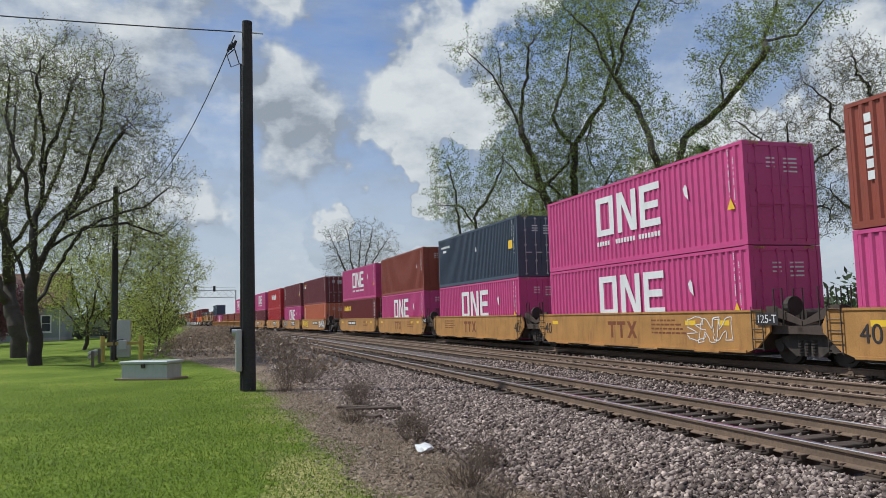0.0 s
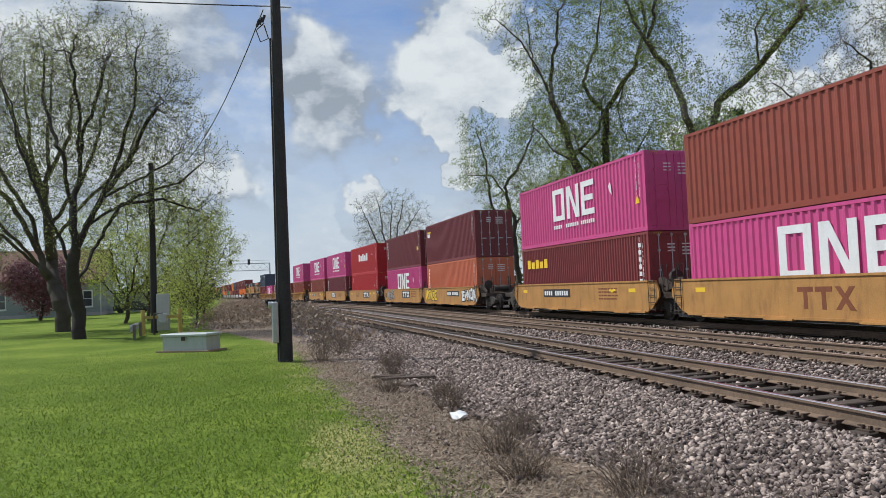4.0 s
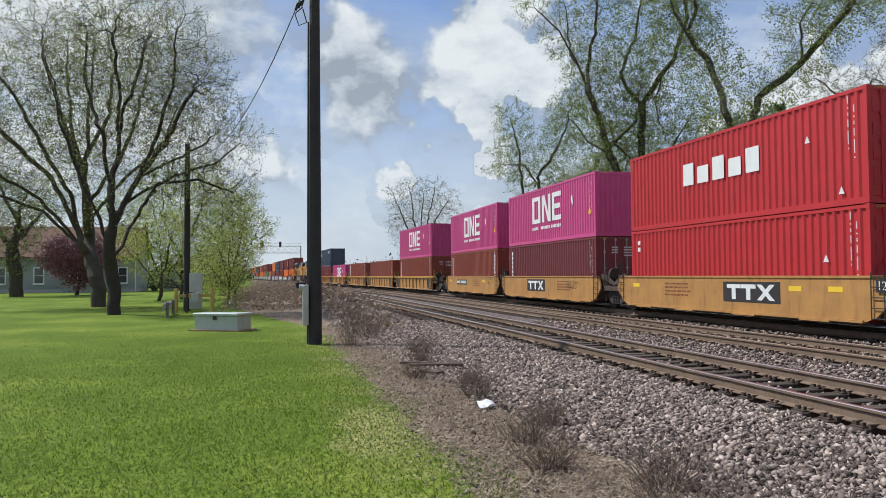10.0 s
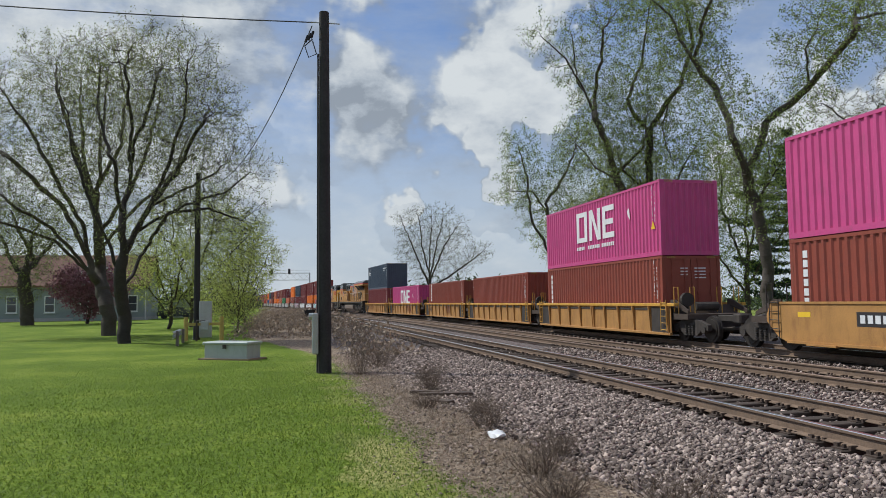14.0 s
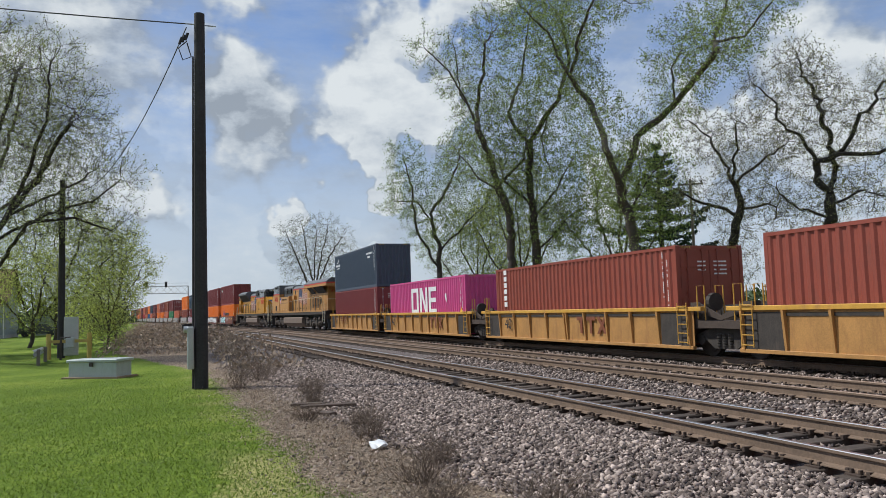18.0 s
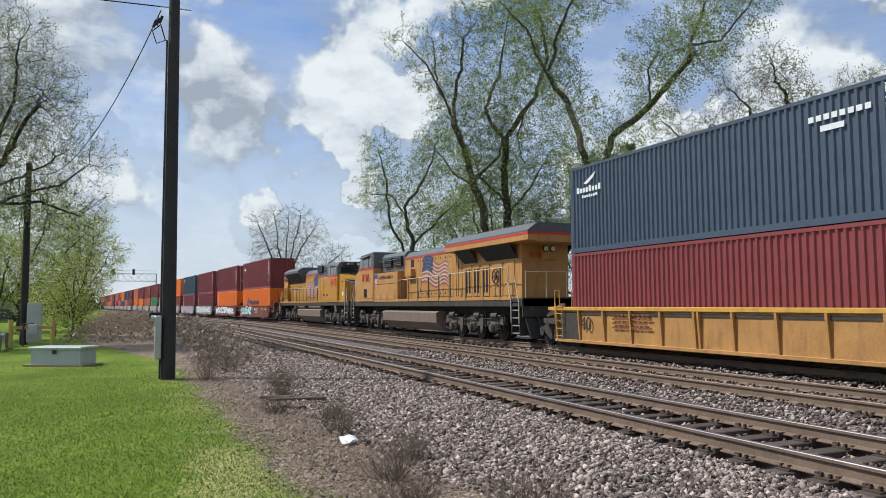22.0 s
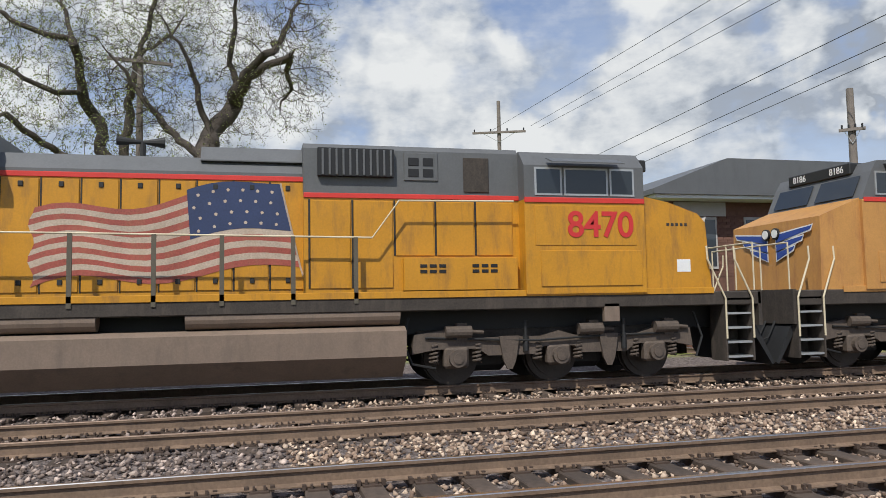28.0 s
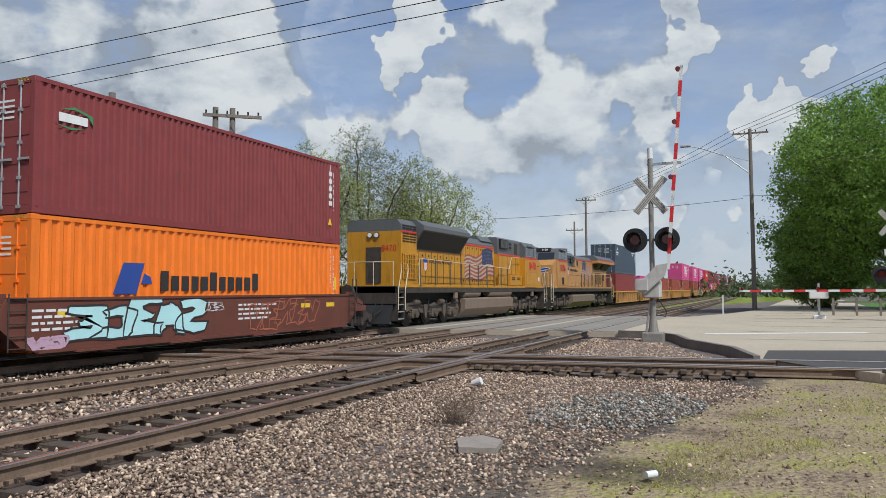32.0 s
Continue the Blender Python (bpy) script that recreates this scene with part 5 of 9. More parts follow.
def wing_mark(parent, x, facing, z=2.75):
    """Blue and white wing shapes on the front of the nose."""
    xx = x + facing * 0.012
    for s in (-1, 1):
        for k in range(3):
            for paint, g, o in ((M_WHITE, 0.03, 0.0), (M_BLUEMARK, 0.0, 0.006)):
                b_ = nb()
                z0 = z + 0.2 - k * 0.2
                b_.faces.new([b_.verts.new((xx + facing * o, s * u, v)) for u, v in ((0.16 - g, z0 - 0.16 - g), (1.25 - k * 0.28 + g, z0 + 0.05 - g), (1.32 - k * 0.28 + g, z0 + 0.13 + g), (0.16 - g, z0 + 0.02 + g))])
                part("wing_feather", b_, paint, parent)


def cab_windows(c, x0, x1, y, z0, z1, facing):
    """Side windows with pale frames under a hinged awning."""
    w = x1 - x0
    for a, b in ((x0, x0 + w * 0.24), (x0 + w * 0.30, x0 + w * 0.72), (x0 + w * 0.78, x1)):
        for s in (-1, 1):
            yy0, yy1 = (-y - 0.015, -y + 0.01) if s < 0 else (y - 0.01, y + 0.015)
            fr = part("window", box(nb(), a - 0.04, b + 0.04, yy0, yy1, z0 - 0.04, z1 + 0.04), M_GALV, c)
            part("pane", box(nb(), a, b, yy0 - 0.006 if s < 0 else yy0, yy1 if s < 0 else yy1 + 0.006, z0, z1), M_GLASS, fr)
    for s in (-1, 1):
        bm = nb()
        prism(bm, [(s * y, z1 + 0.20), (s * (y + 0.36), z1 + 0.07), (s * (y + 0.36), z1 + 0.095), (s * y, z1 + 0.225)], "x", x0 + w * 0.1, x0 + w * 0.84)
        part("awning", bm, M_LGREY, c, "grey sun awning over the cab window")


def loco_end(c, x, facing, hose=True):
    """Platform end: plate, plough, coupler, hoses, rails."""
    f = facing
    part("end_plate", box(nb(), min(x, x - f * 0.08), max(x, x - f * 0.08), -1.5, 1.5, 1.0, 1.72), M_UNDER, c)
    bm = nb()
    prism(bm, [(x - f * 0.05, 1.0), (x + f * 0.35, 0.22), (x + f * 0.30, 0.18), (x - f * 0.15, 0.9)], "y", -1.35, 1.35)
    part("plough", bm, M_BLACK, c)
    bm = nb()
    box(bm, min(x, x + f * 0.65), max(x, x + f * 0.65), -0.12, 0.12, 0.72, 0.96, 0.02)
    box(bm, min(x + f * 0.5, x + f * 0.9), max(x + f * 0.5, x + f * 0.9), -0.2, 0.2, 0.66, 1.02, 0.04)
    part("coupler", bm, M_UNDER, c)
    for y in (-0.9, -0.6, 0.6, 0.9):
        part("hose", pipe(nb(), [(x, y, 1.05), (x + f * 0.2, y, 0.7), (x + f * 0.45, y * 0.8, 0.55), (x + f * 0.6, y * 0.6, 0.7)], 0.025), M_BLACK, c)
    for y in (-1.35, -0.45, 0.45, 1.35):
        part("end_rail", pipe(nb(), [(x - f * 0.05, y, 1.7), (x - f * 0.05, y, 2.7)], 0.018), M_HANDRAIL, c)
    part("end_rail", pipe(nb(), [(x - f * 0.05, -1.35, 2.7), (x - f * 0.05, 1.35, 2.7)], 0.018), M_HANDRAIL, c)


def hood(c, name, x0, x1, prof, material, label=""):
    return part(name, prism(nb(), prof, "x", x0, x1), material, c, label)


def body_profile(w, z0, z1, zc):
    return [(-w, z0), (-w, zc), (-w + (z1 - zc) * 0.9, z1), (w - (z1 - zc) * 0.9, z1), (w, zc), (w, z0)]


def tank(c, x0, x1):
    bm = nb()
    prism(bm, [(-1.05, 0.22), (-1.50, 0.62), (-1.52, 1.08), (-1.36, 1.16), (1.36, 1.16), (1.52, 1.08), (1.50, 0.62), (1.05, 0.22)], "x", x0, x1)
    part("fuel_tank", bm, M_TANK, c, "dusty brown fuel tank")


def headlights(c, x, z, facing):
    for y in (-0.16, 0.16):
        l = part("headlight", rod(nb(), (x, y, z), (x + facing * 0.05, y, z), 0.13, 16), M_BLACK, c)
        part("lens", rod(nb(), (x + facing * 0.02, y, z), (x + facing * 0.06, y, z), 0.10, 16), M_LAMP, l)


def brake_wheel(c, x, z, y, material):
    bm = nb()
    pts = [(x + 0.3 * math.cos(t), -y - 0.06, z + 0.3 * math.sin(t)) for t in [6.2832 * i / 16 for i in range(17)]]
    pipe(bm, pts, 0.025, 6)
    for k in range(6):
        t = k * 1.047
        rod(bm, (x, -y - 0.05, z), (x + 0.3 * math.cos(t), -y - 0.06, z + 0.3 * math.sin(t)), 0.015, 6)
    rod(bm, (x, -y, z), (x, -y - 0.08, z), 0.06, 10)
    part("brake_wheel", bm, material, c)


def loco_s():
    """Locomotive 8470, its cab towards +x."""
    k = -19.8
    c = thing("diesel_locomotive", "yellow and grey diesel locomotive 8470 with painted flag", "locomotive", "locomotives of the train")
    X = lambda a: a - k
    part("underframe", box(nb(), X(-31.2), X(-8.9), -1.5, 1.5, 1.42, 1.70, 0.02), M_UNDER, c)
    # black box added to close the gap under the deck, in place of shade
    part("keel", box(nb(), X(-30.6), X(-9.6), -0.8, 0.8, 0.98, 1.43), M_BLACK, c)
    side_plate(c, "sill_band", X(-30.9), X(-10.0), 1.66, 1.78, 1.5, M_LOCO)
    hood(c, "rear_hood", X(-30.3), X(-28.8), body_profile(1.28, 1.7, 4.02, 4.0), M_LOCO)
    hood(c, "rear_roof", X(-30.3), X(-28.8), body_profile(1.27, 4.02, 4.52, 4.3), M_LGREY)
    side_plate(c, "stripe", X(-30.3), X(-28.8), 3.96, 4.04, 1.285, M_STRIPE)
    hood(c, "radiator_hood", X(-28.8), X(-23.2), body_profile(1.0, 1.7, 3.5, 3.45), M_LOCO)
    hood(c, "radiator_wing", X(-28.75), X(-23.25), [(-1.02, 3.32), (-1.52, 4.10), (-1.60, 4.16), (-1.60, 4.34), (-1.2, 4.60), (1.2, 4.60), (1.60, 4.34), (1.60, 4.16), (1.52, 4.10), (1.02, 3.32)], M_LGREY, "grey flared radiator housing")
    for s in (-1, 1):
        bm = nb()
        bm.faces.new([bm.verts.new((X(x), s * y, z)) for x, y, z in ((-28.6, 1.06, 3.36), (-23.4, 1.06, 3.36), (-23.4, 1.545, 4.09), (-28.6, 1.545, 4.09))])
        part("radiator_grille", bm, M_GRILLE, c, "black radiator intake")
    hood(c, "engine_hood", X(-23.2), X(-18.1), body_profile(1.0, 1.7, 3.86, 3.85), M_LOCO)
    hood(c, "engine_roof", X(-23.2), X(-18.1), body_profile(1.0, 3.86, 4.28, 3.98), M_LGREY)
    side_plate(c, "stripe", X(-23.2), X(-17.9), 3.83, 3.92, 1.003, M_STRIPE)
    hood(c, "brake_hatch", X(-19.9), X(-18.0), body_profile(0.9, 4.2, 4.50, 4.22), M_LGREY)
    hood(c, "equipment_cabinet", X(-18.1), X(-14.0), body_profile(1.22, 1.7, 3.56, 3.55), M_LOCO)
    hood(c, "cabinet_roof", X(-18.1), X(-14.0), body_profile(1.22, 3.56, 4.52, 4.42), M_LGREY)
    side_plate(c, "stripe", X(-18.1), X(-14.0), 3.51, 3.60, 1.225, M_STRIPE)
    side_plate(c, "cabinet_grille", X(-17.85), X(-16.45), 3.90, 4.42, 1.23, M_GRILLE, "black air grille", 0.10)
    for i in range(11):
        side_plate(c, "slat", X(-17.78 + i * 0.125), X(-17.74 + i * 0.125), 3.92, 4.40, 1.33, M_LGREY, "", 0.02)
    side_plate(c, "louvre_plate", X(-16.25), X(-15.6), 3.86, 4.38, 1.225, M_LGREY)
    for i in range(2):
        for j in range(2):
            side_plate(c, "louvre", X(-16.17 + i * 0.28), X(-15.97 + i * 0.28), 3.93 + j * 0.21, 4.08 + j * 0.21, 1.246, M_GRILLE, "", 0.01)
    side_plate(c, "recess_door", X(-15.1), X(-14.6), 3.66, 4.32, 1.225, M_UNDER)
    # hinged doors with latches along the flank
    for i in range(8):
        x = X(-23.1 + i * 0.63)
        side_plate(c, "hood_door", x + 0.02, x + 0.60, 1.86, 3.80, 1.0, M_LOCO, "", 0.022)
        side_plate(c, "door_gap", x - 0.012, x + 0.018, 1.84, 3.82, 1.0, M_BLACK, "", 0.012)
        for z in (1.98, 3.66):
            side_plate(c, "latch", x + 0.28, x + 0.36, z, z + 0.09, 1.022, M_BLACK, "", 0.02)
    for i in range(7):
        x = X(-28.0 + i * 0.68)
        side_plate(c, "hood_door", x + 0.02, x + 0.64, 1.86, 3.22, 1.0, M_LOCO, "", 0.022)
        side_plate(c, "door_gap", x - 0.018, x + 0.018, 1.84, 3.24, 1.0, M_BLACK, "", 0.012)
        side_plate(c, "latch", x + 0.30, x + 0.37, 3.05, 3.14, 1.022, M_BLACK, "", 0.02)
    for i in range(5):
        x = X(-18.0 + i * 0.78)
        side_plate(c, "cabinet_door", x + 0.02, x + 0.74, 2.45 if i > 1 else 1.86, 3.46, 1.22, M_LOCO, "", 0.022)
        side_plate(c, "door_gap", x - 0.018, x + 0.018, 2.45 if i > 1 else 1.86, 3.48, 1.22, M_BLACK, "", 0.012)
    side_plate(c, "lower_box", X(-16.3), X(-14.1), 1.80, 2.40, 1.22, M_LOCO, "", 0.16)
    for j in range(2):
        for i in range(6):
            side_plate(c, "vent_slot", X(-16.0 + j * 1.0 + (i % 3) * 0.18), X(-15.87 + j * 1.0 + (i % 3) * 0.18), 2.12 + (i // 3) * 0.1, 2.18 + (i // 3) * 0.1, 1.383, M_GRILLE, "", 0.008)
    # rear end
    side_plate(c, "rear_grille", X(-30.2), X(-28.95), 2.02, 3.08, 1.285, M_GRILLE, "black intake behind yellow bars", 0.01)
    for i in range(8):
        side_plate(c, "grille_bar", X(-30.2 + i * 0.168), X(-30.13 + i * 0.168), 2.02, 3.08, 1.30, M_LOCO, "", 0.03)
    for i in range(6):
        side_plate(c, "grille_bar", X(-30.2), X(-28.95), 2.02 + i * 0.2, 2.06 + i * 0.2, 1.30, M_LOCO, "", 0.035)
    for i in range(4):
        for j in range(7):
            side_plate(c, "roof_louvre", X(-30.15 + i * 0.34), X(-29.88 + i * 0.34), 3.56 + j * 0.11, 3.62 + j * 0.11, 1.285, M_GRILLE, "", 0.01)
    part("rear_door", box(nb(), X(-30.33), X(-30.3), -0.35, 0.35, 1.85, 3.35), M_UNDER, c)
    lettering("8470", 0.36, M_REDMARK, c, X(-30.31), 0.55, 3.28).matrix_basis = Matrix.Translation((X(-30.31), -0.72, 3.30)) @ Matrix.Rotation(radians(-90), 4, "Z") @ Matrix.Rotation(radians(90), 4, "X")
    headlights(c, X(-30.32), 3.86, -1)
    brake_wheel(c, X(-28.4), 2.93, 1.03, M_CHORD)
    shield(c, X(-27.35), 2.72, 1.026, 0.5, 0.62)
    lettering("BUILDING AMERICA", 0.30, M_DARKMARK, c, X(-25.6), -1.028, 2.86)
    flag(c, X(-22.6), X(-18.5), 1.95, 3.72, 1.026, 1)
    # horn
    bm = nb()
    rod(bm, (X(-20.95), -0.3, 4.25), (X(-20.95), -0.3, 4.62), 0.05)
    for dx, a in ((0.38, 0.11), (-0.45, 0.09), (0.25, 0.07)):
        rod(bm, (X(-20.95), -0.3, 4.62), (X(-20.95) + dx, -0.3 + dx * 0.1, 4.63), 0.03, 10, a)
    part("horn", bm, M_BLACK, c, "black air horn cluster on the roof")
    # cab and nose
    hood(c, "cab", X(-14.0), X(-11.5), body_profile(1.55, 1.7, 3.50, 3.49), M_LOCO)
    hood(c, "cab_top", X(-14.0), X(-11.5), body_profile(1.55, 3.50, 4.46, 4.16), M_LGREY)
    side_plate(c, "stripe", X(-14.0), X(-11.5), 3.44, 3.54, 1.552, M_STRIPE)
    cab_windows(c, X(-13.75), X(-11.75), 1.55, 3.62, 4.08, 1)
    bm = nb()
    prism(bm, [(X(-11.5), 1.7), (X(-11.5), 3.62), (X(-10.9), 3.50), (X(-10.25), 3.28), (X(-10.08), 3.1), (X(-9.98), 1.7)], "y", -1.42, 1.42)
    part("nose", bm, M_LOCO, c)
    part("windscreen", box(nb(), X(-11.5), X(-11.47), -1.3, -0.12, 3.70, 4.10), M_GLASS, c)
    part("windscreen", box(nb(), X(-11.5), X(-11.47), 0.12, 1.3, 3.70, 4.10), M_GLASS, c)
    nbd = part("number_board", box(nb(), X(-11.55), X(-11.2), -1.15, 1.15, 4.16, 4.40, 0.02), M_BLACK, c)
    for y in (-0.72, 0.72):
        t = lettering("8470", 0.22, M_WHITE, nbd, X(-11.19), y, 4.28)
        t.matrix_basis = Matrix.Translation((X(-11.194), y, 4.28)) @ Matrix.Rotation(radians(90), 4, "Z") @ Matrix.Rotation(radians(90), 4, "X")
    headlights(c, X(-11.2), 4.28, 1)
    wing_mark(c, X(-10.02), 1, 2.86)
    part("nose_door", box(nb(), X(-10.03), X(-9.97), 0.55, 1.2, 1.8, 2.9), M_LOCO, c)
    side_plate(c, "cab_panel", X(-13.7), X(-11.6), 1.84, 2.52, 1.55, M_LOCO)
    side_plate(c, "cab_panel", X(-13.8), X(-11.7), 2.62, 3.38, 1.55, M_LOCO, "", 0.012)
    side_plate(c, "data_plate", X(-10.75), X(-10.45), 2.10, 2.35, 1.42, M_WHITE, "", 0.008)
    for i in range(5):
        side_plate(c, "nose_mark", X(-10.95 + i * 0.1), X(-10.89 + i * 0.1), 3.02, 3.08, 1.42, M_DARKMARK, "", 0.006)
    lettering("8470", 0.70, M_REDMARK, c, X(-12.45), -1.571, 3.0, bold=0.012, label="red cab number 8470")
    lettering("8470", 0.70, M_REDMARK, c, X(-12.45), 1.571, 3.0, side=1, bold=0.012)
    side_plate(c, "roof_vent", X(-13.4), X(-12.2), 4.40, 4.50, 0.8, M_LGREY, "", 0.3)
    # running gear
    tank(c, X(-23.75), X(-16.3))
    for a, b in ((-23.7, -21.5), (-20.1, -16.4)):
        for s in (-1, 1):
            part("air_reservoir", rod(nb(), (X(a), s * 1.28, 1.38), (X(b), s * 1.28, 1.38), 0.20, 18), M_TANK, c, "dusty brown air reservoir")
    loco_truck(c, X(-13.25), 2.05, "s")
    loco_truck(c, X(-26.85), 2.05, "s")
    for x in (-25.0, -12.4):
        side_plate(c, "junction_box", X(x), X(x + 0.32), 1.15, 1.5, 1.4, M_TANK, "", 0.1)
    steps(c, X(-9.45), 1)
    steps(c, X(-30.75), -1)
    handrail(c, [(X(-29.0), 1.75), (X(-29.0), 2.86), (X(-28.7), 2.90), (X(-16.9), 2.76), (X(-16.4), 3.44), (X(-14.2), 3.46)], [X(v) for v in (-28.9, -27.3, -25.6, -24.2, -23.1, -21.9, -20.6, -19.5, -18.3, -17.2)])
    loco_end(c, X(-8.9), 1)
    loco_end(c, X(-31.2), -1)
    return rides(c, k)


def loco_g():
    """Locomotive 8186, its cab towards -x and a wide radiator roof behind."""
    k = 3.2
    Y = M_LOCO2
    c = thing("diesel_locomotive", "faded yellow and grey diesel locomotive 8186 with overhanging radiator roof", "locomotive", "locomotives of the train")
    X = lambda a: a - k
    part("underframe", box(nb(), X(-8.1), X(14.3), -1.5, 1.5, 1.38, 1.70, 0.02), M_UNDER, c)
    # added black box: keeps the space below the deck dark like shade
    part("keel", box(nb(), X(-7.6), X(13.8), -0.8, 0.8, 0.98, 1.39), M_BLACK, c)
    side_plate(c, "sill_band", X(-6.9), X(13.4), 1.64, 1.77, 1.5, Y)
    bm = nb()
    prism(bm, [(X(-6.35), 1.7), (X(-6.35), 3.66), (X(-6.5), 3.60), (X(-7.38), 3.26), (X(-7.42), 1.7)], "y", -1.48, 1.48)
    part("nose", bm, Y, c)
    hood(c, "cab", X(-6.35), X(-3.4), body_profile(1.55, 1.7, 3.62, 3.61), Y)
    bm = nb()
    prism(bm, [(X(-6.35), 3.62), (X(-6.05), 4.25), (X(-5.9), 4.48), (X(-3.4), 4.58), (X(-3.4), 3.62)], "y", -1.54, 1.54)
    part("cab_top", bm, M_LGREY, c)
    side_plate(c, "stripe", X(-6.3), X(-3.4), 3.57, 3.67, 1.545, M_STRIPE)
    cab_windows(c, X(-5.95), X(-3.75), 1.55, 3.76, 4.20, -1)
    for y0, y1 in ((-1.3, -0.12), (0.12, 1.3)):
        bm = nb()
        bm.faces.new([bm.verts.new(v) for v in ((X(-6.34), y0, 3.72), (X(-6.34), y1, 3.72), (X(-6.11), y1, 4.18), (X(-6.11), y0, 4.18))])
        part("windscreen", bm, M_GLASS, c)
    nbd = part("number_board", box(nb(), X(-6.1), X(-5.7), -1.0, 1.0, 4.26, 4.52, 0.02), M_BLACK, c)
    for y in (-0.6, 0.6):
        t = lettering("8186", 0.22, M_WHITE, nbd, X(-6.104), y, 4.39)
        t.matrix_basis = Matrix.Translation((X(-6.108), y, 4.39)) @ Matrix.Rotation(radians(-90), 4, "Z") @ Matrix.Rotation(radians(90), 4, "X")
    headlights(c, X(-7.43), 3.0, -1)
    wing_mark(c, X(-7.43), -1, 2.75)
    lettering("8186", 0.72, M_REDMARK, c, X(-4.85), -1.575, 3.08, bold=-0.004, label="red cab number 8186")
    lettering("8186", 0.72, M_REDMARK, c, X(-4.85), 1.575, 3.08, side=1, bold=0.012)
    side_plate(c, "cab_panel", X(-6.0), X(-3.5), 1.84, 2.50, 1.55, Y)
    side_plate(c, "cab_grille", X(-5.2), X(-4.62), 1.92, 2.42, 1.57, M_GRILLE, "black vent grille", 0.015)
    for i in range(7):
        side_plate(c, "slat", X(-5.17 + i * 0.078), X(-5.14 + i * 0.078), 1.93, 2.41, 1.585, M_UNDER, "", 0.012)
    # wide cabinet behind the cab
    hood(c, "blower_cabinet", X(-3.4), X(0.6), body_profile(1.50, 1.7, 3.32, 3.31), Y)
    hood(c, "blower_top", X(-3.4), X(0.6), body_profile(1.05, 3.32, 4.40, 4.2), M_LGREY)
    shield(c, X(-3.42 + 0.35), 2.90, 1.504, 0.62, 0.72)
    lettering("BUILDING AMERICA", 0.26, M_DARKMARK, c, X(-1.3), -1.506, 3.0)
    side_plate(c, "cabinet_panel", X(-3.2), X(0.4), 1.86, 2.62, 1.50, Y)
    for a in (-2.5, -0.9):
        side_plate(c, "roof_grille", X(a), X(a + 1.2), 3.62, 4.12, 1.06, M_GRILLE, "black air grille", 0.12)
        for j in range(5):
            side_plate(c, "slat", X(a), X(a + 1.2), 3.66 + j * 0.1, 3.69 + j * 0.1, 1.18, M_LGREY, "", 0.02)
    side_plate(c, "pipe_rail", X(-3.2), X(0.5), 3.95, 3.99, 1.25, M_LGREY, "", 0.03)
    hood(c, "engine_hood", X(0.6), X(7.2), body_profile(1.05, 1.7, 3.92, 3.91), Y)
    hood(c, "engine_roof", X(0.6), X(7.2), body_profile(1.05, 3.92, 4.28, 4.02), M_LGREY)
    side_plate(c, "stripe", X(0.6), X(7.2), 3.90, 3.98, 1.053, M_STRIPE)
    side_plate(c, "exhaust_box", X(1.2), X(2.1), 2.95, 3.35, 1.05, Y, "", 0.25)
    side_plate(c, "vent", X(1.5), X(1.95), 3.45, 3.85, 1.053, M_GRILLE, "", 0.012)
    for i in range(8):
        x = X(2.35 + i * 0.58)
        side_plate(c, "hood_door", x + 0.015, x + 0.56, 1.86, 3.84, 1.05, Y, "", 0.02)
        side_plate(c, "door_gap", x - 0.012, x + 0.016, 1.84, 3.86, 1.05, M_BLACK, "", 0.012)
        for z in (1.98, 3.68):
            side_plate(c, "latch", x + 0.24, x + 0.31, z, z + 0.08, 1.07, M_BLACK, "", 0.02)
    for a in (0.72, 7.3, 7.55, 7.95):
        side_plate(c, "door_gap", X(a), X(a + 0.03), 1.84, 3.84, 1.05, M_BLACK, "", 0.012)
    for a, b in ((-3.3, -2.2), (-2.1, -1.0), (-0.9, 0.2)):
        side_plate(c, "lower_hatch", X(a), X(b), 1.78, 2.16, 1.50, Y, "", 0.03)
        side_plate(c, "hatch_latch", X((a + b) / 2 - 0.05), X((a + b) / 2 + 0.05), 1.9, 1.97, 1.53, M_WHITE, "", 0.01)
    for z in (3.32, 2.66):
        side_plate(c, "panel_gap", X(-3.2), X(0.5), z - 0.03, z, 1.50, M_BLACK, "", 0.008)
    flag(c, X(3.35), X(6.45), 2.28, 3.85, 1.072, -1)
    hood(c, "radiator_hood", X(7.2), X(13.45), body_profile(1.05, 1.7, 3.90, 3.89), Y)
    hood(c, "radiator_roof", X(7.2), X(14.85), [(-1.52, 3.98), (-1.56, 4.12), (-1.56, 4.22), (-1.15, 4.52), (1.15, 4.52), (1.56, 4.22), (1.56, 4.12), (1.52, 3.98)], M_LGREY, "grey overhanging radiator roof")
    hood(c, "roof_edge", X(7.19), X(14.86), [(-1.57, 3.86), (-1.57, 4.06), (1.57, 4.06), (1.57, 3.86), (1.05, 3.80), (-1.05, 3.80)], Y)
    side_plate(c, "stripe", X(7.19), X(14.86), 4.06, 4.15, 1.56, M_STRIPE)
    part("stripe", box(nb(), X(14.85), X(14.87), -1.5, 1.5, 4.06, 4.15), M_STRIPE, c)
    for a, b in ((8.0, 9.6), (10.2, 13.2)):
        for s in (-1, 1):
            bm = nb()
            bm.faces.new([bm.verts.new((X(x), s * y, z)) for x, y, z in ((a + 0.25, 1.07, 3.28), (b, 1.07, 3.28), (b, 1.50, 3.85), (a, 1.50, 3.85))])
            part("radiator_grille", bm, M_GRILLE, c, "black slanted radiator intake")
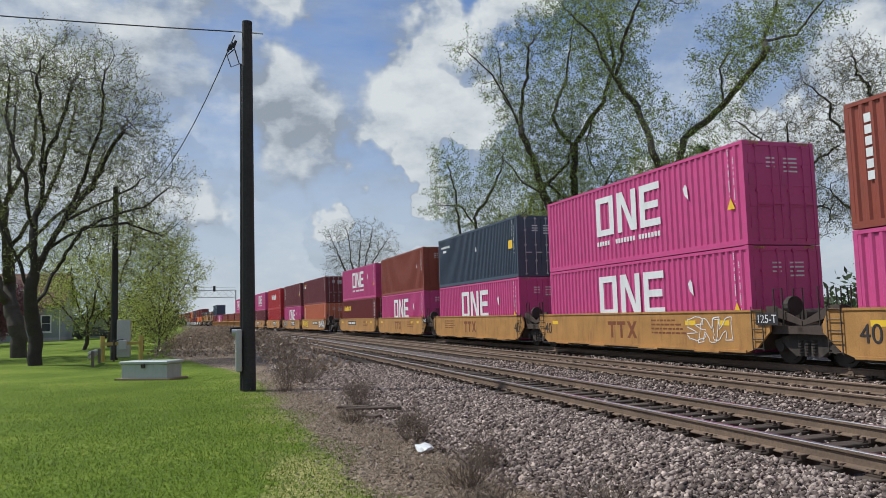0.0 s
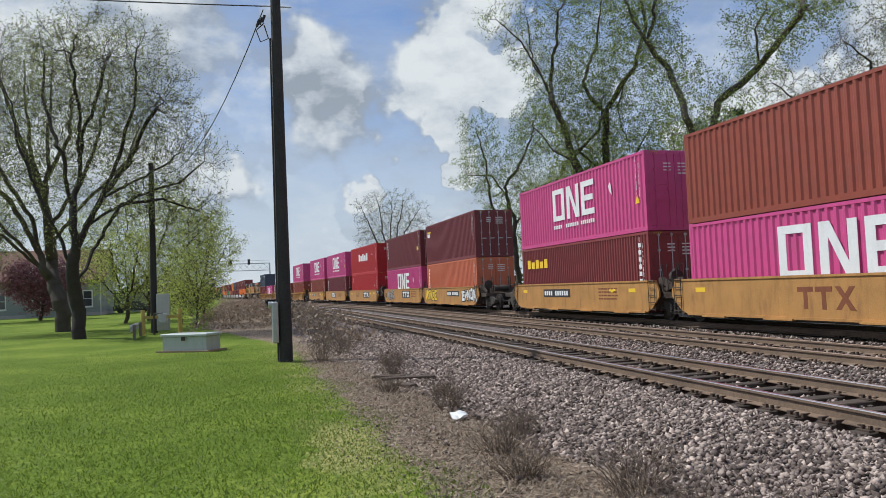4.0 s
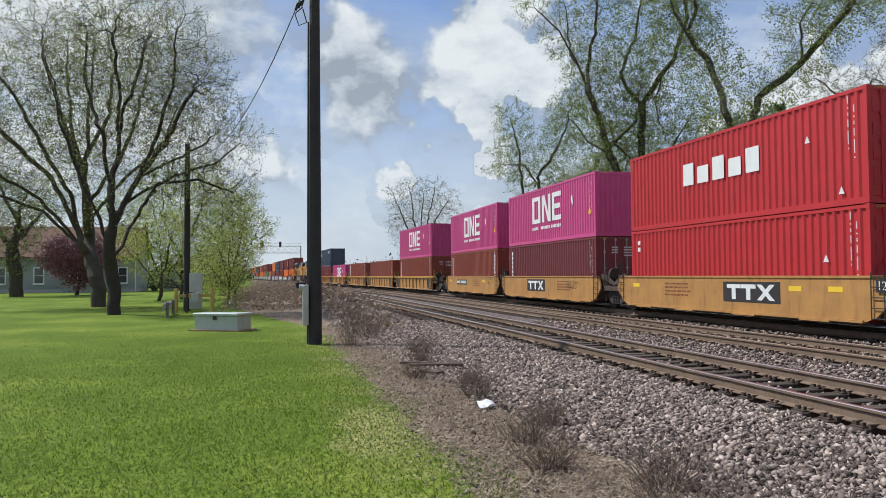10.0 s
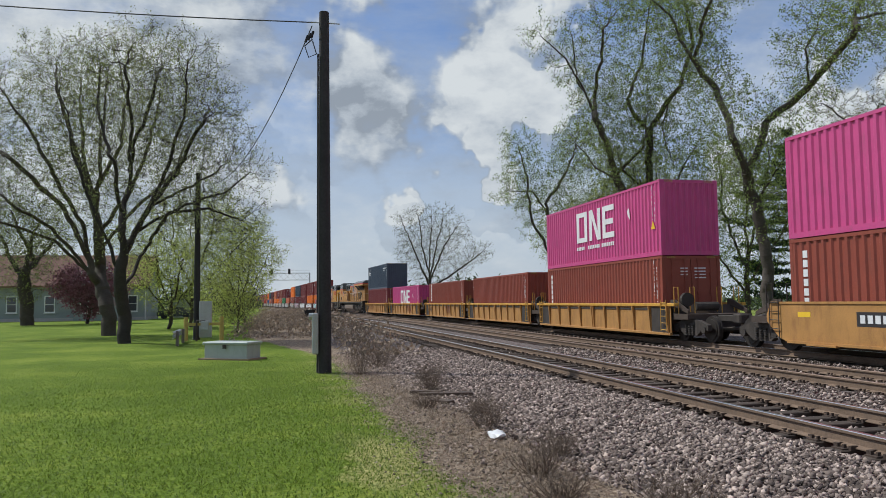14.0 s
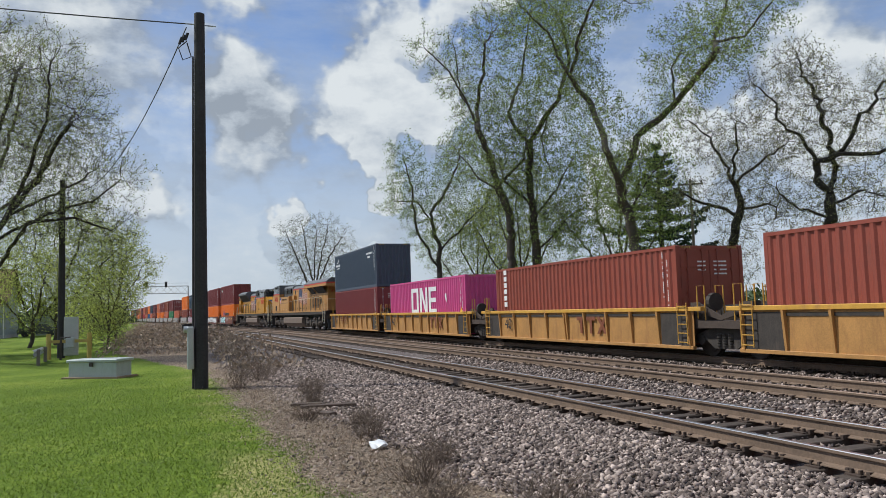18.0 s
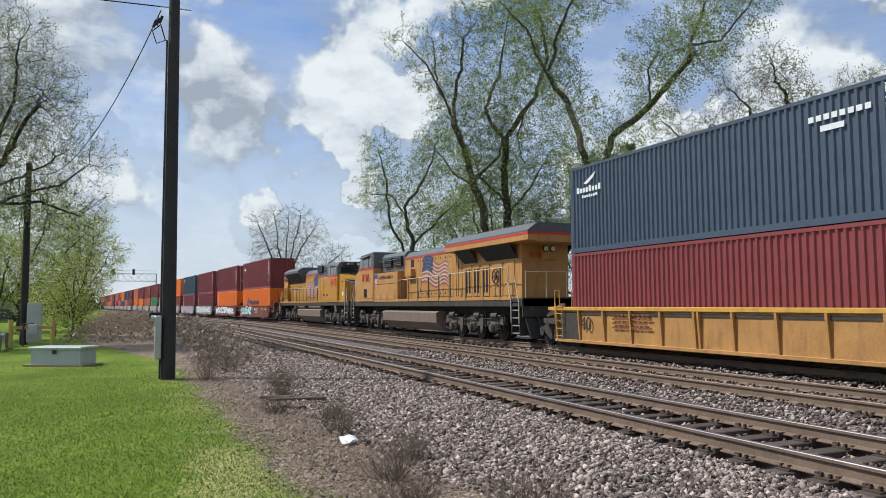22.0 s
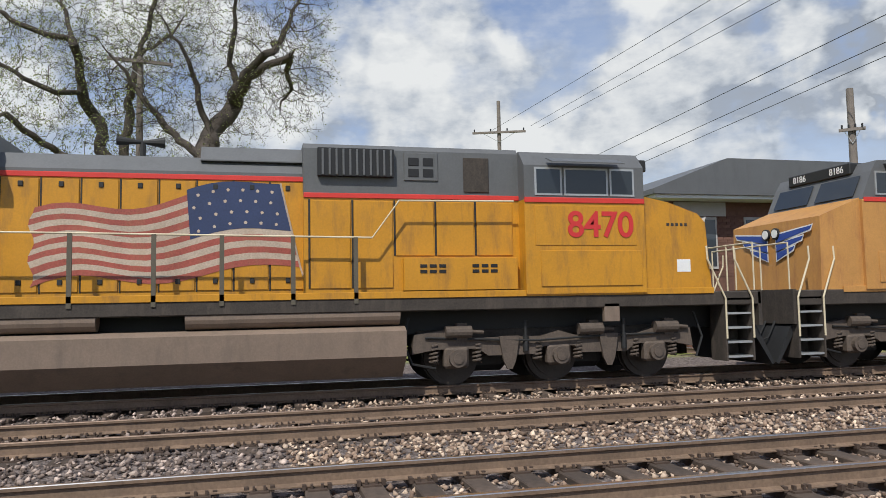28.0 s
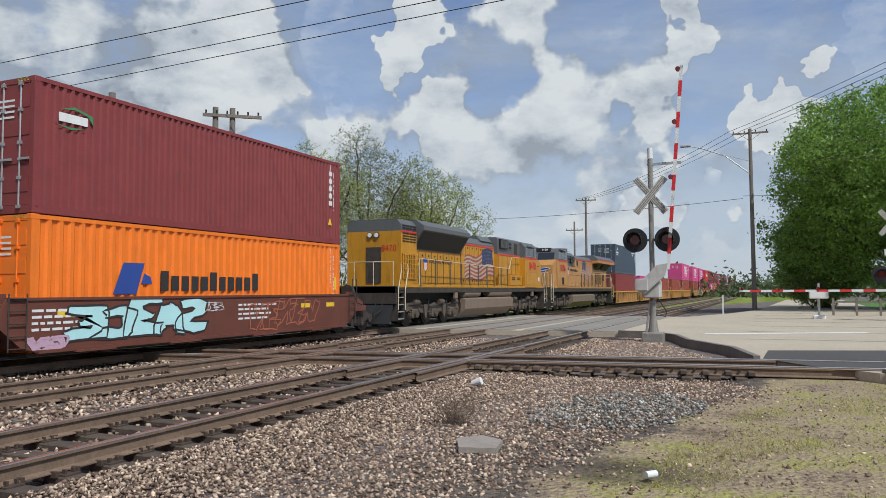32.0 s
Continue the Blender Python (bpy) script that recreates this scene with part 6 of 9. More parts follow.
    for i, (a, b) in enumerate(((8.3, 9.0), (9.15, 9.8), (10.0, 10.7))):
        side_plate(c, "side_door", X(a), X(b), 1.82, 3.18, 1.05, Y, "", 0.03)
        for u in (0.12, 0.42):
            side_plate(c, "door_grille", X(a + u), X(a + u + 0.17), 1.98, 3.02, 1.082, M_GRILLE, "", 0.01)
    side_plate(c, "side_door", X(11.0), X(11.9), 1.82, 3.20, 1.05, Y, "", 0.03)
    side_plate(c, "side_door", X(12.1), X(12.9), 1.82, 3.20, 1.05, Y, "", 0.03)
    brake_wheel(c, X(11.45), 2.62, 1.09, M_UNDER)
    part("rear_panel", box(nb(), X(13.45), X(13.48), -0.9, 0.9, 1.75, 3.6), Y, c)
    t = lettering("8186", 0.30, M_REDMARK, c, 0, 0, 0)
    t.matrix_basis = Matrix.Translation((X(13.49), -0.42, 3.40)) @ Matrix.Rotation(radians(90), 4, "Z") @ Matrix.Rotation(radians(90), 4, "X")
    part("light_box", box(nb(), X(13.45), X(13.75), -0.2, 0.35, 3.2, 3.85, 0.03), Y, c)
    headlights(c, X(13.75), 3.62, 1)
    tank(c, X(-1.8), X(6.0))
    loco_truck(c, X(-4.4), 2.0, "g")
    loco_truck(c, X(9.35), 2.0, "g")
    steps(c, X(-7.75), -1)
    steps(c, X(13.75), 1)
    handrail(c, [(X(13.2), 1.75), (X(13.2), 2.9), (X(12.9), 2.92), (X(0.9), 2.78)], [X(v) for v in (12.5, 11.0, 9.3, 7.6, 6.3, 5.0, 3.6, 2.3, 1.2)])
    loco_end(c, X(-8.15), -1)
    loco_end(c, X(14.3), 1)
    return rides(c, k)


loco_s()
loco_g()


# ---------------------------------------------------------------- trees
def leaf_material(name, col, glow=0.35):
    m = bpy.data.materials.new(name)
    m.use_nodes = True
    nt = m.node_tree
    n, ln = nt.nodes.new, nt.links.new
    b = nt.nodes["Principled BSDF"]
    b.inputs["Roughness"].default_value = 0.6
    g = n("ShaderNodeNewGeometry")
    mr = n("ShaderNodeMapRange")
    mr.inputs["To Min"].default_value, mr.inputs["To Max"].default_value = 0.55, 1.45
    ln(g.outputs["Random Per Island"], mr.inputs[0])
    sc = n("ShaderNodeVectorMath")
    sc.operation = "SCALE"
    sc.inputs[0].default_value = col
    ln(mr.outputs[0], sc.inputs["Scale"])
    ln(sc.outputs[0], b.inputs["Base Color"])
    tr = n("ShaderNodeBsdfTranslucent")
    ln(sc.outputs[0], tr.inputs["Color"])
    mx = n("ShaderNodeMixShader")
    mx.inputs[0].default_value = glow
    ln(b.outputs[0], mx.inputs[1])
    ln(tr.outputs[0], mx.inputs[2])
    ln(mx.outputs[0], nt.nodes["Material Output"].inputs["Surface"])
    return m


M_TWIG = surf("dark_twig", (0.065, 0.052, 0.04), 0.9, var=0.3, bump=0)
M_BARK = surf("grey_brown_bark", (0.085, 0.069, 0.055), 0.95, var=0.45, scale=2.5, fine=22, bump=0.6, dist=0.03)
M_BARKD = surf("dark_bark", (0.045, 0.037, 0.031), 0.95, var=0.4, scale=2.5, fine=22, bump=0.6, dist=0.03)
M_LEAF = leaf_material("young_green_leaf", (0.25, 0.325, 0.075), 0.5)
M_LEAFY = leaf_material("yellow_green_leaf", (0.42, 0.47, 0.115), 0.5)
M_BUD = leaf_material("olive_bud", (0.25, 0.285, 0.095), 0.45)
M_PALE = leaf_material("pale_yellow_catkin", (0.30, 0.295, 0.12), 0.45)
M_DEEP = leaf_material("full_green_leaf", (0.21, 0.34, 0.06), 0.5)
M_NEEDLE = leaf_material("dark_needle", (0.018, 0.045, 0.02), 0.15)
M_BLOSSOM = leaf_material("purple_blossom", (0.24, 0.10, 0.13))
M_DRY = leaf_material("dry_straw", (0.30, 0.225, 0.155), 0.2)
M_WOODS = leaf_material("distant_foliage", (0.07, 0.095, 0.04), 0.2)


def fast_mesh(name, v, f):
    """A mesh from an (n, 3) array and an (m, k) array of corners."""
    me = bpy.data.meshes.new(name)
    v, f = np.asarray(v, np.float32), np.asarray(f, np.int32)
    k = f.shape[1]
    me.vertices.add(len(v))
    me.vertices.foreach_set("co", v.ravel())
    me.loops.add(f.size)
    me.loops.foreach_set("vertex_index", f.ravel())
    me.polygons.add(len(f))
    me.polygons.foreach_set("loop_start", np.arange(len(f), dtype=np.int32) * k)
    me.update(calc_edges=True)
    return me


def leaves_mesh(name, pts, size, rng, droop=0.0):
    """Small rhombic leaves, turned every way, one at each point."""
    p = np.asarray(pts, float)
    n = len(p)
    a = rng.normal(size=(n, 3))
    a /= np.linalg.norm(a, axis=1)[:, None]
    b = np.cross(a, rng.normal(size=(n, 3)))
    b /= np.linalg.norm(b, axis=1)[:, None] + 1e-9
    s = size * rng.uniform(0.6, 1.3, (n, 1))
    v = np.stack([p - a * s, p + b * s * 0.45, p + a * s, p - b * s * 0.45], 1).reshape(-1, 3)
    return fast_mesh(name, v, np.arange(4 * n).reshape(n, 4))


class Growth:
    """A skeleton of joints: limbs laid by hand, twigs that grow towards points scattered in the crown."""

    def __init__(self, seed):
        self.r = random.Random(seed)
        self.rng = np.random.default_rng(seed)
        self.p, self.up = [], []

    def lay(self, pts, step, gnarl, joint=None):
        """A wriggling limb through the points; it springs from the nearest joint so far."""
        r = self.r
        last = joint
        if last is None and self.p:
            a = np.array(self.p)
            last = int(np.argmin(((a - np.array(pts[0])) ** 2).sum(1)))
            pts = [Vector(self.p[last]), *pts[1:]]
        if last is None:
            self.p.append(tuple(pts[0]))
            self.up.append(-1)
            last = 0
        off = Vector((0, 0, 0))
        for a, b in zip(pts, pts[1:]):
            m = max(1, round((b - a).length / step))
            for i in range(1, m + 1):
                off = off * 0.7 + Vector((r.gauss(0, 1), r.gauss(0, 1), r.gauss(0, 0.6))) * gnarl * step * 0.45
                q = a.lerp(b, i / m) + off
                self.p.append(tuple(q))
                self.up.append(last)
                last = len(self.p) - 1

    def colonise(self, goals, step, reach, kill, gnarl, lift, rounds=70):
        goals = np.asarray(goals, float)
        pos = np.array(self.p)
        d = np.full(len(goals), 1e9)
        who = np.zeros(len(goals), int)
        new_from = 0
        for k in range(rounds):
            fresh = pos[new_from:]
            for c in range(0, len(fresh), 400):
                q = fresh[c:c + 400]
                dd = np.maximum((goals ** 2).sum(1)[:, None] + (q ** 2).sum(1)[None] - 2 * goals @ q.T, 0)
                j = dd.argmin(1)
                best = np.sqrt(dd[np.arange(len(goals)), j])
                near = best < d
                d[near], who[near] = best[near], new_from + c + j[near]
            new_from = len(pos)
            live = d > kill
            goals, d, who = goals[live], d[live], who[live]
            pull = d < reach
            if not pull.any():
                break
            w = (goals[pull] - pos[who[pull]]) / d[pull][:, None]
            ids, inv = np.unique(who[pull], return_inverse=True)
            way = np.zeros((len(ids), 3))
            np.add.at(way, inv, w)
            way /= np.linalg.norm(way, axis=1)[:, None] + 1e-9
            way += self.rng.normal(0, gnarl, way.shape) + np.array((0, 0, lift))
            way /= np.linalg.norm(way, axis=1)[:, None] + 1e-9
            pos = np.concatenate([pos, pos[ids] + way * step])
            self.up += ids.tolist()
        self.p = [tuple(q) for q in pos]

    def finish(self, r0, tip=0.006):
        """Tubes for every joint, thick by how many twigs each one bears; returns the mesh and the last twigs."""
        p, up = np.array(self.p), np.array(self.up)
        n = len(p)
        load = np.zeros(n)
        kids = np.bincount(up[up >= 0], minlength=n)
        load[kids == 0] = 1
        main = np.full(n, -1)
        heavy = np.zeros(n)
        for i in range(n - 1, 0, -1):
            load[up[i]] += load[i]
            if load[i] > heavy[up[i]]:
                heavy[up[i]], main[up[i]] = load[i], i
        e = math.log(r0 / tip) / math.log(max(load[0], 3))
        rad = tip * load ** e
        way = np.zeros((n, 3))
        way[1:] = p[1:] - p[up[1:]]
        way[0] = (0, 0, 1)
        way /= np.linalg.norm(way, axis=1)[:, None] + 1e-9
        mine, under = np.arange(1, n), up[1:]
        lead = main[under] == mine
        ra = np.where(lead, rad[under], np.minimum(rad[under], rad[mine] * 1.25))
        da = np.where(lead[:, None], way[under], way[mine])
        verts, faces, base = [], [], 0
        for lo, hi, k in ((0, 0.03, 3), (0.03, 0.1, 5), (0.1, 9, 9)):
            s = (rad[mine] >= lo) & (rad[mine] < hi)
            if not s.any():
                continue
            rings = []
            for c, dd, rr in ((p[under[s]], da[s], ra[s]), (p[mine[s]], way[mine[s]], rad[mine[s]])):
                a = np.cross(dd, np.array((0.31, 0.92, 0.24)))
                a /= np.linalg.norm(a, axis=1)[:, None] + 1e-9
                b = np.cross(dd, a)
                t = np.arange(k) * 2 * math.pi / k
                rings.append(c[:, None] + (a[:, None] * np.cos(t)[None, :, None] + b[:, None] * np.sin(t)[None, :, None]) * rr[:, None, None])
            m = int(s.sum())
            v = np.stack(rings, 1).reshape(-1, 3)
            i = np.arange(k)
            quad = np.stack([i, (i + 1) % k, k + (i + 1) % k, k + i], 1)
            faces.append((quad[None] + (np.arange(m) * 2 * k)[:, None, None]).reshape(-1, 4) + base)
            verts.append(v)
            base += len(v)
        fine = (load <= 2) & (up >= 0)
        return np.concatenate(verts), np.concatenate(faces), [(Vector(p[up[i]]), Vector(p[i])) for i in np.nonzero(fine)[0]]


def hairs(tips, n, rng, up):
    """The finest twigs: thin blades springing from the last branches."""
    a = np.array([[*p] for p, q in tips])
    b = np.array([[*q] for p, q in tips])
    d = b - a
    L = np.linalg.norm(d, axis=1)
    k = rng.uniform(-0.2, 1.0, (len(a), n, 1))
    s = (a[:, None] + d[:, None] * k).reshape(-1, 3)
    w = np.repeat(d / L[:, None], n, 0) * 0.8 + rng.normal(0, 0.5, s.shape) + np.array((0, 0, up * 0.5))
    w /= np.linalg.norm(w, axis=1)[:, None]
    e = s + w * (np.repeat(L, n) * rng.uniform(0.6, 1.9, len(s)))[:, None]
    o = np.cross(w, rng.normal(size=s.shape))
    o /= np.linalg.norm(o, axis=1)[:, None] + 1e-9
    v = np.stack([s + o * 0.0055, s - o * 0.0055, e], 1).reshape(-1, 3)
    return fast_mesh("twig_haze", v, np.arange(len(v)).reshape(-1, 3)), e


def tree(label, at, facing, limbs, r0, seed, leaf=None, per_tip=3, size=0.07, length=3.2, up=0.25, spread=0.16, bark=None, depth=1.4, keep=1.0, name="tree", category="tree", hair=6, budded=0.6, goals=3600, fill=(), gnarl=0.3, step=0.32, bare=0.3):
    """A tree whose main limbs are given as (sideways, height) points; everything finer grows into the space round them.
    fill: further rounded masses of the crown as (sideways, deep, height, half width, half depth, half height)."""
    g = Growth(seed)
    rr, rng = g.r, g.rng
    lines = []
    for i, l in enumerate(limbs):
        pts = []
        for j, (u, z) in enumerate(l):
            w = rr.gauss(0, depth) * (0 if (i == 0 and j < 2) or (i > 0 and j == 0) else min(1.0, j / 2))
            pts.append(Vector((u, w, z)))
        if i == 0:
            if l[0][1] > 0.5:
                pts.insert(0, Vector((l[0][0], 0, -0.35)))
            else:
                pts[0].z = -0.35
        lines.append(pts)
        g.lay(pts, step * 1.2, gnarl)
    aims = []
    for pts in lines:
        part_len = sum((b - a).length for a, b in zip(pts, pts[1:]))
        for k in range(int(goals * part_len / sum(sum((b - a).length for a, b in zip(q, q[1:])) for q in lines))):
            f = bare + (1 - bare) * rr.random() ** 0.8
            x = f * (len(pts) - 1)
            j = min(int(x), len(pts) - 2)
            c = pts[j].lerp(pts[j + 1], x - j)
            o = Vector((rr.gauss(0, 1), rr.gauss(0, 1), rr.gauss(0, 1))).normalized() * length * 0.8 * (0.3 + 0.7 * rr.random() ** 0.6)
            o.z = o.z * 0.85 + up * length * 0.3
            aims.append(tuple(c + o))
    for cx, cy, cz, a, b, h in fill:
        m = int(goals * 0.9 / max(1, len(fill)))
        q = rng.normal(size=(m, 3))
        q /= np.linalg.norm(q, axis=1)[:, None]
        q *= rng.random((m, 1)) ** 0.42
        aims += (q * np.array((a, b, h)) + np.array((cx, cy, cz))).tolist()
    aims = np.array(aims)
    aims = aims[aims[:, 2] > 0.4]
    g.colonise(aims, step, 2.6, step * 1.15, gnarl, up * 0.25)
    v, f, ends = g.finish(r0)
    t = thing(name, label, category, at=Matrix.Translation((at[0], at[1], GROUND)) @ Matrix.Rotation(radians(facing), 4, "Z"))
    part("trunk", fast_mesh("trunk", v, f), bark or M_BARK, t)
    hv, tops = hairs(ends, hair, rng, up)
    part("twig_haze", hv, M_TWIG, t, kind="stuff")
    tips = [tp for tp in ends if rr.random() < keep]
    if leaf and tips:
        a = np.array([[*p] for p, q in tips])
        b = np.array([[*q] for p, q in tips])
        k = rng.uniform(0, 1.15, (len(tips), per_tip, 1))
        p = (a[:, None] + (b - a)[:, None] * k + rng.normal(0, spread, (len(tips), per_tip, 3))).reshape(-1, 3)
        if budded:
            pick = tops[rng.random(len(tops)) < budded * keep]
            p = np.concatenate([p, pick + rng.normal(0, 0.03, pick.shape)])
        part("crown", leaves_mesh("crown", p, size, rng), leaf, t)
    return t


def make_trees():
    tree("large lawn tree with grey trunk and budding fine twigs", (-47.8, -9.7), 101, [
        [(0.0, -0.2), (-0.2, 1.8), (-0.5, 4.1), (-0.8, 7.4), (-0.7, 9.8), (-0.5, 12.5), (-0.3, 16.0)],
        [(-0.4, 3.1), (-1.8, 4.8), (-3.3, 6.4), (-5.0, 7.4), (-6.7, 8.8)],
        [(-0.5, 4.1), (-1.5, 6.7), (-3.1, 9.6), (-4.6, 12.2), (-5.8, 14.0)],
        [(-0.8, 7.4), (-1.9, 10.7), (-2.9, 14.0), (-3.3, 16.5)],
        [(-0.7, 8.1), (0.5, 11.2), (0.7, 14.4), (0.3, 17.0)],
        [(-0.5, 5.0), (1.5, 7.6), (3.6, 10.0), (4.6, 12.6)], [(-0.6, 5.6), (1.0, 8.6), (2.2, 11.6), (2.8, 15.0)], [(-0.6, 4.6), (-2.6, 7.6), (-5.2, 10.0), (-7.2, 11.6)],
        [(-0.7, 6.4), (-1.2, 9.4), (-1.7, 12.5), (-1.9, 16.2)], [(-0.4, 3.6), (-3.0, 5.6), (-6.0, 6.6), (-8.2, 7.0)]], 0.43, 11, M_BUD, 3, 0.058, length=2.8, up=0.4, spread=0.2, budded=0.7, goals=5040, bare=0.35, fill=((-1.2, 0, 13.0, 6.4, 4.5, 4.6), (-4.6, 0, 9.5, 4.2, 3.5, 3.2)))
    tree("large lawn tree with dark leaning trunk and budding twigs", (-37.6, -6.9), 100, [
        [(0.0, -0.2), (-0.1, 1.2), (-0.3, 3.0), (-0.1, 5.4), (0.1, 8.1), (0.5, 10.3), (1.2, 12.6), (1.5, 14.2)],
        [(-0.2, 3.6), (0.8, 6.2), (2.2, 8.5), (3.2, 10.5), (3.9, 12.1)],
        [(-0.1, 4.4), (1.0, 6.5), (2.8, 7.7), (4.5, 8.6)],
        [(-0.2, 2.5), (0.8, 4.4), (1.7, 6.0), (3.5, 6.3), (5.6, 6.0)],
        [(0.1, 8.1), (0.1, 10.5), (-0.2, 12.5), (0.2, 14.2)],
        [(-0.3, 3.0), (-1.2, 5.5), (-2.2, 8.5), (-3.0, 11.5)],
        [(0.0, 5.0), (1.6, 7.8), (2.4, 10.6), (2.6, 13.4)], [(0.0, 6.0), (-0.8, 8.6), (-1.4, 11.4), (-1.4, 13.6)], [(0.5, 5.0), (2.6, 6.6), (4.6, 7.4), (5.6, 8.4)]], 0.30, 12, M_BUD, 3, 0.052, length=2.4, up=0.4, spread=0.2, bark=M_BARKD, budded=0.7, goals=4680, bare=0.35, fill=((1.3, 0, 11.6, 3.9, 3.6, 4.0), (3.6, 0, 9.4, 2.6, 2.6, 2.6)))
    tree("bare spreading tree at the edge of the lawn", (-77.1, -22.6), 106, [
        [(0.0, -0.2), (-0.3, 3.1), (-0.2, 6.2), (0.8, 9.5)], [(-0.3, 5.2), (0.9, 6.3), (2.7, 9.0)], [(-0.4, 4.1), (-1.8, 6.7), (-2.8, 9.3)], [(-0.2, 6.2), (-1.5, 10.4)]], 0.6, 13, M_BUD, 1, 0.09, length=3.4)
    tree("small purple blossoming tree before the house", (-80.0, -18.0), 101, [
        [(0, -0.2), (0.1, 1.6), (0.3, 3.4)], [(0.0, 1.2), (-1.4, 2.6), (-2.4, 3.6)], [(0.1, 1.2), (1.4, 2.6), (2.6, 3.6)], [(0.1, 1.6), (-0.8, 3.4), (-1.2, 4.6)], [(0.1, 1.6), (1.0, 3.6), (1.5, 4.8)]], 0.16, 14, M_BLOSSOM, 8, 0.13, length=1.8, spread=0.3)
    # yellow-green growth beside the second pole
    for k, (x, y, h, w, sd) in enumerate(((-48, -2.35, 4.4, 1.6, 21), (-50, -3.4, 3.4, 1.5, 22), (-61.8, -6.5, 9.8, 4.6, 23), (-66, -2.85, 8.6, 2.6, 24), (-57.6, -7.6, 6.0, 2.6, 25))):
        tree("yellow-green leafing tree beside the tracks", (x, y), 93, [
            [(0, -0.2), (0.1, h * 0.35), (0.0, h * 0.9)], [(0, h * 0.15), (-w * 0.5, h * 0.45), (-w * 0.9, h * 0.7)], [(0, h * 0.2), (w * 0.5, h * 0.5), (w * 0.9, h * 0.72)],
            [(0, h * 0.3), (-w * 0.3, h * 0.65), (-w * 0.35, h * 0.95)], [(0, h * 0.3), (w * 0.3, h * 0.7), (w * 0.4, h)]], 0.14 if h > 5 else 0.07, sd, M_LEAFY, 7, 0.068, length=h * 0.26, spread=0.2, budded=0.9, goals=int(420 * h), fill=((0, 0, h * 0.5, w * 0.85, w * 0.85, h * 0.46),) if h < 5 else ())
    tree("tall forked tree with sparse young leaves", (-38.3, 27.5), 54, [
        [(0.0, 4.9), (-0.6, 7.6), (-1.4, 10.9), (-2.5, 14.6), (-3.9, 16.6), (-4.8, 19.4), (-7.0, 21.8)],
        [(-0.7, 9.4), (0.4, 12.0), (2.7, 13.7), (4.8, 15.3), (5.1, 17.4), (6.1, 20.0), (7.6, 20.8)],
        [(-3.6, 16.2), (-2.7, 18.9), (-1.4, 21.0), (0.3, 20.4)], [(2.7, 13.7), (2.5, 15.8), (3.7, 17.8)], [(4.8, 15.3), (6.8, 17.3), (8.6, 19.3)],
        [(-0.4, 7.0), (0.6, 8.6), (1.6, 10.0)]], 0.33, 31, M_LEAF, 6, 0.07, length=2.9, up=0.35, spread=0.2, budded=0.8, goals=4680, bare=0.2)
    tree("tall tree with bare grey top and young leaves below", (-49.4, 24.5), 63, [
        [(0.0, 8.6), (-1.0, 11.7), (-2.0, 14.6), (-2.2, 17.1), (-1.2, 20.7), (-0.3, 22.8)], [(-2.2, 17.1), (-4.1, 19.3), (-5.8, 21.1)], [(-2.0, 15.3), (-3.4, 17.8), (-3.7, 21.4)],
        [(-0.6, 10.0), (-2.4, 11.6), (-3.6, 13.4)], [(-0.4, 10.5), (1.2, 12.5), (1.6, 15.0)]], 0.3, 32, M_LEAF, 5, 0.075, length=2.8, up=0.35, keep=0.7, goals=3240, bare=0.15)
    tree("tall many-stemmed tree in young leaf", (-48.6, 26.1), 62, [
        [(0.0, 8.5), (-0.3, 11.7), (-0.1, 14.1), (1.9, 16.6), (3.0, 19.1), (2.4, 22.3), (1.4, 25.0)], [(-0.1, 13.8), (-1.6, 16.3), (-0.5, 19.5), (0.3, 23.1)], [(1.4, 16.2), (0.8, 14.1), (1.4, 11.6)],
        [(-0.2, 8.0), (1.8, 10.4), (3.2, 12.8)], [(-0.2, 9.0), (-2.0, 11.0), (-2.8, 13.5)], [(0, 6.0), (2.0, 7.5), (3.4, 9.0)]], 0.33, 33, M_LEAF, 7, 0.07, length=3.0, up=0.3, budded=0.9, goals=4680, bare=0.1)
    tree("smaller tree in yellow-green leaf beside the line", (-59.9, 23.0), 69, [
        [(0.0, 7.0), (-0.8, 10.0), (1.2, 13.0), (2.1, 15.3)], [(0.0, 5.0), (-2.0, 8.5), (-2.4, 12.4), (-3.0, 15.2)], [(-0.4, 9.0), (-1.8, 11.0), (-4.0, 11.4)], [(0.2, 6.5), (2.2, 9.0), (4.0, 10.5)]], 0.24, 34, M_LEAF, 6, 0.07, length=2.7, goals=3024, budded=0.9)
    for k, (x, y, h, w, sd) in enumerate(((-56, 28.5, 13.0, 4.6, 81), (-44.5, 30.5, 12.0, 4.4, 82), (-66, 29.0, 11.0, 4.6, 83))):
        tree("young leafing tree in the thicket behind the line", (x, y), 60, [
            [(0, -0.2), (0.1, h * 0.35), (0.0, h * 0.9)], [(0, h * 0.15), (-w * 0.5, h * 0.45), (-w * 0.9, h * 0.7)], [(0, h * 0.2), (w * 0.5, h * 0.5), (w * 0.9, h * 0.72)],
            [(0, h * 0.3), (-w * 0.3, h * 0.65), (-w * 0.35, h * 0.95)], [(0, h * 0.3), (w * 0.3, h * 0.7), (w * 0.4, h)]], 0.2, sd, M_LEAF if k else M_LEAFY, 5, 0.08, length=h * 0.24, spread=0.3, budded=0.7, goals=2880)
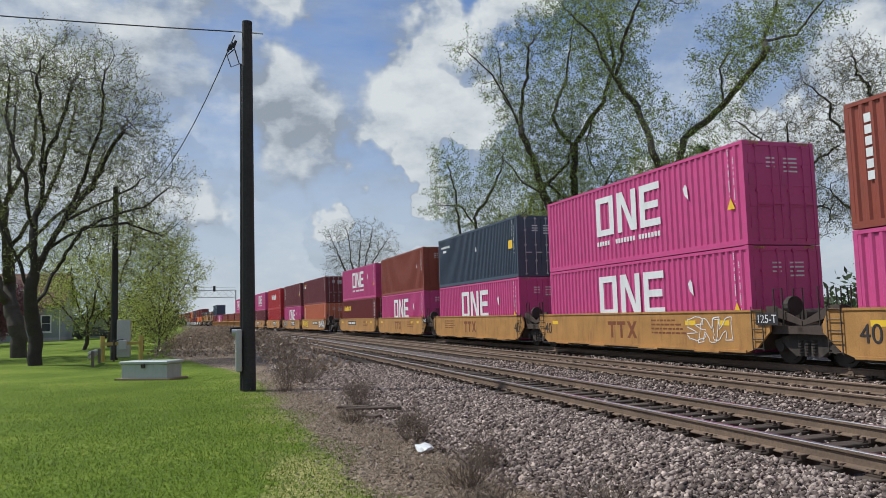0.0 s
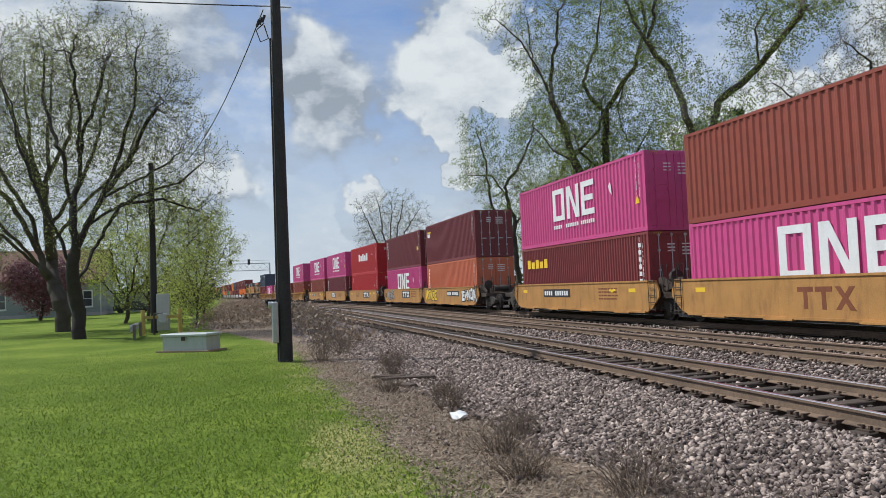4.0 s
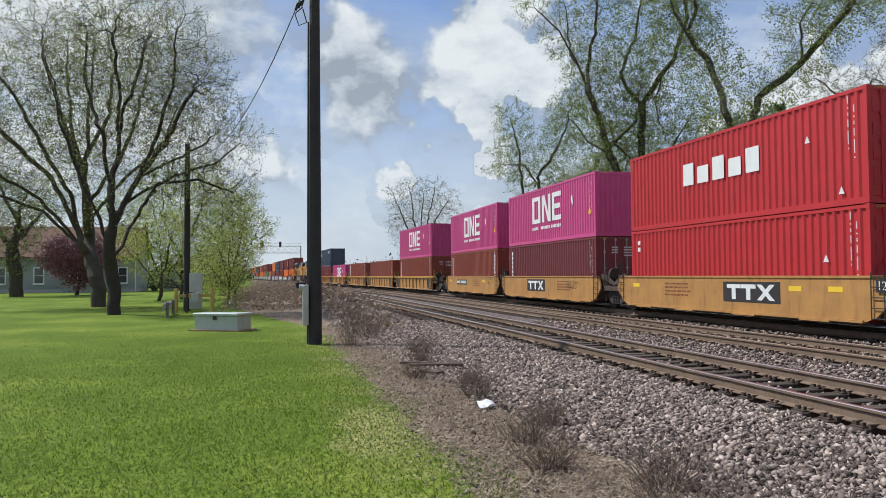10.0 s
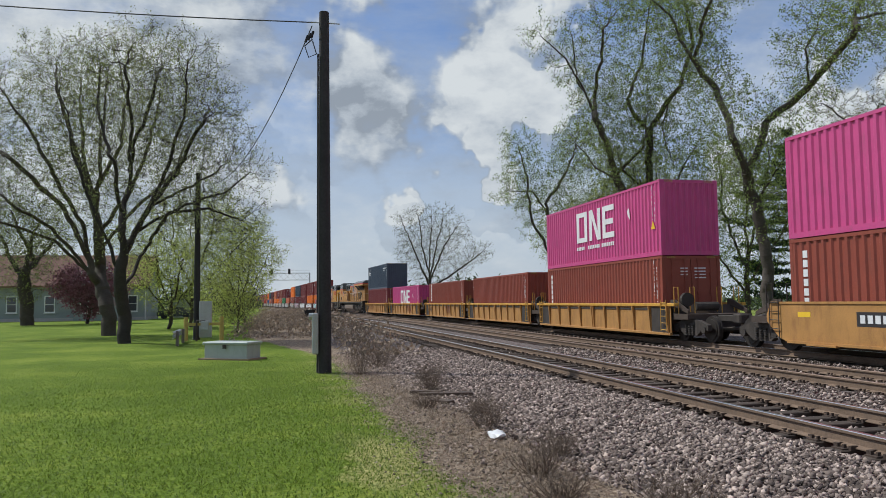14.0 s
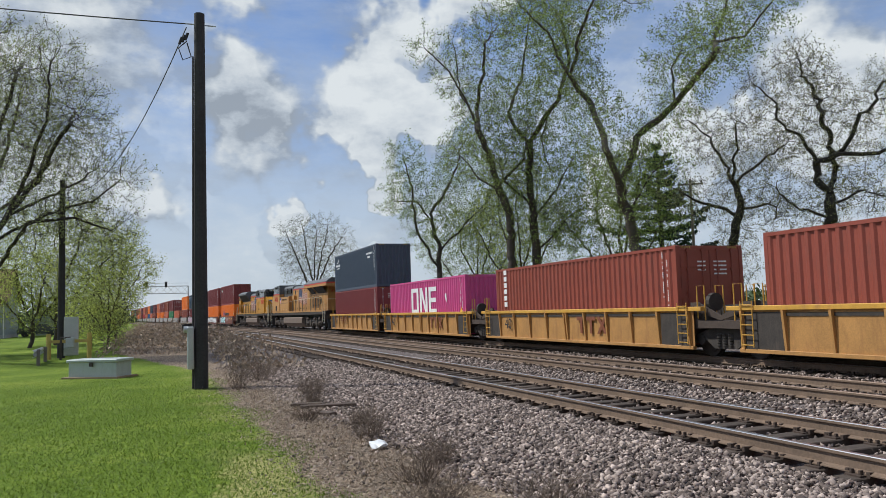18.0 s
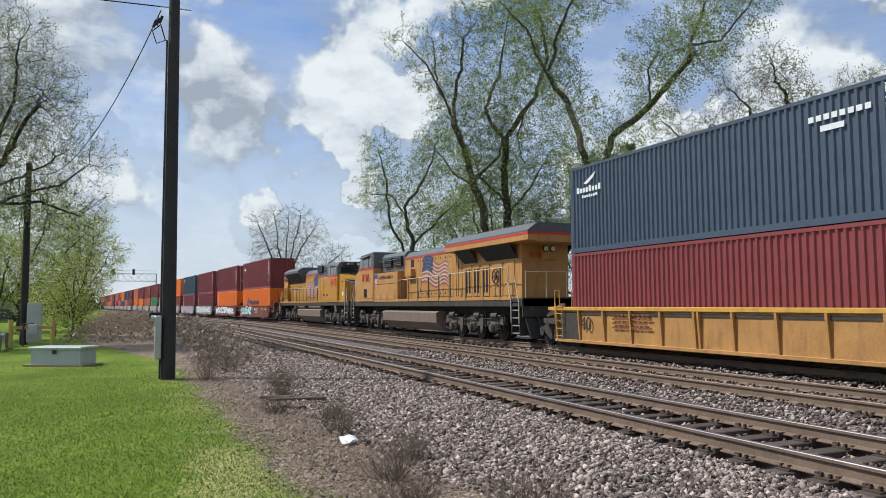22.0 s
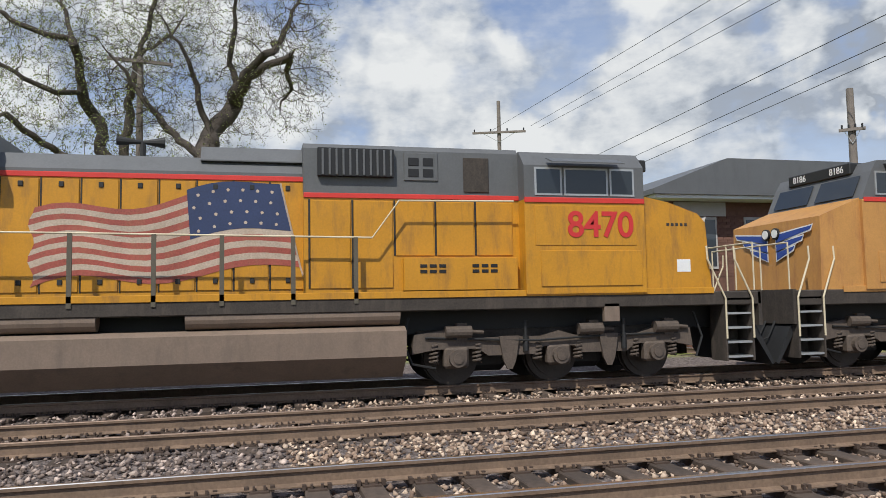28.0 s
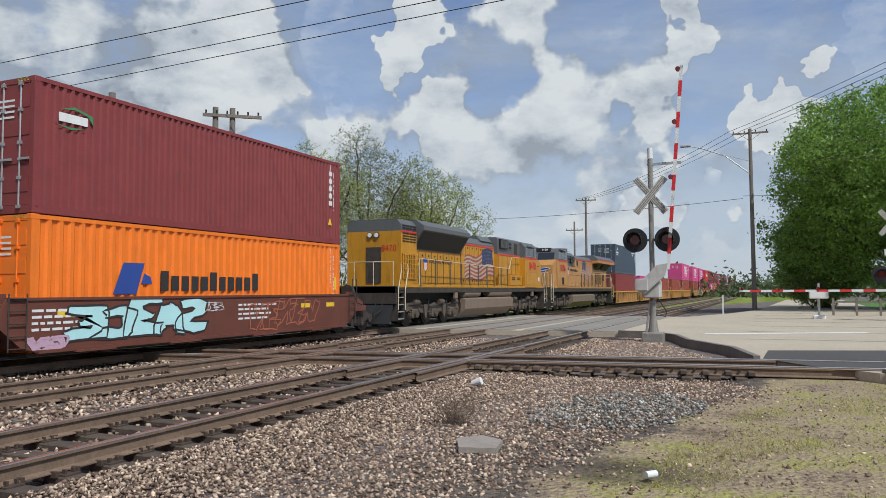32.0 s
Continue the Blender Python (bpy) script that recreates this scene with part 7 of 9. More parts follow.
    tree("gnarled oak with pale yellow catkins", (-37.1, 33.7), 48, [
        [(0.0, 3.6), (0.4, 7.0), (0.3, 9.2), (0.9, 12.3)], [(0.4, 7.0), (-1.6, 7.9), (-3.4, 9.2)], [(0.4, 8.8), (1.9, 10.2), (3.3, 10.9)], [(0.3, 9.2), (-0.9, 11.7), (-2.0, 13.1)], [(0.4, 7.6), (2.1, 7.5), (2.6, 6.6)]], 0.30, 35, M_PALE, 3, 0.055, length=2.3, up=0.1, bark=M_BARKD, goals=3024, gnarl=0.7, bare=0.15)
    tree("gnarled spreading oak with pale yellow catkins", (-32.0, 36.0), 41, [
        [(0.0, 3.1), (0.2, 7.0), (0.6, 9.2), (0.5, 12.2), (-0.2, 14.3), (-0.9, 15.0)], [(0.4, 9.0), (-1.1, 10.7), (-2.1, 12.5), (-3.1, 14.7)], [(0.6, 9.4), (2.9, 9.7), (4.6, 10.1), (6.5, 12.1)],
        [(0.6, 9.6), (2.2, 11.8), (3.6, 14.1), (5.2, 13.3)], [(0.1, 6.2), (-1.3, 7.0), (-2.6, 8.5)], [(0.4, 7.4), (1.8, 7.5), (2.9, 7.1)]], 0.34, 36, M_PALE, 3, 0.055, length=2.4, up=0.08, bark=M_BARKD, goals=4320, gnarl=0.7, bare=0.15)
    tree("bare-topped tree far down the line", (-103.5, 21.0), 80, [
        [(0, 3.0), (0.1, 7.0), (0.3, 14.0)], [(0, 4.0), (-2.2, 9.0), (-3.8, 13.0)], [(0, 4.5), (2.2, 9.5), (4.2, 12.5)], [(0, 5.0), (-1.0, 10.0), (-1.6, 14.5)], [(0, 5.0), (1.2, 10.0), (2.2, 14.2)], [(0, 3.5), (5.5, 7.0), (8.0, 9.0)]], 0.35, 37, M_BUD, 1, 0.06, length=2.6, up=0.35, budded=0.3, goals=4000, fill=((1.0, 0, 8.6, 6.2, 4.0, 5.2),))
    tree("wide tree with pale bark and fine budding twigs", (-4.9, 34.2), 8, [
        [(0.0, 6.0), (0.0, 6.8), (0.3, 9.7), (0.6, 12.3), (1.0, 13.8), (1.7, 16.5)], [(0.0, 7.1), (-0.7, 8.6), (-1.4, 10.5), (-2.0, 12.8), (-2.5, 16.5)], [(-0.7, 7.0), (-2.6, 8.3), (-4.3, 9.6), (-6.1, 9.8), (-7.3, 8.9)],
        [(-2.0, 12.8), (-3.7, 13.5), (-5.5, 14.2), (-7.2, 13.7)], [(-1.4, 10.5), (-2.5, 10.8), (-4.7, 11.7), (-7.0, 12.2)], [(0.6, 12.3), (1.8, 13.7), (2.6, 14.8)]], 0.42, 38, M_BUD, 3, 0.055, length=2.7, up=0.05, budded=0.5, goals=4680, gnarl=0.4)
    tree("large grey-barked tree with bare crooked limbs", (-1.1, 30.3), 3, [
        [(-0.5, 4.0), (-0.2, 7.2), (0.1, 8.6), (0.8, 10.0), (1.9, 11.2), (2.8, 12.2), (3.3, 14.2)], [(0.8, 10.0), (0.6, 11.4), (1.3, 14.2)], [(0.1, 8.6), (-0.6, 10.4), (-1.6, 12.6)], [(1.9, 11.2), (2.7, 10.9), (2.9, 10.0)],
        [(-0.2, 7.2), (-1.8, 9.0), (-3.6, 11.5)]], 0.5, 39, M_BUD, 1, 0.05, length=2.6, up=0.05, budded=0.3, goals=3240, gnarl=0.45)
    for k, (x, y, h, lf, sd) in enumerate(((53.0, 29.4, 13.5, M_BUD, 41), (55.3, 25.0, 11.5, M_LEAFY, 42), (48.0, 31.0, 11.8, M_LEAFY, 43), (60.0, 29.0, 9.5, M_LEAFY, 44))):
        tree("round-crowned tree just coming into leaf", (x, y), -62, [
            [(0, -0.2), (0.0, h * 0.3), (0.2, h * 0.92)], [(0, h * 0.2), (-h * 0.12, h * 0.55), (-h * 0.2, h * 0.85)], [(0, h * 0.2), (h * 0.12, h * 0.55), (h * 0.22, h * 0.8)],
            [(0, h * 0.18), (-h * 0.2, h * 0.4), (-h * 0.34, h * 0.6)], [(0, h * 0.18), (h * 0.2, h * 0.4), (h * 0.34, h * 0.6)], [(0, h * 0.3), (-h * 0.05, h * 0.65), (-h * 0.06, h * 0.98)]], 0.25, sd, lf, 3, 0.075, length=h * 0.2, up=0.4, budded=0.5 if lf is M_BUD else 0.9, goals=3240, bare=0.15, depth=1.8, fill=((0, 0, h * 0.66, h * 0.33, h * 0.3, h * 0.33),))
    tree("small green tree beside the railway building", (31.5, 28.6), -45, [
        [(0, -0.2), (0.1, 2.6), (0.0, 6.2)], [(0, 1.4), (-1.2, 3.2), (-1.9, 4.8)], [(0, 1.4), (1.2, 3.4), (1.9, 5.0)], [(0, 2.0), (-0.6, 4.4), (-0.8, 6.6)], [(0, 2.0), (0.6, 4.6), (0.9, 6.8)]], 0.12, 46, M_LEAF, 8, 0.10, length=1.9, spread=0.3, budded=0.7)
    # the dense green tree by the crossing
    for k, (x, y, h, w, sd) in enumerate(((61.5, -7.9, 16.5, 7.6, 51), (66, -14.5, 16.0, 7.0, 52), (70, -4.0, 9.0, 3.6, 53))):
        tree("broad tree in full green leaf beside the road", (x, y), -92, [
            [(0, -0.2), (0.2, h * 0.3), (0.1, h * 0.9)]] + [[(0, h * (0.14 + 0.05 * j)), (sx * w * 0.5, h * (0.25 + 0.13 * j)), (sx * w * (0.95 - 0.13 * j), h * (0.32 + 0.17 * j))] for j in range(4) for sx in (-1, 1)], 0.4, sd, M_DEEP, 9, 0.13, length=h * 0.17, spread=0.3, depth=2.6, budded=0.9, goals=5040, bare=0.15, fill=((0, 0, h * 0.6, w, w, h * 0.38),))
    for k, (x, y, h, w, sd) in enumerate(((67, -2.9, 3.4, 2.0, 61), (76, -3.6, 3.0, 2.2, 62))):
        tree("low green bush beside the road", (x, y), -92, [[(0, -0.2), (0, h * 0.8)]] + [[(0, 0.2), (sx * w * 0.5, h * 0.4 + 0.2 * j), (sx * w * 0.8, h * (0.5 + 0.2 * j))] for j in range(2) for sx in (-1, 1)], 0.06, sd, M_LEAF, 8, 0.085, length=1.0, spread=0.15, goals=1500, step=0.25, name="bush", category="bush")


def conifer(at, h, w, seed, label, low=0.12, tiers=(0.040, 0.07)):
    """A pine: a straight trunk and tiers of long level boughs with gaps between, needles as fine blades along them."""
    r = random.Random(seed)
    g = Growth(seed)
    g.lay([Vector((0, 0, -0.3)), Vector((0.1, 0, h * 0.5)), Vector((0, 0, h))], 0.5, 0.1)
    trunk = list(g.p)
    pts = []
    z = h * low
    while z < h * 0.98:
        reach = w * min(1.0, 1.25 * (1 - z / h) ** 0.75) * r.uniform(0.65, 1.15)
        for k in range(5):
            t = k * 1.2566 + r.uniform(0, 1.2)
            e = reach * r.uniform(0.55, 1.1)
            j = min(range(len(trunk)), key=lambda q: abs(trunk[q][2] - z))
            a, b = Vector(trunk[j]), Vector((math.cos(t) * e, math.sin(t) * e, z + e * 0.10 + r.uniform(-0.1, 0.25)))
            mid = a.lerp(b, 0.55) + Vector((0, 0, -e * 0.07))
            g.lay([a, mid, b], 0.5, 0.15, joint=j)
            for i in range(int(24 + e * 62)):
                u = r.uniform(0.3, 1.0)
                q = a.lerp(mid, u / 0.55) if u < 0.55 else mid.lerp(b, (u - 0.55) / 0.45)
                s = (1.05 - u) * e * 0.30 + 0.12
                pts.append((q.x + r.uniform(-s, s), q.y + r.uniform(-s, s), q.z + r.uniform(-0.10, 0.14)))
        z += h * r.uniform(*tiers)
    t = thing("fir_tree", label, "tree", at=(at[0], at[1], GROUND))
    v, f, _ = g.finish(0.26, 0.02)
    part("trunk", fast_mesh("trunk", v, f), M_BARKD, t)
    part("needles", leaves_mesh("needles", pts, 0.15, np.random.default_rng(seed)), M_NEEDLE, t)


def woods(name, x0, x1, y0, y1, h, n, seed, label, material=None, size=0.35):
    """A far belt of scrub and trees: many small leaf clumps with an uneven top."""
    rng = np.random.default_rng(seed)
    x, y = rng.uniform(x0, x1, n), rng.uniform(y0, y1, n)
    top = h * (0.55 + 0.28 * np.sin(x * 0.11 + seed) + 0.2 * np.sin(x * 0.43 + y * 0.2 + 2) + 0.12 * np.sin(x * 1.3 + 1))
    z = GROUND + np.maximum(top, 0.5) * rng.beta(1.2, 2.0, n)
    me = leaves_mesh(name, np.stack([x, y, z], 1), size, rng)
    tagged(part(name, me, material or M_WOODS), label, "foliage", kind="stuff")


make_trees()
conifer((-49.0, 37.5), 14.5, 5.6, 71, "tall dark fir tree behind the line")
conifer((-40.2, 69.5), 17.0, 5.0, 72, "dark fir tree in the distance", 0.1, (0.018, 0.03))
conifer((-26.0, 60.0), 12.5, 4.4, 73, "dark fir tree in the distance", 0.1, (0.02, 0.035))
woods("far_woods", -420, -110, 26, 60, 8.0, 16000, 1, "distant belt of scrub and trees", size=0.5)
woods("far_woods", -110, 20, 60, 90, 5.5, 16000, 2, "distant belt of scrub and trees", size=0.45)
woods("far_woods", 20, 330, 55, 90, 8.0, 16000, 3, "distant belt of scrub and trees", size=0.55)
woods("far_woods", 160, 420, -60, 30, 9.0, 15000, 4, "distant belt of scrub and trees", size=0.7)
woods("far_woods", -420, -115, -70, -6, 9.0, 16000, 5, "distant belt of scrub and trees", size=0.6)
woods("track_scrub", -150, -24, 2.2, 4.6, 1.5, 9000, 6, "dry brown scrub along the track", M_DRY, 0.10)
woods("track_scrub", -150, -38, -2.4, 2.4, 1.3, 12000, 8, "dry brown scrub beside the lawn", M_DRY, 0.09)

# ---------------------------------------------------------------- poles and cables


def cable(pts, sag=0.0, r=0.012, label="thin dark overhead cable"):
    bm = nb()
    a, b = Vector(pts[0]), Vector(pts[1])
    n = 14
    q = [a.lerp(b, i / n) - Vector((0, 0, sag * 4 * (i / n) * (1 - i / n))) for i in range(n + 1)]
    pipe(bm, q, r, 5)
    tagged(part("overhead_cable", bm, M_WIRE), label, "cable", "overhead cables")


def pole(x, y, h, r, label, material, arms=(), lean=(0, 0), ins=True):
    p = thing("utility_pole", label, "pole", at=(x, y, GROUND))
    part("post", rod(nb(), (0, 0, -0.3), (lean[0], lean[1], h), r, 14, r * 0.72), material, p)
    for z, half, ang in arms:
        ca, sa = math.cos(radians(ang)), math.sin(radians(ang))
        m = Matrix.Translation((lean[0] * z / h, lean[1] * z / h, z)) @ Matrix.Rotation(radians(ang), 4, "Z")
        a = part("crossarm", box(nb(), -half, half, -r - 0.06, -r + 0.06, -0.06, 0.06), material, p, at=m)
        for k in range(4):
            u = -half + 0.12 + k * (2 * half - 0.24) / 3
            part("insulator", rod(nb(), (u, -r, 0.06), (u, -r, 0.22), 0.04, 8), M_BLACK, a)
        for s in (-1, 1):
            part("brace", rod(nb(), (s * half * 0.6, -r, -0.04), (0, -r, -0.6), 0.015, 6), M_GALV, a)
    return p


def make_poles():
    p = pole(-19.45, 1.11, 9.33, 0.175, "dark weathered wooden utility pole at the lawn's edge", M_POLE)
    part("conduit", rod(nb(), (0.08, -0.19, 0), (0.05, -0.16, 8.2), 0.022, 8), M_POLE, p)
    for z, s in ((1.25, 0.15), (0.75, 0.14)):
        part("meter_box", box(nb(), -0.02, 0.2, -0.32, -0.165, z - s * 2, z + s * 1.6, 0.02), M_GALV, p, "pale grey meter box")
    part("meter", rod(nb(), (0.1, -0.30, 1.42), (0.1, -0.40, 1.42), 0.08, 14), M_GALV, p)
    part("through_bolt", rod(nb(), (0, -0.34, 9.05), (0, 0.4, 9.05), 0.018, 6), M_GALV, p)
    for k in range(3):
        part("insulator", rod(nb(), (0.02, -0.28 - k * 0.07, 8.8 - k * 0.06), (0.02, -0.34 - k * 0.07, 8.62 - k * 0.06), 0.035, 8), M_BLACK, p)
    part("cable_loop", pipe(nb(), [(0, -0.3, 8.6), (0.02, -0.5, 8.4), (0.03, -0.4, 8.1), (0.03, -0.2, 8.2), (0.02, -0.3, 8.55)], 0.015), M_WIRE, p)
    p2 = pole(-39.74, -3.95, 8.4, 0.17, "weathered wooden utility pole beside a leafing tree", M_POLE)
    part("service_box", box(nb(), 0.1, 0.45, 0.15, 0.75, 0.1, 1.9, 0.02), M_GALV, p2, "grey service cabinet")
    cable(((-19.45, 0.8, 8.75), (-39.74, -3.95, 7.9)), 1.6, 0.014)
    cable(((-19.45, 1.0, 8.85), (-21.5, -24.0, 10.2)), 0.35, 0.016)
    pole(-14.0, 22.3, 10.25, 0.24, "thick dark brown pole stub behind the train", surf("red_brown_pole_wood", (0.055, 0.036, 0.032), 0.9, var=0.35, scale=1.2, fine=18, bump=0.5))
    pole(-3.9, 32.3, 12.0, 0.17, "grey wooden pole with a single crossarm", M_POLE2, ((11.75, 1.25, 10),))
    q = pole(-30.1, 52.3, 12.6, 0.15, "grey wooden pole with transformer cans", M_POLE2, ((12.2, 0.9, 30),))
    for s in (-1, 1):
        part("transformer", rod(nb(), (s * 0.5, -0.3, 8.3), (s * 0.5, -0.3, 9.3), 0.27, 14), M_GALV, q)
    pole(-44.0, 36.5, 10.6, 0.13, "thin wooden pole among the trees", M_POLE2, ((10.2, 0.9, 50),))
    pole(14.9, 43.1, 14.0, 0.15, "thin wooden pole with a crossarm", M_POLE2, ((12.05, 1.6, -20),))
    pole(25.2, 26.8, 10.6, 0.2, "grey wooden pole behind the train", M_POLE2, ((8.8, 0.5, -40),))
    d = thing("double_pole", "weathered pair of wooden poles joined by two crossarms", "pole", at=(28.5, 23.3, GROUND))
    for o in (-0.38, 0.38):
        part("post", rod(nb(), (o * 0.64, -o * 0.77, -0.3), (o * 0.64, -o * 0.77, 10.3), 0.17, 12, 0.13), M_POLE2, d)
    for z, a, b in ((9.9, -0.95, 1.7), (7.55, -1.7, 1.0)):
        arm = part("crossarm", box(nb(), a, b, -0.2, -0.08, -0.07, 0.07), M_POLE2, d, at=Matrix.Translation((0, 0, z)) @ Matrix.Rotation(radians(-50), 4, "Z"))
        for k in range(6):
            u = a + 0.15 + k * (b - a - 0.3) / 5
            part("insulator", rod(nb(), (u, -0.14, 0.07), (u, -0.14, 0.24), 0.04, 8), M_BLACK, arm)
    lp = pole(62.0, 1.2, 13.9, 0.17, "tall weathered pole with a street lamp arm and cables", M_POLE2, ((13.6, 1.3, 92),))
    part("lamp_arm", pipe(nb(), [(0, 0, 10.4), (-0.3, 1.8, 11.9), (-0.2, 3.4, 12.6), (-0.2, 4.5, 12.9)], 0.04), M_GALV, lp)
    part("lamp_stay", pipe(nb(), [(0, 0, 11.4), (-0.2, 3.0, 12.4)], 0.02), M_GALV, lp)
    part("luminaire", box(nb(), -0.35, 0.0, 4.3, 5.1, 12.82, 13.0, 0.05), M_GALV, lp, "pale street lamp head")
    pole(88.5, 19.8, 12.6, 0.16, "wooden pole down the line", M_POLE2, ((12.3, 1.2, 100),))
    pole(96.0, 23.0, 10.5, 0.14, "wooden pole down the line", M_POLE2, ((9.4, 1.1, 100),))
    for k in range(3):
        far, near = Vector(((24.55, 46.95), (27.5, 47.33), (29.18, 47.37))[k]), Vector(((23.54, 15.39), (25.45, 11.14), (26.47, 8.86))[k])
        end, far = near + (near - far) * 0.7, far + (far - near) * 0.8
        cable(((far.x, far.y, 12.2), (end.x, end.y, 12.2)), 0.02, 0.018)
        far, near = Vector(((14.58, 41.9), (16.47, 40.4), (17.18, 40.86))[k]), Vector(((16.17, 21.42), (17.55, 20.82), (18.65, 20.33))[k])
        end, far = near + (near - far) * 1.2, far + (far - near).normalized() * 1.25
        cable(((far.x, far.y, 12.0), (end.x, end.y, 12.0)), 0.02, 0.011)
        cable(((62.0, 2.7 - 0.9 * k, 13.6), (20.0, -16.5 - 0.6 * k, 13.2)), 0.5, 0.016)
        cable(((62.0, 2.7 - 0.9 * k, 13.6), (88.5, 20.6 - 0.8 * k, 12.3)), 0.6, 0.016)
    cable(((62.0, 1.8, 8.6), (60.0, -24, 9.4)), 0.6, 0.018)
    cable(((62.0, 1.8, 8.4), (70.0, 40, 9.0)), 0.6, 0.018)


make_poles()

# ---------------------------------------------------------------- lawn furniture
M_BOXPAINT = surf("pale_grey_green_enclosure", (0.42, 0.46, 0.43), 0.55, var=0.1, dirt=(0.25, 0.25, 0.2), dirt_amount=0.5)
M_YPOST = surf("faded_yellow_post", (0.52, 0.38, 0.10), 0.7, var=0.2, dirt=(0.3, 0.24, 0.12), dirt_amount=0.6)


def make_lawn_things():
    m = Matrix.Translation((-25.3, -1.45, GROUND)) @ Matrix.Rotation(radians(57.6), 4, "Z")
    b = thing("utility_box", "low pale grey utility box with a lid on the lawn", "utility box", at=m)
    part("body", box(nb(), -0.80, 0.80, -0.38, 0.38, -0.02, 0.46, 0.015), M_BOXPAINT, b)
    part("lid", box(nb(), -0.85, 0.85, -0.43, 0.43, 0.46, 0.55, 0.02), M_BOXPAINT, b, "overhanging lid")
    part("latch", box(nb(), -0.06, 0.06, -0.45, -0.42, 0.34, 0.46), M_UNDER, b)
    part("base", box(nb(), -0.95, 0.95, -0.5, 0.5, -0.03, 0.03), surf("sandy_soil", (0.32, 0.23, 0.14), 0.95, var=0.3), b)
    f = thing("post_barrier", "two faded yellow posts with a timber rail", "barrier", at=(-38.4, -3.5, GROUND))
    for y in (-0.82, 0.84):
        part("post", rod(nb(), (0, y, -0.2), (0, y, 1.15), 0.10, 12), M_YPOST, f)
    part("rail", box(nb(), 0.08, 0.16, -0.8, 0.85, 0.72, 0.86), M_YPOST, f)
    part("pipe_stand", pipe(nb(), [(0.3, -0.3, -0.1), (0.3, -0.3, 0.95), (0.3, 0.1, 0.95)], 0.05), M_UNDER, f)
    part("valve_box", box(nb(), 0.2, 0.42, -0.1, 0.25, 0.5, 0.95, 0.02), M_GALV, f)
    g = thing("guard_rail", "short length of grey corrugated guard rail on the lawn", "guard rail", at=Matrix.Translation((-35.6, -4.35, GROUND)) @ Matrix.Rotation(radians(2), 4, "Z"))
    part("beam", prism(nb(), [(-0.05, 0.30), (0.03, 0.36), (-0.03, 0.45), (0.03, 0.54), (-0.05, 0.60), (-0.08, 0.60), (0.0, 0.54), (-0.06, 0.45), (0.0, 0.36), (-0.08, 0.30)], "x", -2.0, 2.0), M_GALV, g)
    for x in (-1.5, 1.5):
        part("post", box(nb(), x - 0.07, x + 0.07, 0.04, 0.16, -0.2, 0.62), M_POLE2, g)
    k = thing("relay_box", "small black trackside box", "trackside box", at=(-75.0, 3.2, GROUND))
    part("case", box(nb(), -0.4, 0.4, -0.5, 0.5, 0.0, 1.0, 0.03), M_BLACK, k)
    part("lid", box(nb(), -0.44, 0.44, -0.54, 0.54, 1.0, 1.08, 0.02), M_BLACK, k)


make_lawn_things()

# ---------------------------------------------------------------- house beyond the lawn
M_SIDING = surf("grey_green_siding", (0.29, 0.32, 0.30), 0.75, var=0.1, scale=0.6)
M_SHINGLE = surf("brown_shingles", (0.20, 0.105, 0.075), 0.9, var=0.25, scale=0.8, fine=5, bump=0.4)
M_TRIM = surf("white_trim", (0.75, 0.75, 0.72), 0.6, var=0.06)
M_PANE = surf("window_glass", (0.05, 0.06, 0.07), 0.08, var=0.1, bump=0, coat=0.4)


def house_window(h, x, y, z0, z1, w):
    f = part("window", box(nb(), x, x + 0.06, y - w / 2 - 0.12, y + w / 2 + 0.12, z0 - 0.12, z1 + 0.12), M_TRIM, h)
    for a, b in ((z0, (z0 + z1) / 2 - 0.03), ((z0 + z1) / 2 + 0.03, z1)):
        part("pane", box(nb(), x + 0.05, x + 0.08, y - w / 2, y + w / 2, a, b), M_PANE, f)
    part("sill", box(nb(), x, x + 0.16, y - w / 2 - 0.18, y + w / 2 + 0.18, z0 - 0.2, z0 - 0.12), M_TRIM, f)


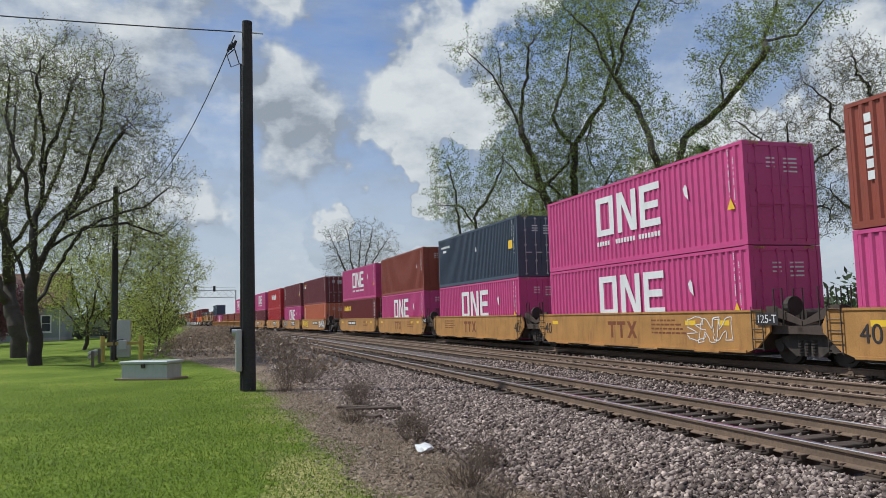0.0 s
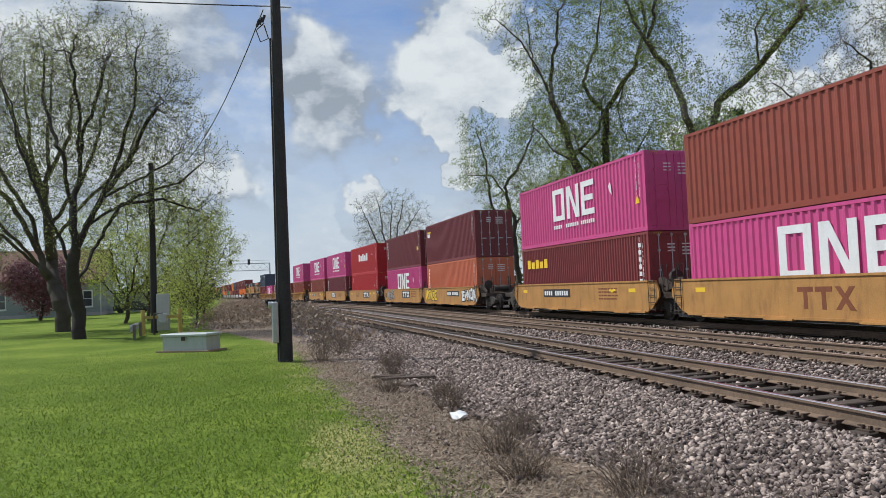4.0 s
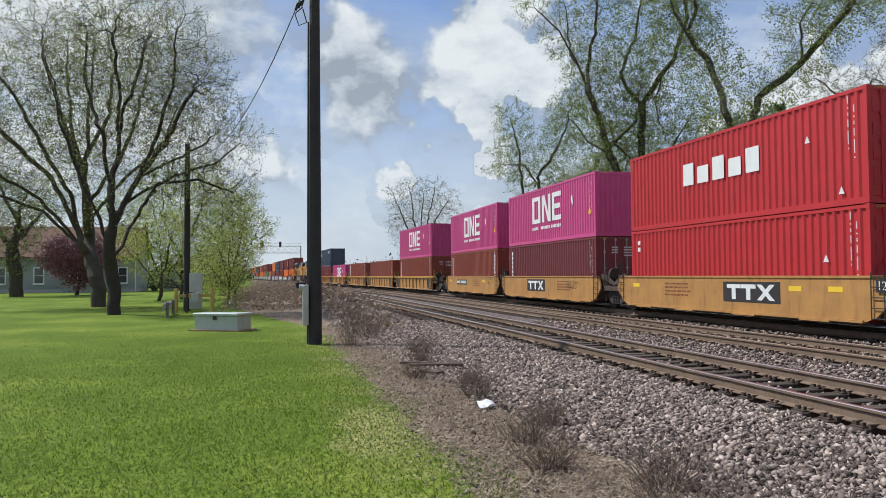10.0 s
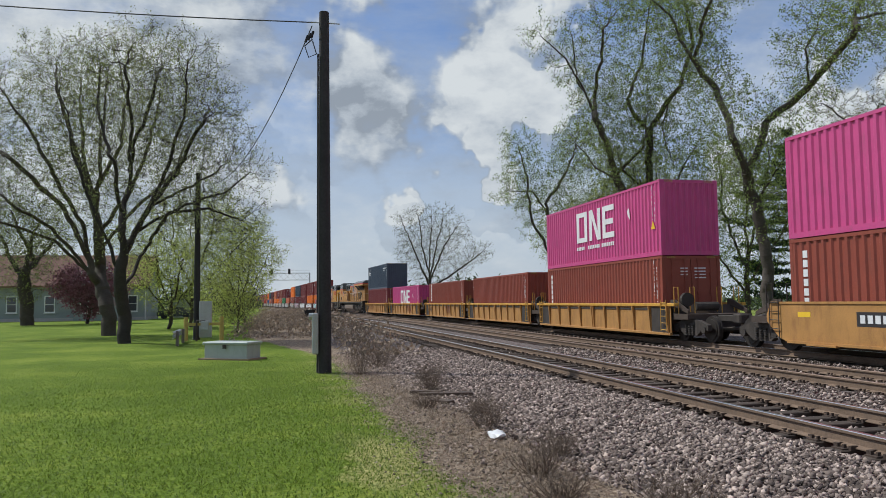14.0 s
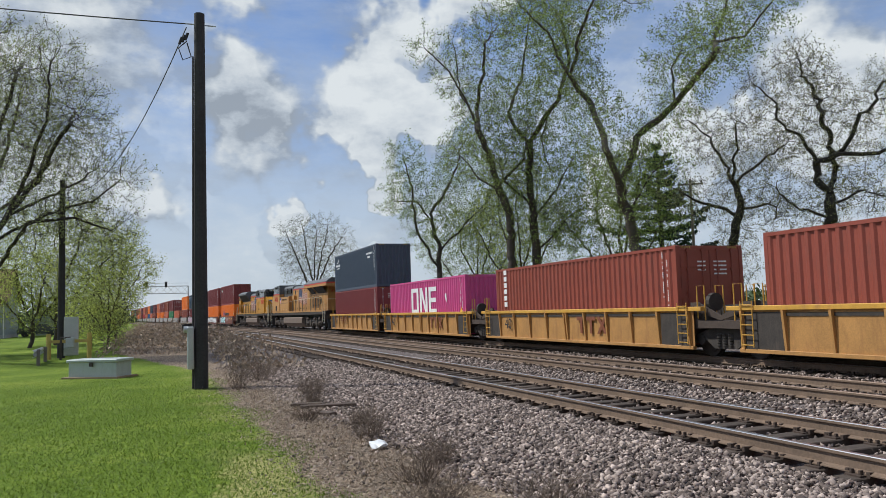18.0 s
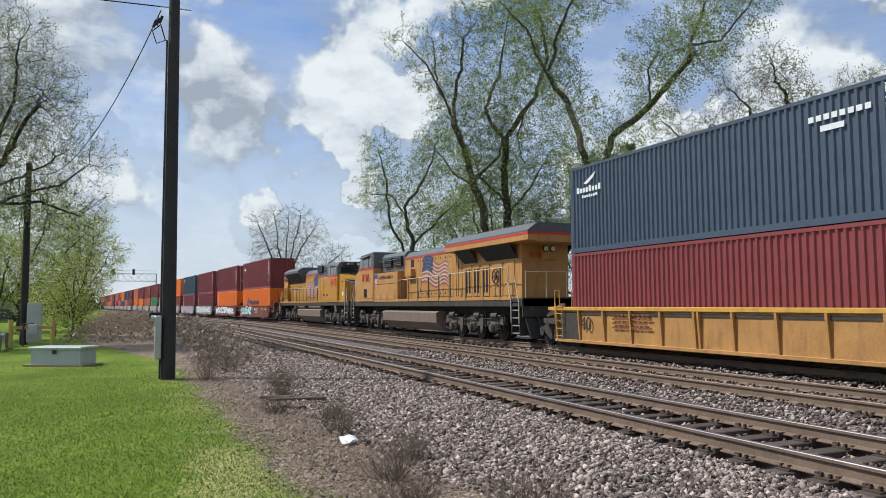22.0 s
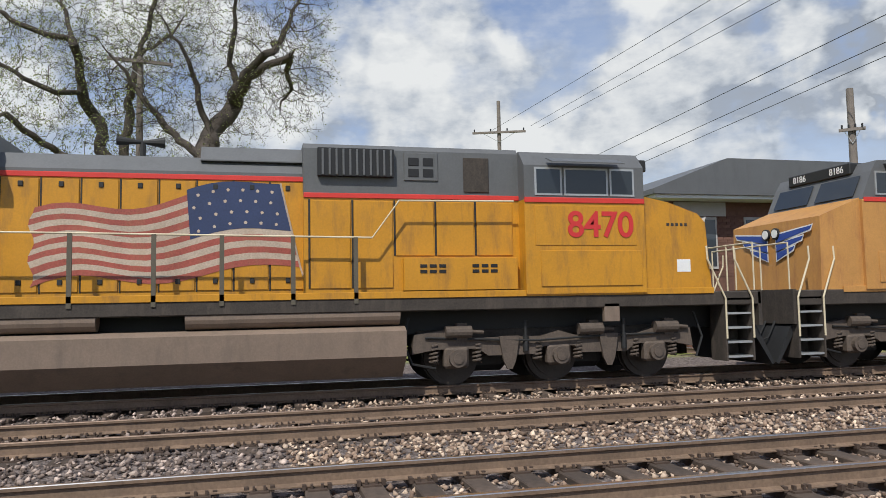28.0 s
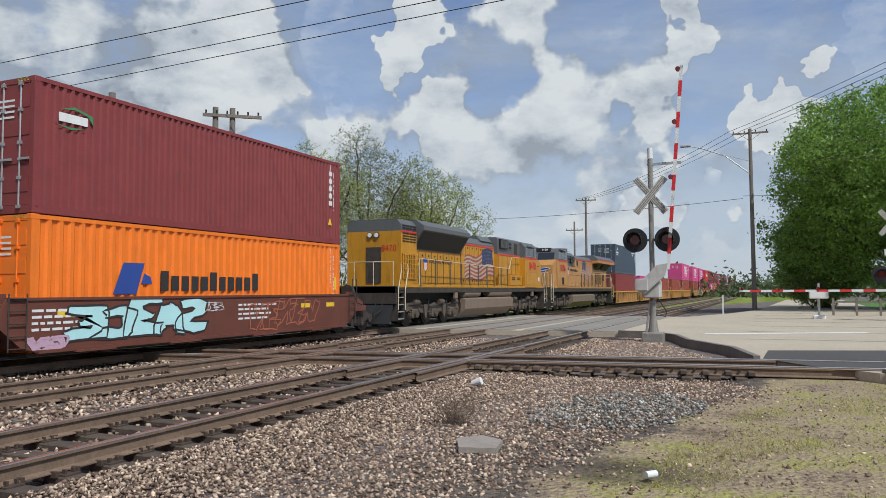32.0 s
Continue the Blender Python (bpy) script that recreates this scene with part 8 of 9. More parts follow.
def make_house():
    h = thing("house", "grey-green clapboard house with a brown shingled roof", "house", at=(0, 0, GROUND))
    x0, x1, y0, y1 = -104.0, -95.0, -36.0, -15.0
    part("wall", box(nb(), x0, x1, y0, y1, -0.2, 4.1), M_SIDING, h)
    for k in range(20):
        part("clapboard", prism(nb(), [(x1, 0.1 + k * 0.2), (x1 + 0.03, 0.1 + k * 0.2), (x1, 0.3 + k * 0.2)], "y", y0, y1), M_SIDING, h)
    bm = nb()
    prism(bm, [(x1 + 0.6, 3.9), (x1 + 0.6, 4.1), ((x0 + x1) / 2, 7.9), (x0 - 0.6, 4.1), (x0 - 0.6, 3.9), ((x0 + x1) / 2, 7.6)], "y", y0 - 0.5, y1 + 0.5)
    part("roof", bm, M_SHINGLE, h, "brown shingled roof")
    gy = -20.2
    part("gable_wall", prism(nb(), [(gy - 2.6, -0.2), (gy + 2.6, -0.2), (gy + 2.6, 4.2), (gy, 6.9), (gy - 2.6, 4.2)], "x", x1 - 2, x1 + 0.9), M_SIDING, h)
    part("gable_roof", prism(nb(), [(gy - 3.1, 3.9), (gy, 7.1), (gy + 3.1, 3.9), (gy + 3.1, 4.1), (gy, 7.35), (gy - 3.1, 4.1)], "x", x0 + 4.5, x1 + 1.3), M_SHINGLE, h)
    part("barge_board", prism(nb(), [(gy - 3.1, 3.88), (gy, 7.08), (gy + 3.1, 3.88), (gy + 3.1, 4.12), (gy, 7.37), (gy - 3.1, 4.12)], "x", x1 + 1.3, x1 + 1.36), M_TRIM, h, "white barge board")
    for y in (y1, y0):
        part("end_gable", prism(nb(), [(x0, 4.1), (x1, 4.1), ((x0 + x1) / 2, 7.6)], "y", y - 0.02, y + 0.02), M_SIDING, h)
    house_window(h, x1 + 0.02, -16.5, 1.1, 2.8, 0.85)
    house_window(h, x1 + 0.92, -20.0, 1.0, 2.9, 1.1)
    house_window(h, x1 + 0.92, -21.6, 1.0, 2.9, 0.7)
    house_window(h, x1 + 0.02, -25.5, 1.1, 2.8, 0.9)
    house_window(h, x1 + 0.02, -29.5, 1.1, 2.8, 0.9)
    part("foundation", box(nb(), x0 - 0.05, x1 + 0.05, y0 - 0.05, y1 + 0.05, -0.3, 0.35), M_CONC, h)
    for k in range(2):
        part("downpipe", rod(nb(), (x1 + 0.1, y1 - 0.1 - k * 20.8, 0), (x1 + 0.1, y1 - 0.1 - k * 20.8, 4.0), 0.05, 8), M_TRIM, h)
    s = thing("shed", "small grey shed with a pitched roof behind the trees", "shed", at=(0, 0, GROUND))
    part("wall", box(nb(), -112, -106, -13.5, -9.0, -0.2, 2.4), M_SIDING, s)
    part("roof", prism(nb(), [(-13.9, 2.3), (-11.2, 3.6), (-8.6, 2.3), (-8.6, 2.45), (-11.2, 3.8), (-13.9, 2.45)], "x", -112.3, -105.7), M_LGREY, s)
    c = thing("parked_car", "dark grey parked car seen beyond the lawn", "car", at=(-100, -12.3, GROUND))
    body = prism(nb(), [(-2.1, 0.3), (-2.15, 0.75), (-1.9, 0.95), (-1.1, 1.0), (-0.6, 1.42), (0.8, 1.45), (1.5, 1.0), (2.1, 0.9), (2.15, 0.4), (2.0, 0.3)], "x", -0.85, 0.85)
    part("body", body, surf("dark_car_paint", (0.05, 0.055, 0.065), 0.25, var=0.05, bump=0, coat=0.8), c)
    for y in (-1.35, 1.3):
        for x in (-0.8, 0.8):
            part("wheel", rod(nb(), (x - 0.1, y, 0.32), (x + 0.1, y, 0.32), 0.32, 16), M_BLACK, c)


make_house()

# ---------------------------------------------------------------- far signal gantry


def make_gantry():
    g = thing("signal_gantry", "grey lattice signal gantry spanning the tracks", "signal gantry", at=(-200, 0, GROUND))
    for y in (-17.5, 8.75):
        for o in (-0.5, 0.5):
            part("leg", box(nb(), o - 0.1, o + 0.1, y - 0.12, y + 0.12, -0.2, 9.5), M_GALV, g)
    for z in (7.7, 9.5):
        for o in (-0.5, 0.5):
            part("chord", box(nb(), o - 0.07, o + 0.07, -17.5, 8.75, z - 0.07, z + 0.07), M_GALV, g)
    for k in range(16):
        y = -17.5 + k * 1.6406
        part("lattice_bar", rod(nb(), (0.5, y, 7.7), (0.5, y + 1.6406, 9.5), 0.05, 5), M_GALV, g)
        part("lattice_bar", rod(nb(), (0.5, y + 1.6406, 7.7), (0.5, y, 9.5), 0.05, 5), M_GALV, g)
    for y in (-12.0, -5.5, -1.0, 3.5):
        s = part("signal_head", box(nb(), 0.6, 0.9, y - 0.3, y + 0.3, 9.2, 10.6, 0.05), M_BLACK, g)
        for k in range(3):
            part("signal_lens", rod(nb(), (0.9, y, 9.5 + k * 0.4), (1.0, y, 9.5 + k * 0.4), 0.12, 10), M_GLASS, s)
    part("hand_rail", box(nb(), 0.5, 0.55, -17.5, 8.75, 10.2, 10.26), M_GALV, g)


make_gantry()

# ---------------------------------------------------------------- level crossing
M_PANEL = surf("dusty_crossing_panel", (0.26, 0.235, 0.20), 0.9, var=0.25, scale=0.6, fine=20, bump=0.3)
M_KERB = surf("dirty_kerb_concrete", (0.19, 0.165, 0.14), 0.9, var=0.35, scale=1.5, fine=14, bump=0.4)
M_ROAD = surf("worn_concrete_road", (0.46, 0.39, 0.29), 0.9, var=0.18, scale=0.35, fine=12, bump=0.25, dirt=(0.22, 0.20, 0.18), dirt_amount=0.5)
M_ASPH = surf("dark_asphalt", (0.075, 0.07, 0.066), 0.9, var=0.25, scale=0.6, fine=25, bump=0.3)
M_RWHITE = surf("road_line_paint", (0.70, 0.69, 0.66), 0.8, var=0.12, bump=0.1)
M_BRICK = surf("brown_brick", (0.17, 0.085, 0.06), 0.9, var=0.3, scale=1.5, fine=9, bump=0.3, rand=0.2)
M_SIGWHITE = surf("sign_white", (0.72, 0.72, 0.70), 0.5, var=0.08, bump=0)
M_SIGRED = surf("sign_red", (0.60, 0.03, 0.03), 0.5, var=0.1, bump=0)
M_REDLENS = surf("dark_red_lens", (0.16, 0.01, 0.012), 0.15, var=0.1, bump=0, coat=0.6)


M_MAST = surf("weathered_mast_paint", (0.27, 0.25, 0.22), 0.7, 0.1, var=0.3, scale=3, dirt=(0.13, 0.10, 0.075), dirt_amount=0.7)
M_GATEBOX = surf("dull_white_gate_paint", (0.50, 0.48, 0.44), 0.6, var=0.2, scale=4, dirt=(0.24, 0.2, 0.15), dirt_amount=0.6)


def signal_mast(c, h, sy, z_light, z_buck, words=False):
    """Mast with crossbuck, two hooded lamps on an arm and a base."""
    part("mast", rod(nb(), (0, 0, 0), (0, 0, h), 0.085, 14), M_MAST, c)
    part("cap", rod(nb(), (0, 0, h - 0.35), (0, 0, h + 0.02), 0.09, 14), M_SIGWHITE, c)
    part("base_casting", box(nb(), -0.34, 0.34, -0.34, 0.34, -0.15, 0.22, 0.03), M_MAST, c)
    part("mast_sleeve", rod(nb(), (0, 0, 0.7), (0, 0, 1.3), 0.105, 14), M_MAST, c)
    part("base_cone", rod(nb(), (0, 0, 0.08), (0, 0, 0.75), 0.20, 14, 0.10), M_MAST, c)
    for a in (50, -50):
        bl = part("crossbuck_blade", box(nb(), -0.015, 0.015, -0.76, 0.76, -0.115, 0.115), M_GATEBOX, c, "weathered crossbuck blade", at=Matrix.Translation((-0.10 + (0.02 if a > 0 else 0), 0, z_buck)) @ Matrix.Rotation(radians(a), 4, "X"))
        for o in (-0.06, 0.0, 0.06):
            part("reflective_strip", box(nb(), -0.021, -0.015, -0.74, 0.74, o - 0.012, o + 0.012), M_MAST, bl)
    part("lamp_arm", rod(nb(), (0, -0.55, z_light), (0, 0.55, z_light), 0.035, 8), M_BLACK, c)
    for s in (-1, 1):
        l = part("signal_lamp", rod(nb(), (-0.12, s * 0.52, z_light), (-0.16, s * 0.52, z_light), 0.41, 24), M_BLACK, c, "round black signal lamp backing")
        part("lens", rod(nb(), (-0.16, s * 0.52, z_light), (-0.2, s * 0.52, z_light), 0.16, 18), M_REDLENS, l, "dark red lens")
        hood_ = nb()
        n = 12
        for k in range(n):
            t0, t1 = math.pi * k / n * 1.25 - 0.4, math.pi * (k + 1) / n * 1.25 - 0.4
            q = [(-0.16, t0), (-0.50, t0), (-0.50, t1), (-0.16, t1)]
            hood_.faces.new([hood_.verts.new((x, s * 0.52 + 0.25 * math.cos(t), z_light + 0.25 * math.sin(t))) for x, t in q])
        part("hood", hood_, M_BLACK, l)
        part("back_lamp", rod(nb(), (0.1, s * 0.52, z_light), (0.3, s * 0.52, z_light), 0.16, 16), M_BLACK, l)


def gate_arm(c, p, q, n=15, label="red and white striped gate arm"):
    """A tapering gate arm in red and white lengths with small lamps."""
    p, q = Vector(p), Vector(q)
    d = (q - p)
    rot = d.to_track_quat("X", "Z").to_matrix().to_4x4()
    L = d.length
    a = part("gate_arm", box(nb(), 0, L, -0.012, 0.012, -0.055, 0.055), M_SIGWHITE, c, label, at=Matrix.Translation(p) @ rot)
    for k in range(n):
        if k % 2:
            part("red_stripe", box(nb(), L * k / n, L * (k + 1) / n, -0.016, 0.016, -0.058, 0.058), M_SIGRED, a)
    for f in (0.45, 0.72, 0.98):
        part("arm_lamp", rod(nb(), (L * f, -0.05, 0.11), (L * f, 0.05, 0.11), 0.08, 12), M_REDLENS, a)


def make_crossing():
    pts = [(18.9, 0.35), (21.6, 0.95), (24.3, 2.3), (26.6, 2.9), (28.3, 3.9), (28.6, 5.2), (28.6, 40), (45.5, 40), (45.5, 4.5), (52, 2.6), (62, 0.9), (120, -2.0), (120, -9), (62, -7.2), (50, -6.4), (46, -10), (44, -60), (12, -60), (14.5, -8), (16.6, -1.7), (18.0, -0.4)]
    road = part("road", prism(nb(), pts, "z", -0.4, -0.035), M_ROAD)
    tagged(road, "worn pale concrete road over the level crossing", "road", kind="structure")
    # kerb round the island and by the grass
    for a, b in zip(pts[:5], pts[1:6]):
        d = Vector((b[0] - a[0], b[1] - a[1], 0))
        nrm = Vector((-d.y, d.x, 0)).normalized() * 0.15
        bm = nb()
        prism(bm, [a, b, (b[0] + nrm.x, b[1] + nrm.y), (a[0] + nrm.x, a[1] + nrm.y)], "z", -0.4, 0.04)
        part("kerb", bm, M_KERB, road)
    bm = nb()
    prism(bm, [(14.6, -8), (16.45, -1.85), (16.75, -1.75), (14.9, -8)], "z", -0.4, 0.03)
    part("kerb", bm, M_KERB, road)
    part("asphalt_strip", prism(nb(), [(16.9, -1.0), (18.9, 0.3), (21.4, 0.2), (23.5, -6), (25, -20), (19.5, -20), (17.3, -6)], "z", -0.03, -0.022), M_ASPH, road, "dark asphalt round the crossing rails")
    part("stop_line", prism(nb(), [(28.1, 2.15), (28.6, 2.3), (31.3, -2.9), (30.8, -3.05)], "z", -0.03, -0.024), M_RWHITE, road, "white stop line")
    for y in (D1, D2, D3):
        part("crossing_panel", box(nb(), 28.7, 45.3, y - 0.62, y + 0.62, -0.2, -0.012), M_PANEL, road)
        for s in (-1, 1):
            part("crossing_panel", box(nb(), 28.7, 45.3, y + s * 1.35 - 0.45, y + s * 1.35 + 0.45, -0.2, -0.014), M_PANEL, road)
    # slab joints
    for k in range(7):
        part("joint", box(nb(), 26 + k * 4.5, 26.03 + k * 4.5, -6.0 + 0.2 * k, 0.9, -0.03, -0.031 + 0.004), M_ASPH, road)
    # the line that crosses the tracks
    t = thing("crossing_track", "worn track that crosses the main tracks at a diamond", "railway track", kind="structure")
    for off, top in ((-0.7525, M_RAILTOP), (0.7525, M_RAILTOP), (-0.60, M_RAILDULL), (0.60, M_RAILDULL), (-0.9, M_RAILDULL), (0.9, M_RAILDULL)):
        me = rail_mesh(0, [-60, -20, 0, 3, 45] if abs(off) == 0.7525 else [-9.0 if off < 0 else -7, 0, 9.5, 14], False)
        me.materials[1] = top
        r = new("rail", me)
        r.parent = t
        ang = math.atan2(1, -0.12)
        if abs(off) == 0.7525:
            r.matrix_basis = Matrix.Translation((17.75 + off, 0, 0.004)) @ Matrix.Rotation(ang, 4, "Z")
        else:
            r.matrix_basis = Matrix.Translation((17.75 - 0.12 * 7 + off, 7, -0.012)) @ Matrix.Rotation(ang, 4, "Z")
    sl = cached("sleeper", m_sleeper)
    for k in range(44):
        y = 0.8 + k * 0.5
        if min(abs(y - v) for v in (D1, D2, D3)) < 0.9:
            continue
        part("sleeper", sl, M_TIE, t, at=Matrix.Translation((17.75 - 0.12 * y, y, -0.01)) @ Matrix.Rotation(ang + math.pi / 2 + math.pi / 2, 4, "Z"))
    for y in (D1, D2):
        for s in (-1, 1):
            for o in (-0.15, 0.15):
                g = new("guard_rail", rail_mesh(0, [-3.4, 0, 3.4], False))
                g.data.materials[1] = M_RAILDULL
                g.parent = t
                g.matrix_basis = Matrix.Translation((17.75 - 0.12 * y, y + s * 0.7525 + o, -0.014))
        for k in range(6) if y > 0 else ():
            x = 17.75 - 0.12 * y + (-3.0 + k * 1.2)
            part("bolt_block", box(nb(), x - 0.09, x + 0.09, y - 0.72, y - 0.60, -0.13, -0.03, 0.01), M_PLATE, t)
    for k in range(14):
        y = 0.5 + k * 0.42
        part("rail_brace", box(nb(), -0.16, 0.05, -0.07, 0.07, -0.16, -0.06, 0.02), M_TIE, t, at=Matrix.Translation((17.75 - 0.12 * y - 0.98, y, -0.02)) @ Matrix.Rotation(radians(7), 4, "Z"))
        part("rail_bolt", rod(nb(), (-0.06, 0, 0), (0.02, 0, 0), 0.022, 6), M_PLATE, t, at=(17.75 - 0.12 * y - 0.95, y + 0.2, -0.08))
    # island gravel
    isl = part("gravel_island", prism(nb(), [(20.5, 1.2), (24.2, 2.55), (26.5, 3.1), (28.0, 4.2), (27.6, 5.0), (24, 5.2), (21, 3.5)], "z", -0.32, -0.225), surf("pale_gravel", (0.24, 0.19, 0.14), 0.95, var=0.35, scale=3, fine=40, bump=0.6), None)
    tagged(isl, "pale gravel round the signal mast", "gravel", kind="structure")
    # near signal with its gate standing open
    c = thing("crossing_signal", "weathered level crossing signal with raised striped gate", "crossing signal", at=(26.6, 3.72, GROUND + 0.08))
    signal_mast(c, 6.4, 1, 3.3, 4.8)
    part("stay_bar", box(nb(), -0.04, 0.04, -1.0, 0.1, 5.82, 5.90), M_GALV, c)
    g = part("gate_machine", box(nb(), -0.25, 0.25, -0.28, 0.32, 1.35, 1.95, 0.05), M_GATEBOX, c, "dull white gate machine")
    part("gate_bracket", prism(nb(), [(-0.55, 2.5), (-0.2, 2.45), (0.35, 1.9), (0.42, 1.55), (0.2, 1.5), (-0.45, 2.1)], "x", -0.36, -0.28), M_GATEBOX, c)
    part("counterweight", box(nb(), -0.42, -0.36, 0.1, 0.5, 1.6, 2.0, 0.02), M_GATEBOX, c)
    part("machine_cable", pipe(nb(), [(0, -0.2, 1.3), (0, -0.45, 0.9), (0, -0.4, 0.75), (0, -0.05, 0.8)], 0.02), M_WIRE, c)
    part("conduit", rod(nb(), (-0.05, 0.25, 0.05), (0.0, 0.06, 1.4), 0.035, 8), M_GALV, c)
    gate_arm(c, (-0.33, -0.55, 2.3), (-0.33, -1.12, 9.05), 13)
    # far signal with its gate lowered
    f = thing("crossing_signal", "far level crossing signal with lowered striped gate", "crossing signal", at=(42.5, -5.35, GROUND))
    signal_mast(f, 6.4, 1, 2.4, 4.9)
    part("gate_machine", box(nb(), -0.25, 0.25, -0.28, 0.32, 0.9, 1.5, 0.05), M_GALV, f)
    part("sign_plate", box(nb(), -0.12, -0.09, -0.35, 0.35, 3.3, 3.6), M_SIGWHITE, f)
    gate_arm(f, (-0.3, 0.3, 1.62), (-0.3, 6.9, 1.62), 13)
    w = thing("walk_signal", "small pedestrian gate machine on a white base", "crossing signal", at=(44.5, -2.2, GROUND))
    part("post", rod(nb(), (0, 0, 0), (0, 0, 2.0), 0.06, 10), M_GALV, w)
    part("machine", box(nb(), -0.25, 0.25, -0.45, 0.45, 1.2, 1.65, 0.05), M_SIGWHITE, w)
    part("foot", box(nb(), -0.3, 0.3, -0.3, 0.3, 0.0, 0.35, 0.05), M_SIGWHITE, w)
    fe = thing("rail_fence", "weathered grey pipe fence on the grass", "fence", at=(50.0, -4.6, GROUND))
    for k in range(5):
        part("post", box(nb(), -0.06, 0.06, -3.5 + k * 1.2, -3.38 + k * 1.2, -0.1, 1.15), M_POLE2, fe)
    for z in (0.45, 0.95):
        part("rail", box(nb(), -0.03, 0.03, -3.5, 1.4, z - 0.05, z + 0.05), M_POLE2, fe)
    mk = thing("marker_post", "small white marker post by the road", "marker", at=(54.0, 3.0, GROUND))
    part("post", box(nb(), -0.04, 0.04, -0.05, 0.05, -0.1, 1.3), M_SIGWHITE, mk)
    gr = part("grass_bank", prism(nb(), [(46.2, -9.8), (50.2, -6.2), (62, -7.0), (120, -9), (120, -60), (46, -60)], "z", -0.3, -0.10), surf("verge_grass", (0.075, 0.17, 0.02), 0.95, var=0.35, scale=0.8, fine=20, bump=0.5))
    tagged(gr, "mown grass beside the road", "grass", kind="structure")


make_crossing()


def make_tower():
    """The two-storey brick building behind the tracks by the crossing."""
    b = thing("brick_tower", "two-storey brown brick railway building with a hipped grey roof", "building", at=(0, 0, GROUND))
    x0, x1, y0, y1 = 14.2, 23.0, 23.4, 29.2
    part("wall", box(nb(), x0, x1, y0, y1, -0.2, 5.2), M_BRICK, b)
    part("roof", prism(nb(), [(x0 - 0.9, 5.25), (x1 + 0.9, 5.25), (x1 + 0.9, 5.42), (x1 - 1.9, 6.5), (x0 + 1.9, 6.5), (x0 - 0.9, 5.42)], "y", y0 - 0.9, y1 + 0.9), M_LGREY, b, "grey hipped roof")
    part("soffit", box(nb(), x0 - 0.8, x1 + 0.8, y0 - 0.8, y1 + 0.8, 5.13, 5.25), M_TRIM, b)
    bk = cached("brick", lambda: box(nb(), -0.145, 0.145, -0.012, 0.03, -0.045, 0.045))
    for r_ in range(20):
        for k in range(14):
            part("brick", bk, M_BRICK, b, at=(x0 + 0.2 + k * 0.31 + (0.15 if r_ % 2 else 0), y0 - 0.004, 2.6 + r_ * 0.105))
    for x in (15.6, 17.8, 20.0, 21.8):
        w = part("window", box(nb(), x - 0.55, x + 0.55, y0 - 0.06, y0, 2.8, 4.6), M_CONC, b)
        part("pane", box(nb(), x - 0.48, x - 0.03, y0 - 0.08, y0 - 0.05, 2.9, 4.5), M_PANE, w)
        part("pane", box(nb(), x + 0.03, x + 0.48, y0 - 0.08, y0 - 0.05, 2.9, 4.5), M_PANE, w)
    part("shade_panel", box(nb(), 14.5, 16.5, y0 - 0.1, y0 - 0.06, 4.62, 5.1), M_CONC, b)
    s = thing("low_building", "low grey building with a flat roof down the line", "building", at=(75, 30, GROUND))
    part("wall", box(nb(), -6, 6, -3, 3, -0.2, 4.0), M_GREYCAR, s)
    part("roof", box(nb(), -6.4, 6.4, -3.4, 3.4, 4.0, 4.35), M_LGREY, s)
    h = thing("white_building", "small white building beyond the trees", "building", at=(-26, 47, GROUND))
    part("wall", box(nb(), -4, 4, -3, 3, -0.2, 3.0), M_TRIM, h)
    part("roof", prism(nb(), [(-4.4, 3.0), (4.4, 3.0), (0, 4.6)], "y", -3.3, 3.3), M_LGREY, h)


make_tower()

# ---------------------------------------------------------------- loose stuff on the ground


def stone_material(name, a, b, c):
    m = bpy.data.materials.new(name)
    m.use_nodes = True
    nt = m.node_tree
    n, ln = nt.nodes.new, nt.links.new
    bs = nt.nodes["Principled BSDF"]
    bs.inputs["Roughness"].default_value = 0.9
    g = n("ShaderNodeNewGeometry")
    r = n("ShaderNodeValToRGB")
    e = r.color_ramp.elements
    e.new(0.5)
    e.new(0.93)
    for k, (p, col) in zip(e, ((0.0, a), (0.5, b), (0.9, c), (1.0, tuple(min(1, v * 1.5) for v in c)))):
        k.position, k.color = p, (*col, 1)
    ln(g.outputs["Random Per Island"], r.inputs[0])
    t = n("ShaderNodeTexNoise")
    t.inputs["Scale"].default_value, t.inputs["Detail"].default_value = 60, 4
    bp = n("ShaderNodeBump")
    bp.inputs["Strength"].default_value, bp.inputs["Distance"].default_value = 0.5, 0.01
    ln(t.outputs["Fac"], bp.inputs["Height"])
    ln(r.outputs[0], bs.inputs["Base Color"])
    ln(bp.outputs[0], bs.inputs["Normal"])
    return m


M_STONE = stone_material("grey_pink_ballast_stone", (0.062, 0.045, 0.036), (0.195, 0.147, 0.122), (0.43, 0.34, 0.285))
M_STONE2 = stone_material("mixed_gravel_stone", (0.095, 0.062, 0.043), (0.30, 0.205, 0.145), (0.55, 0.425, 0.315))


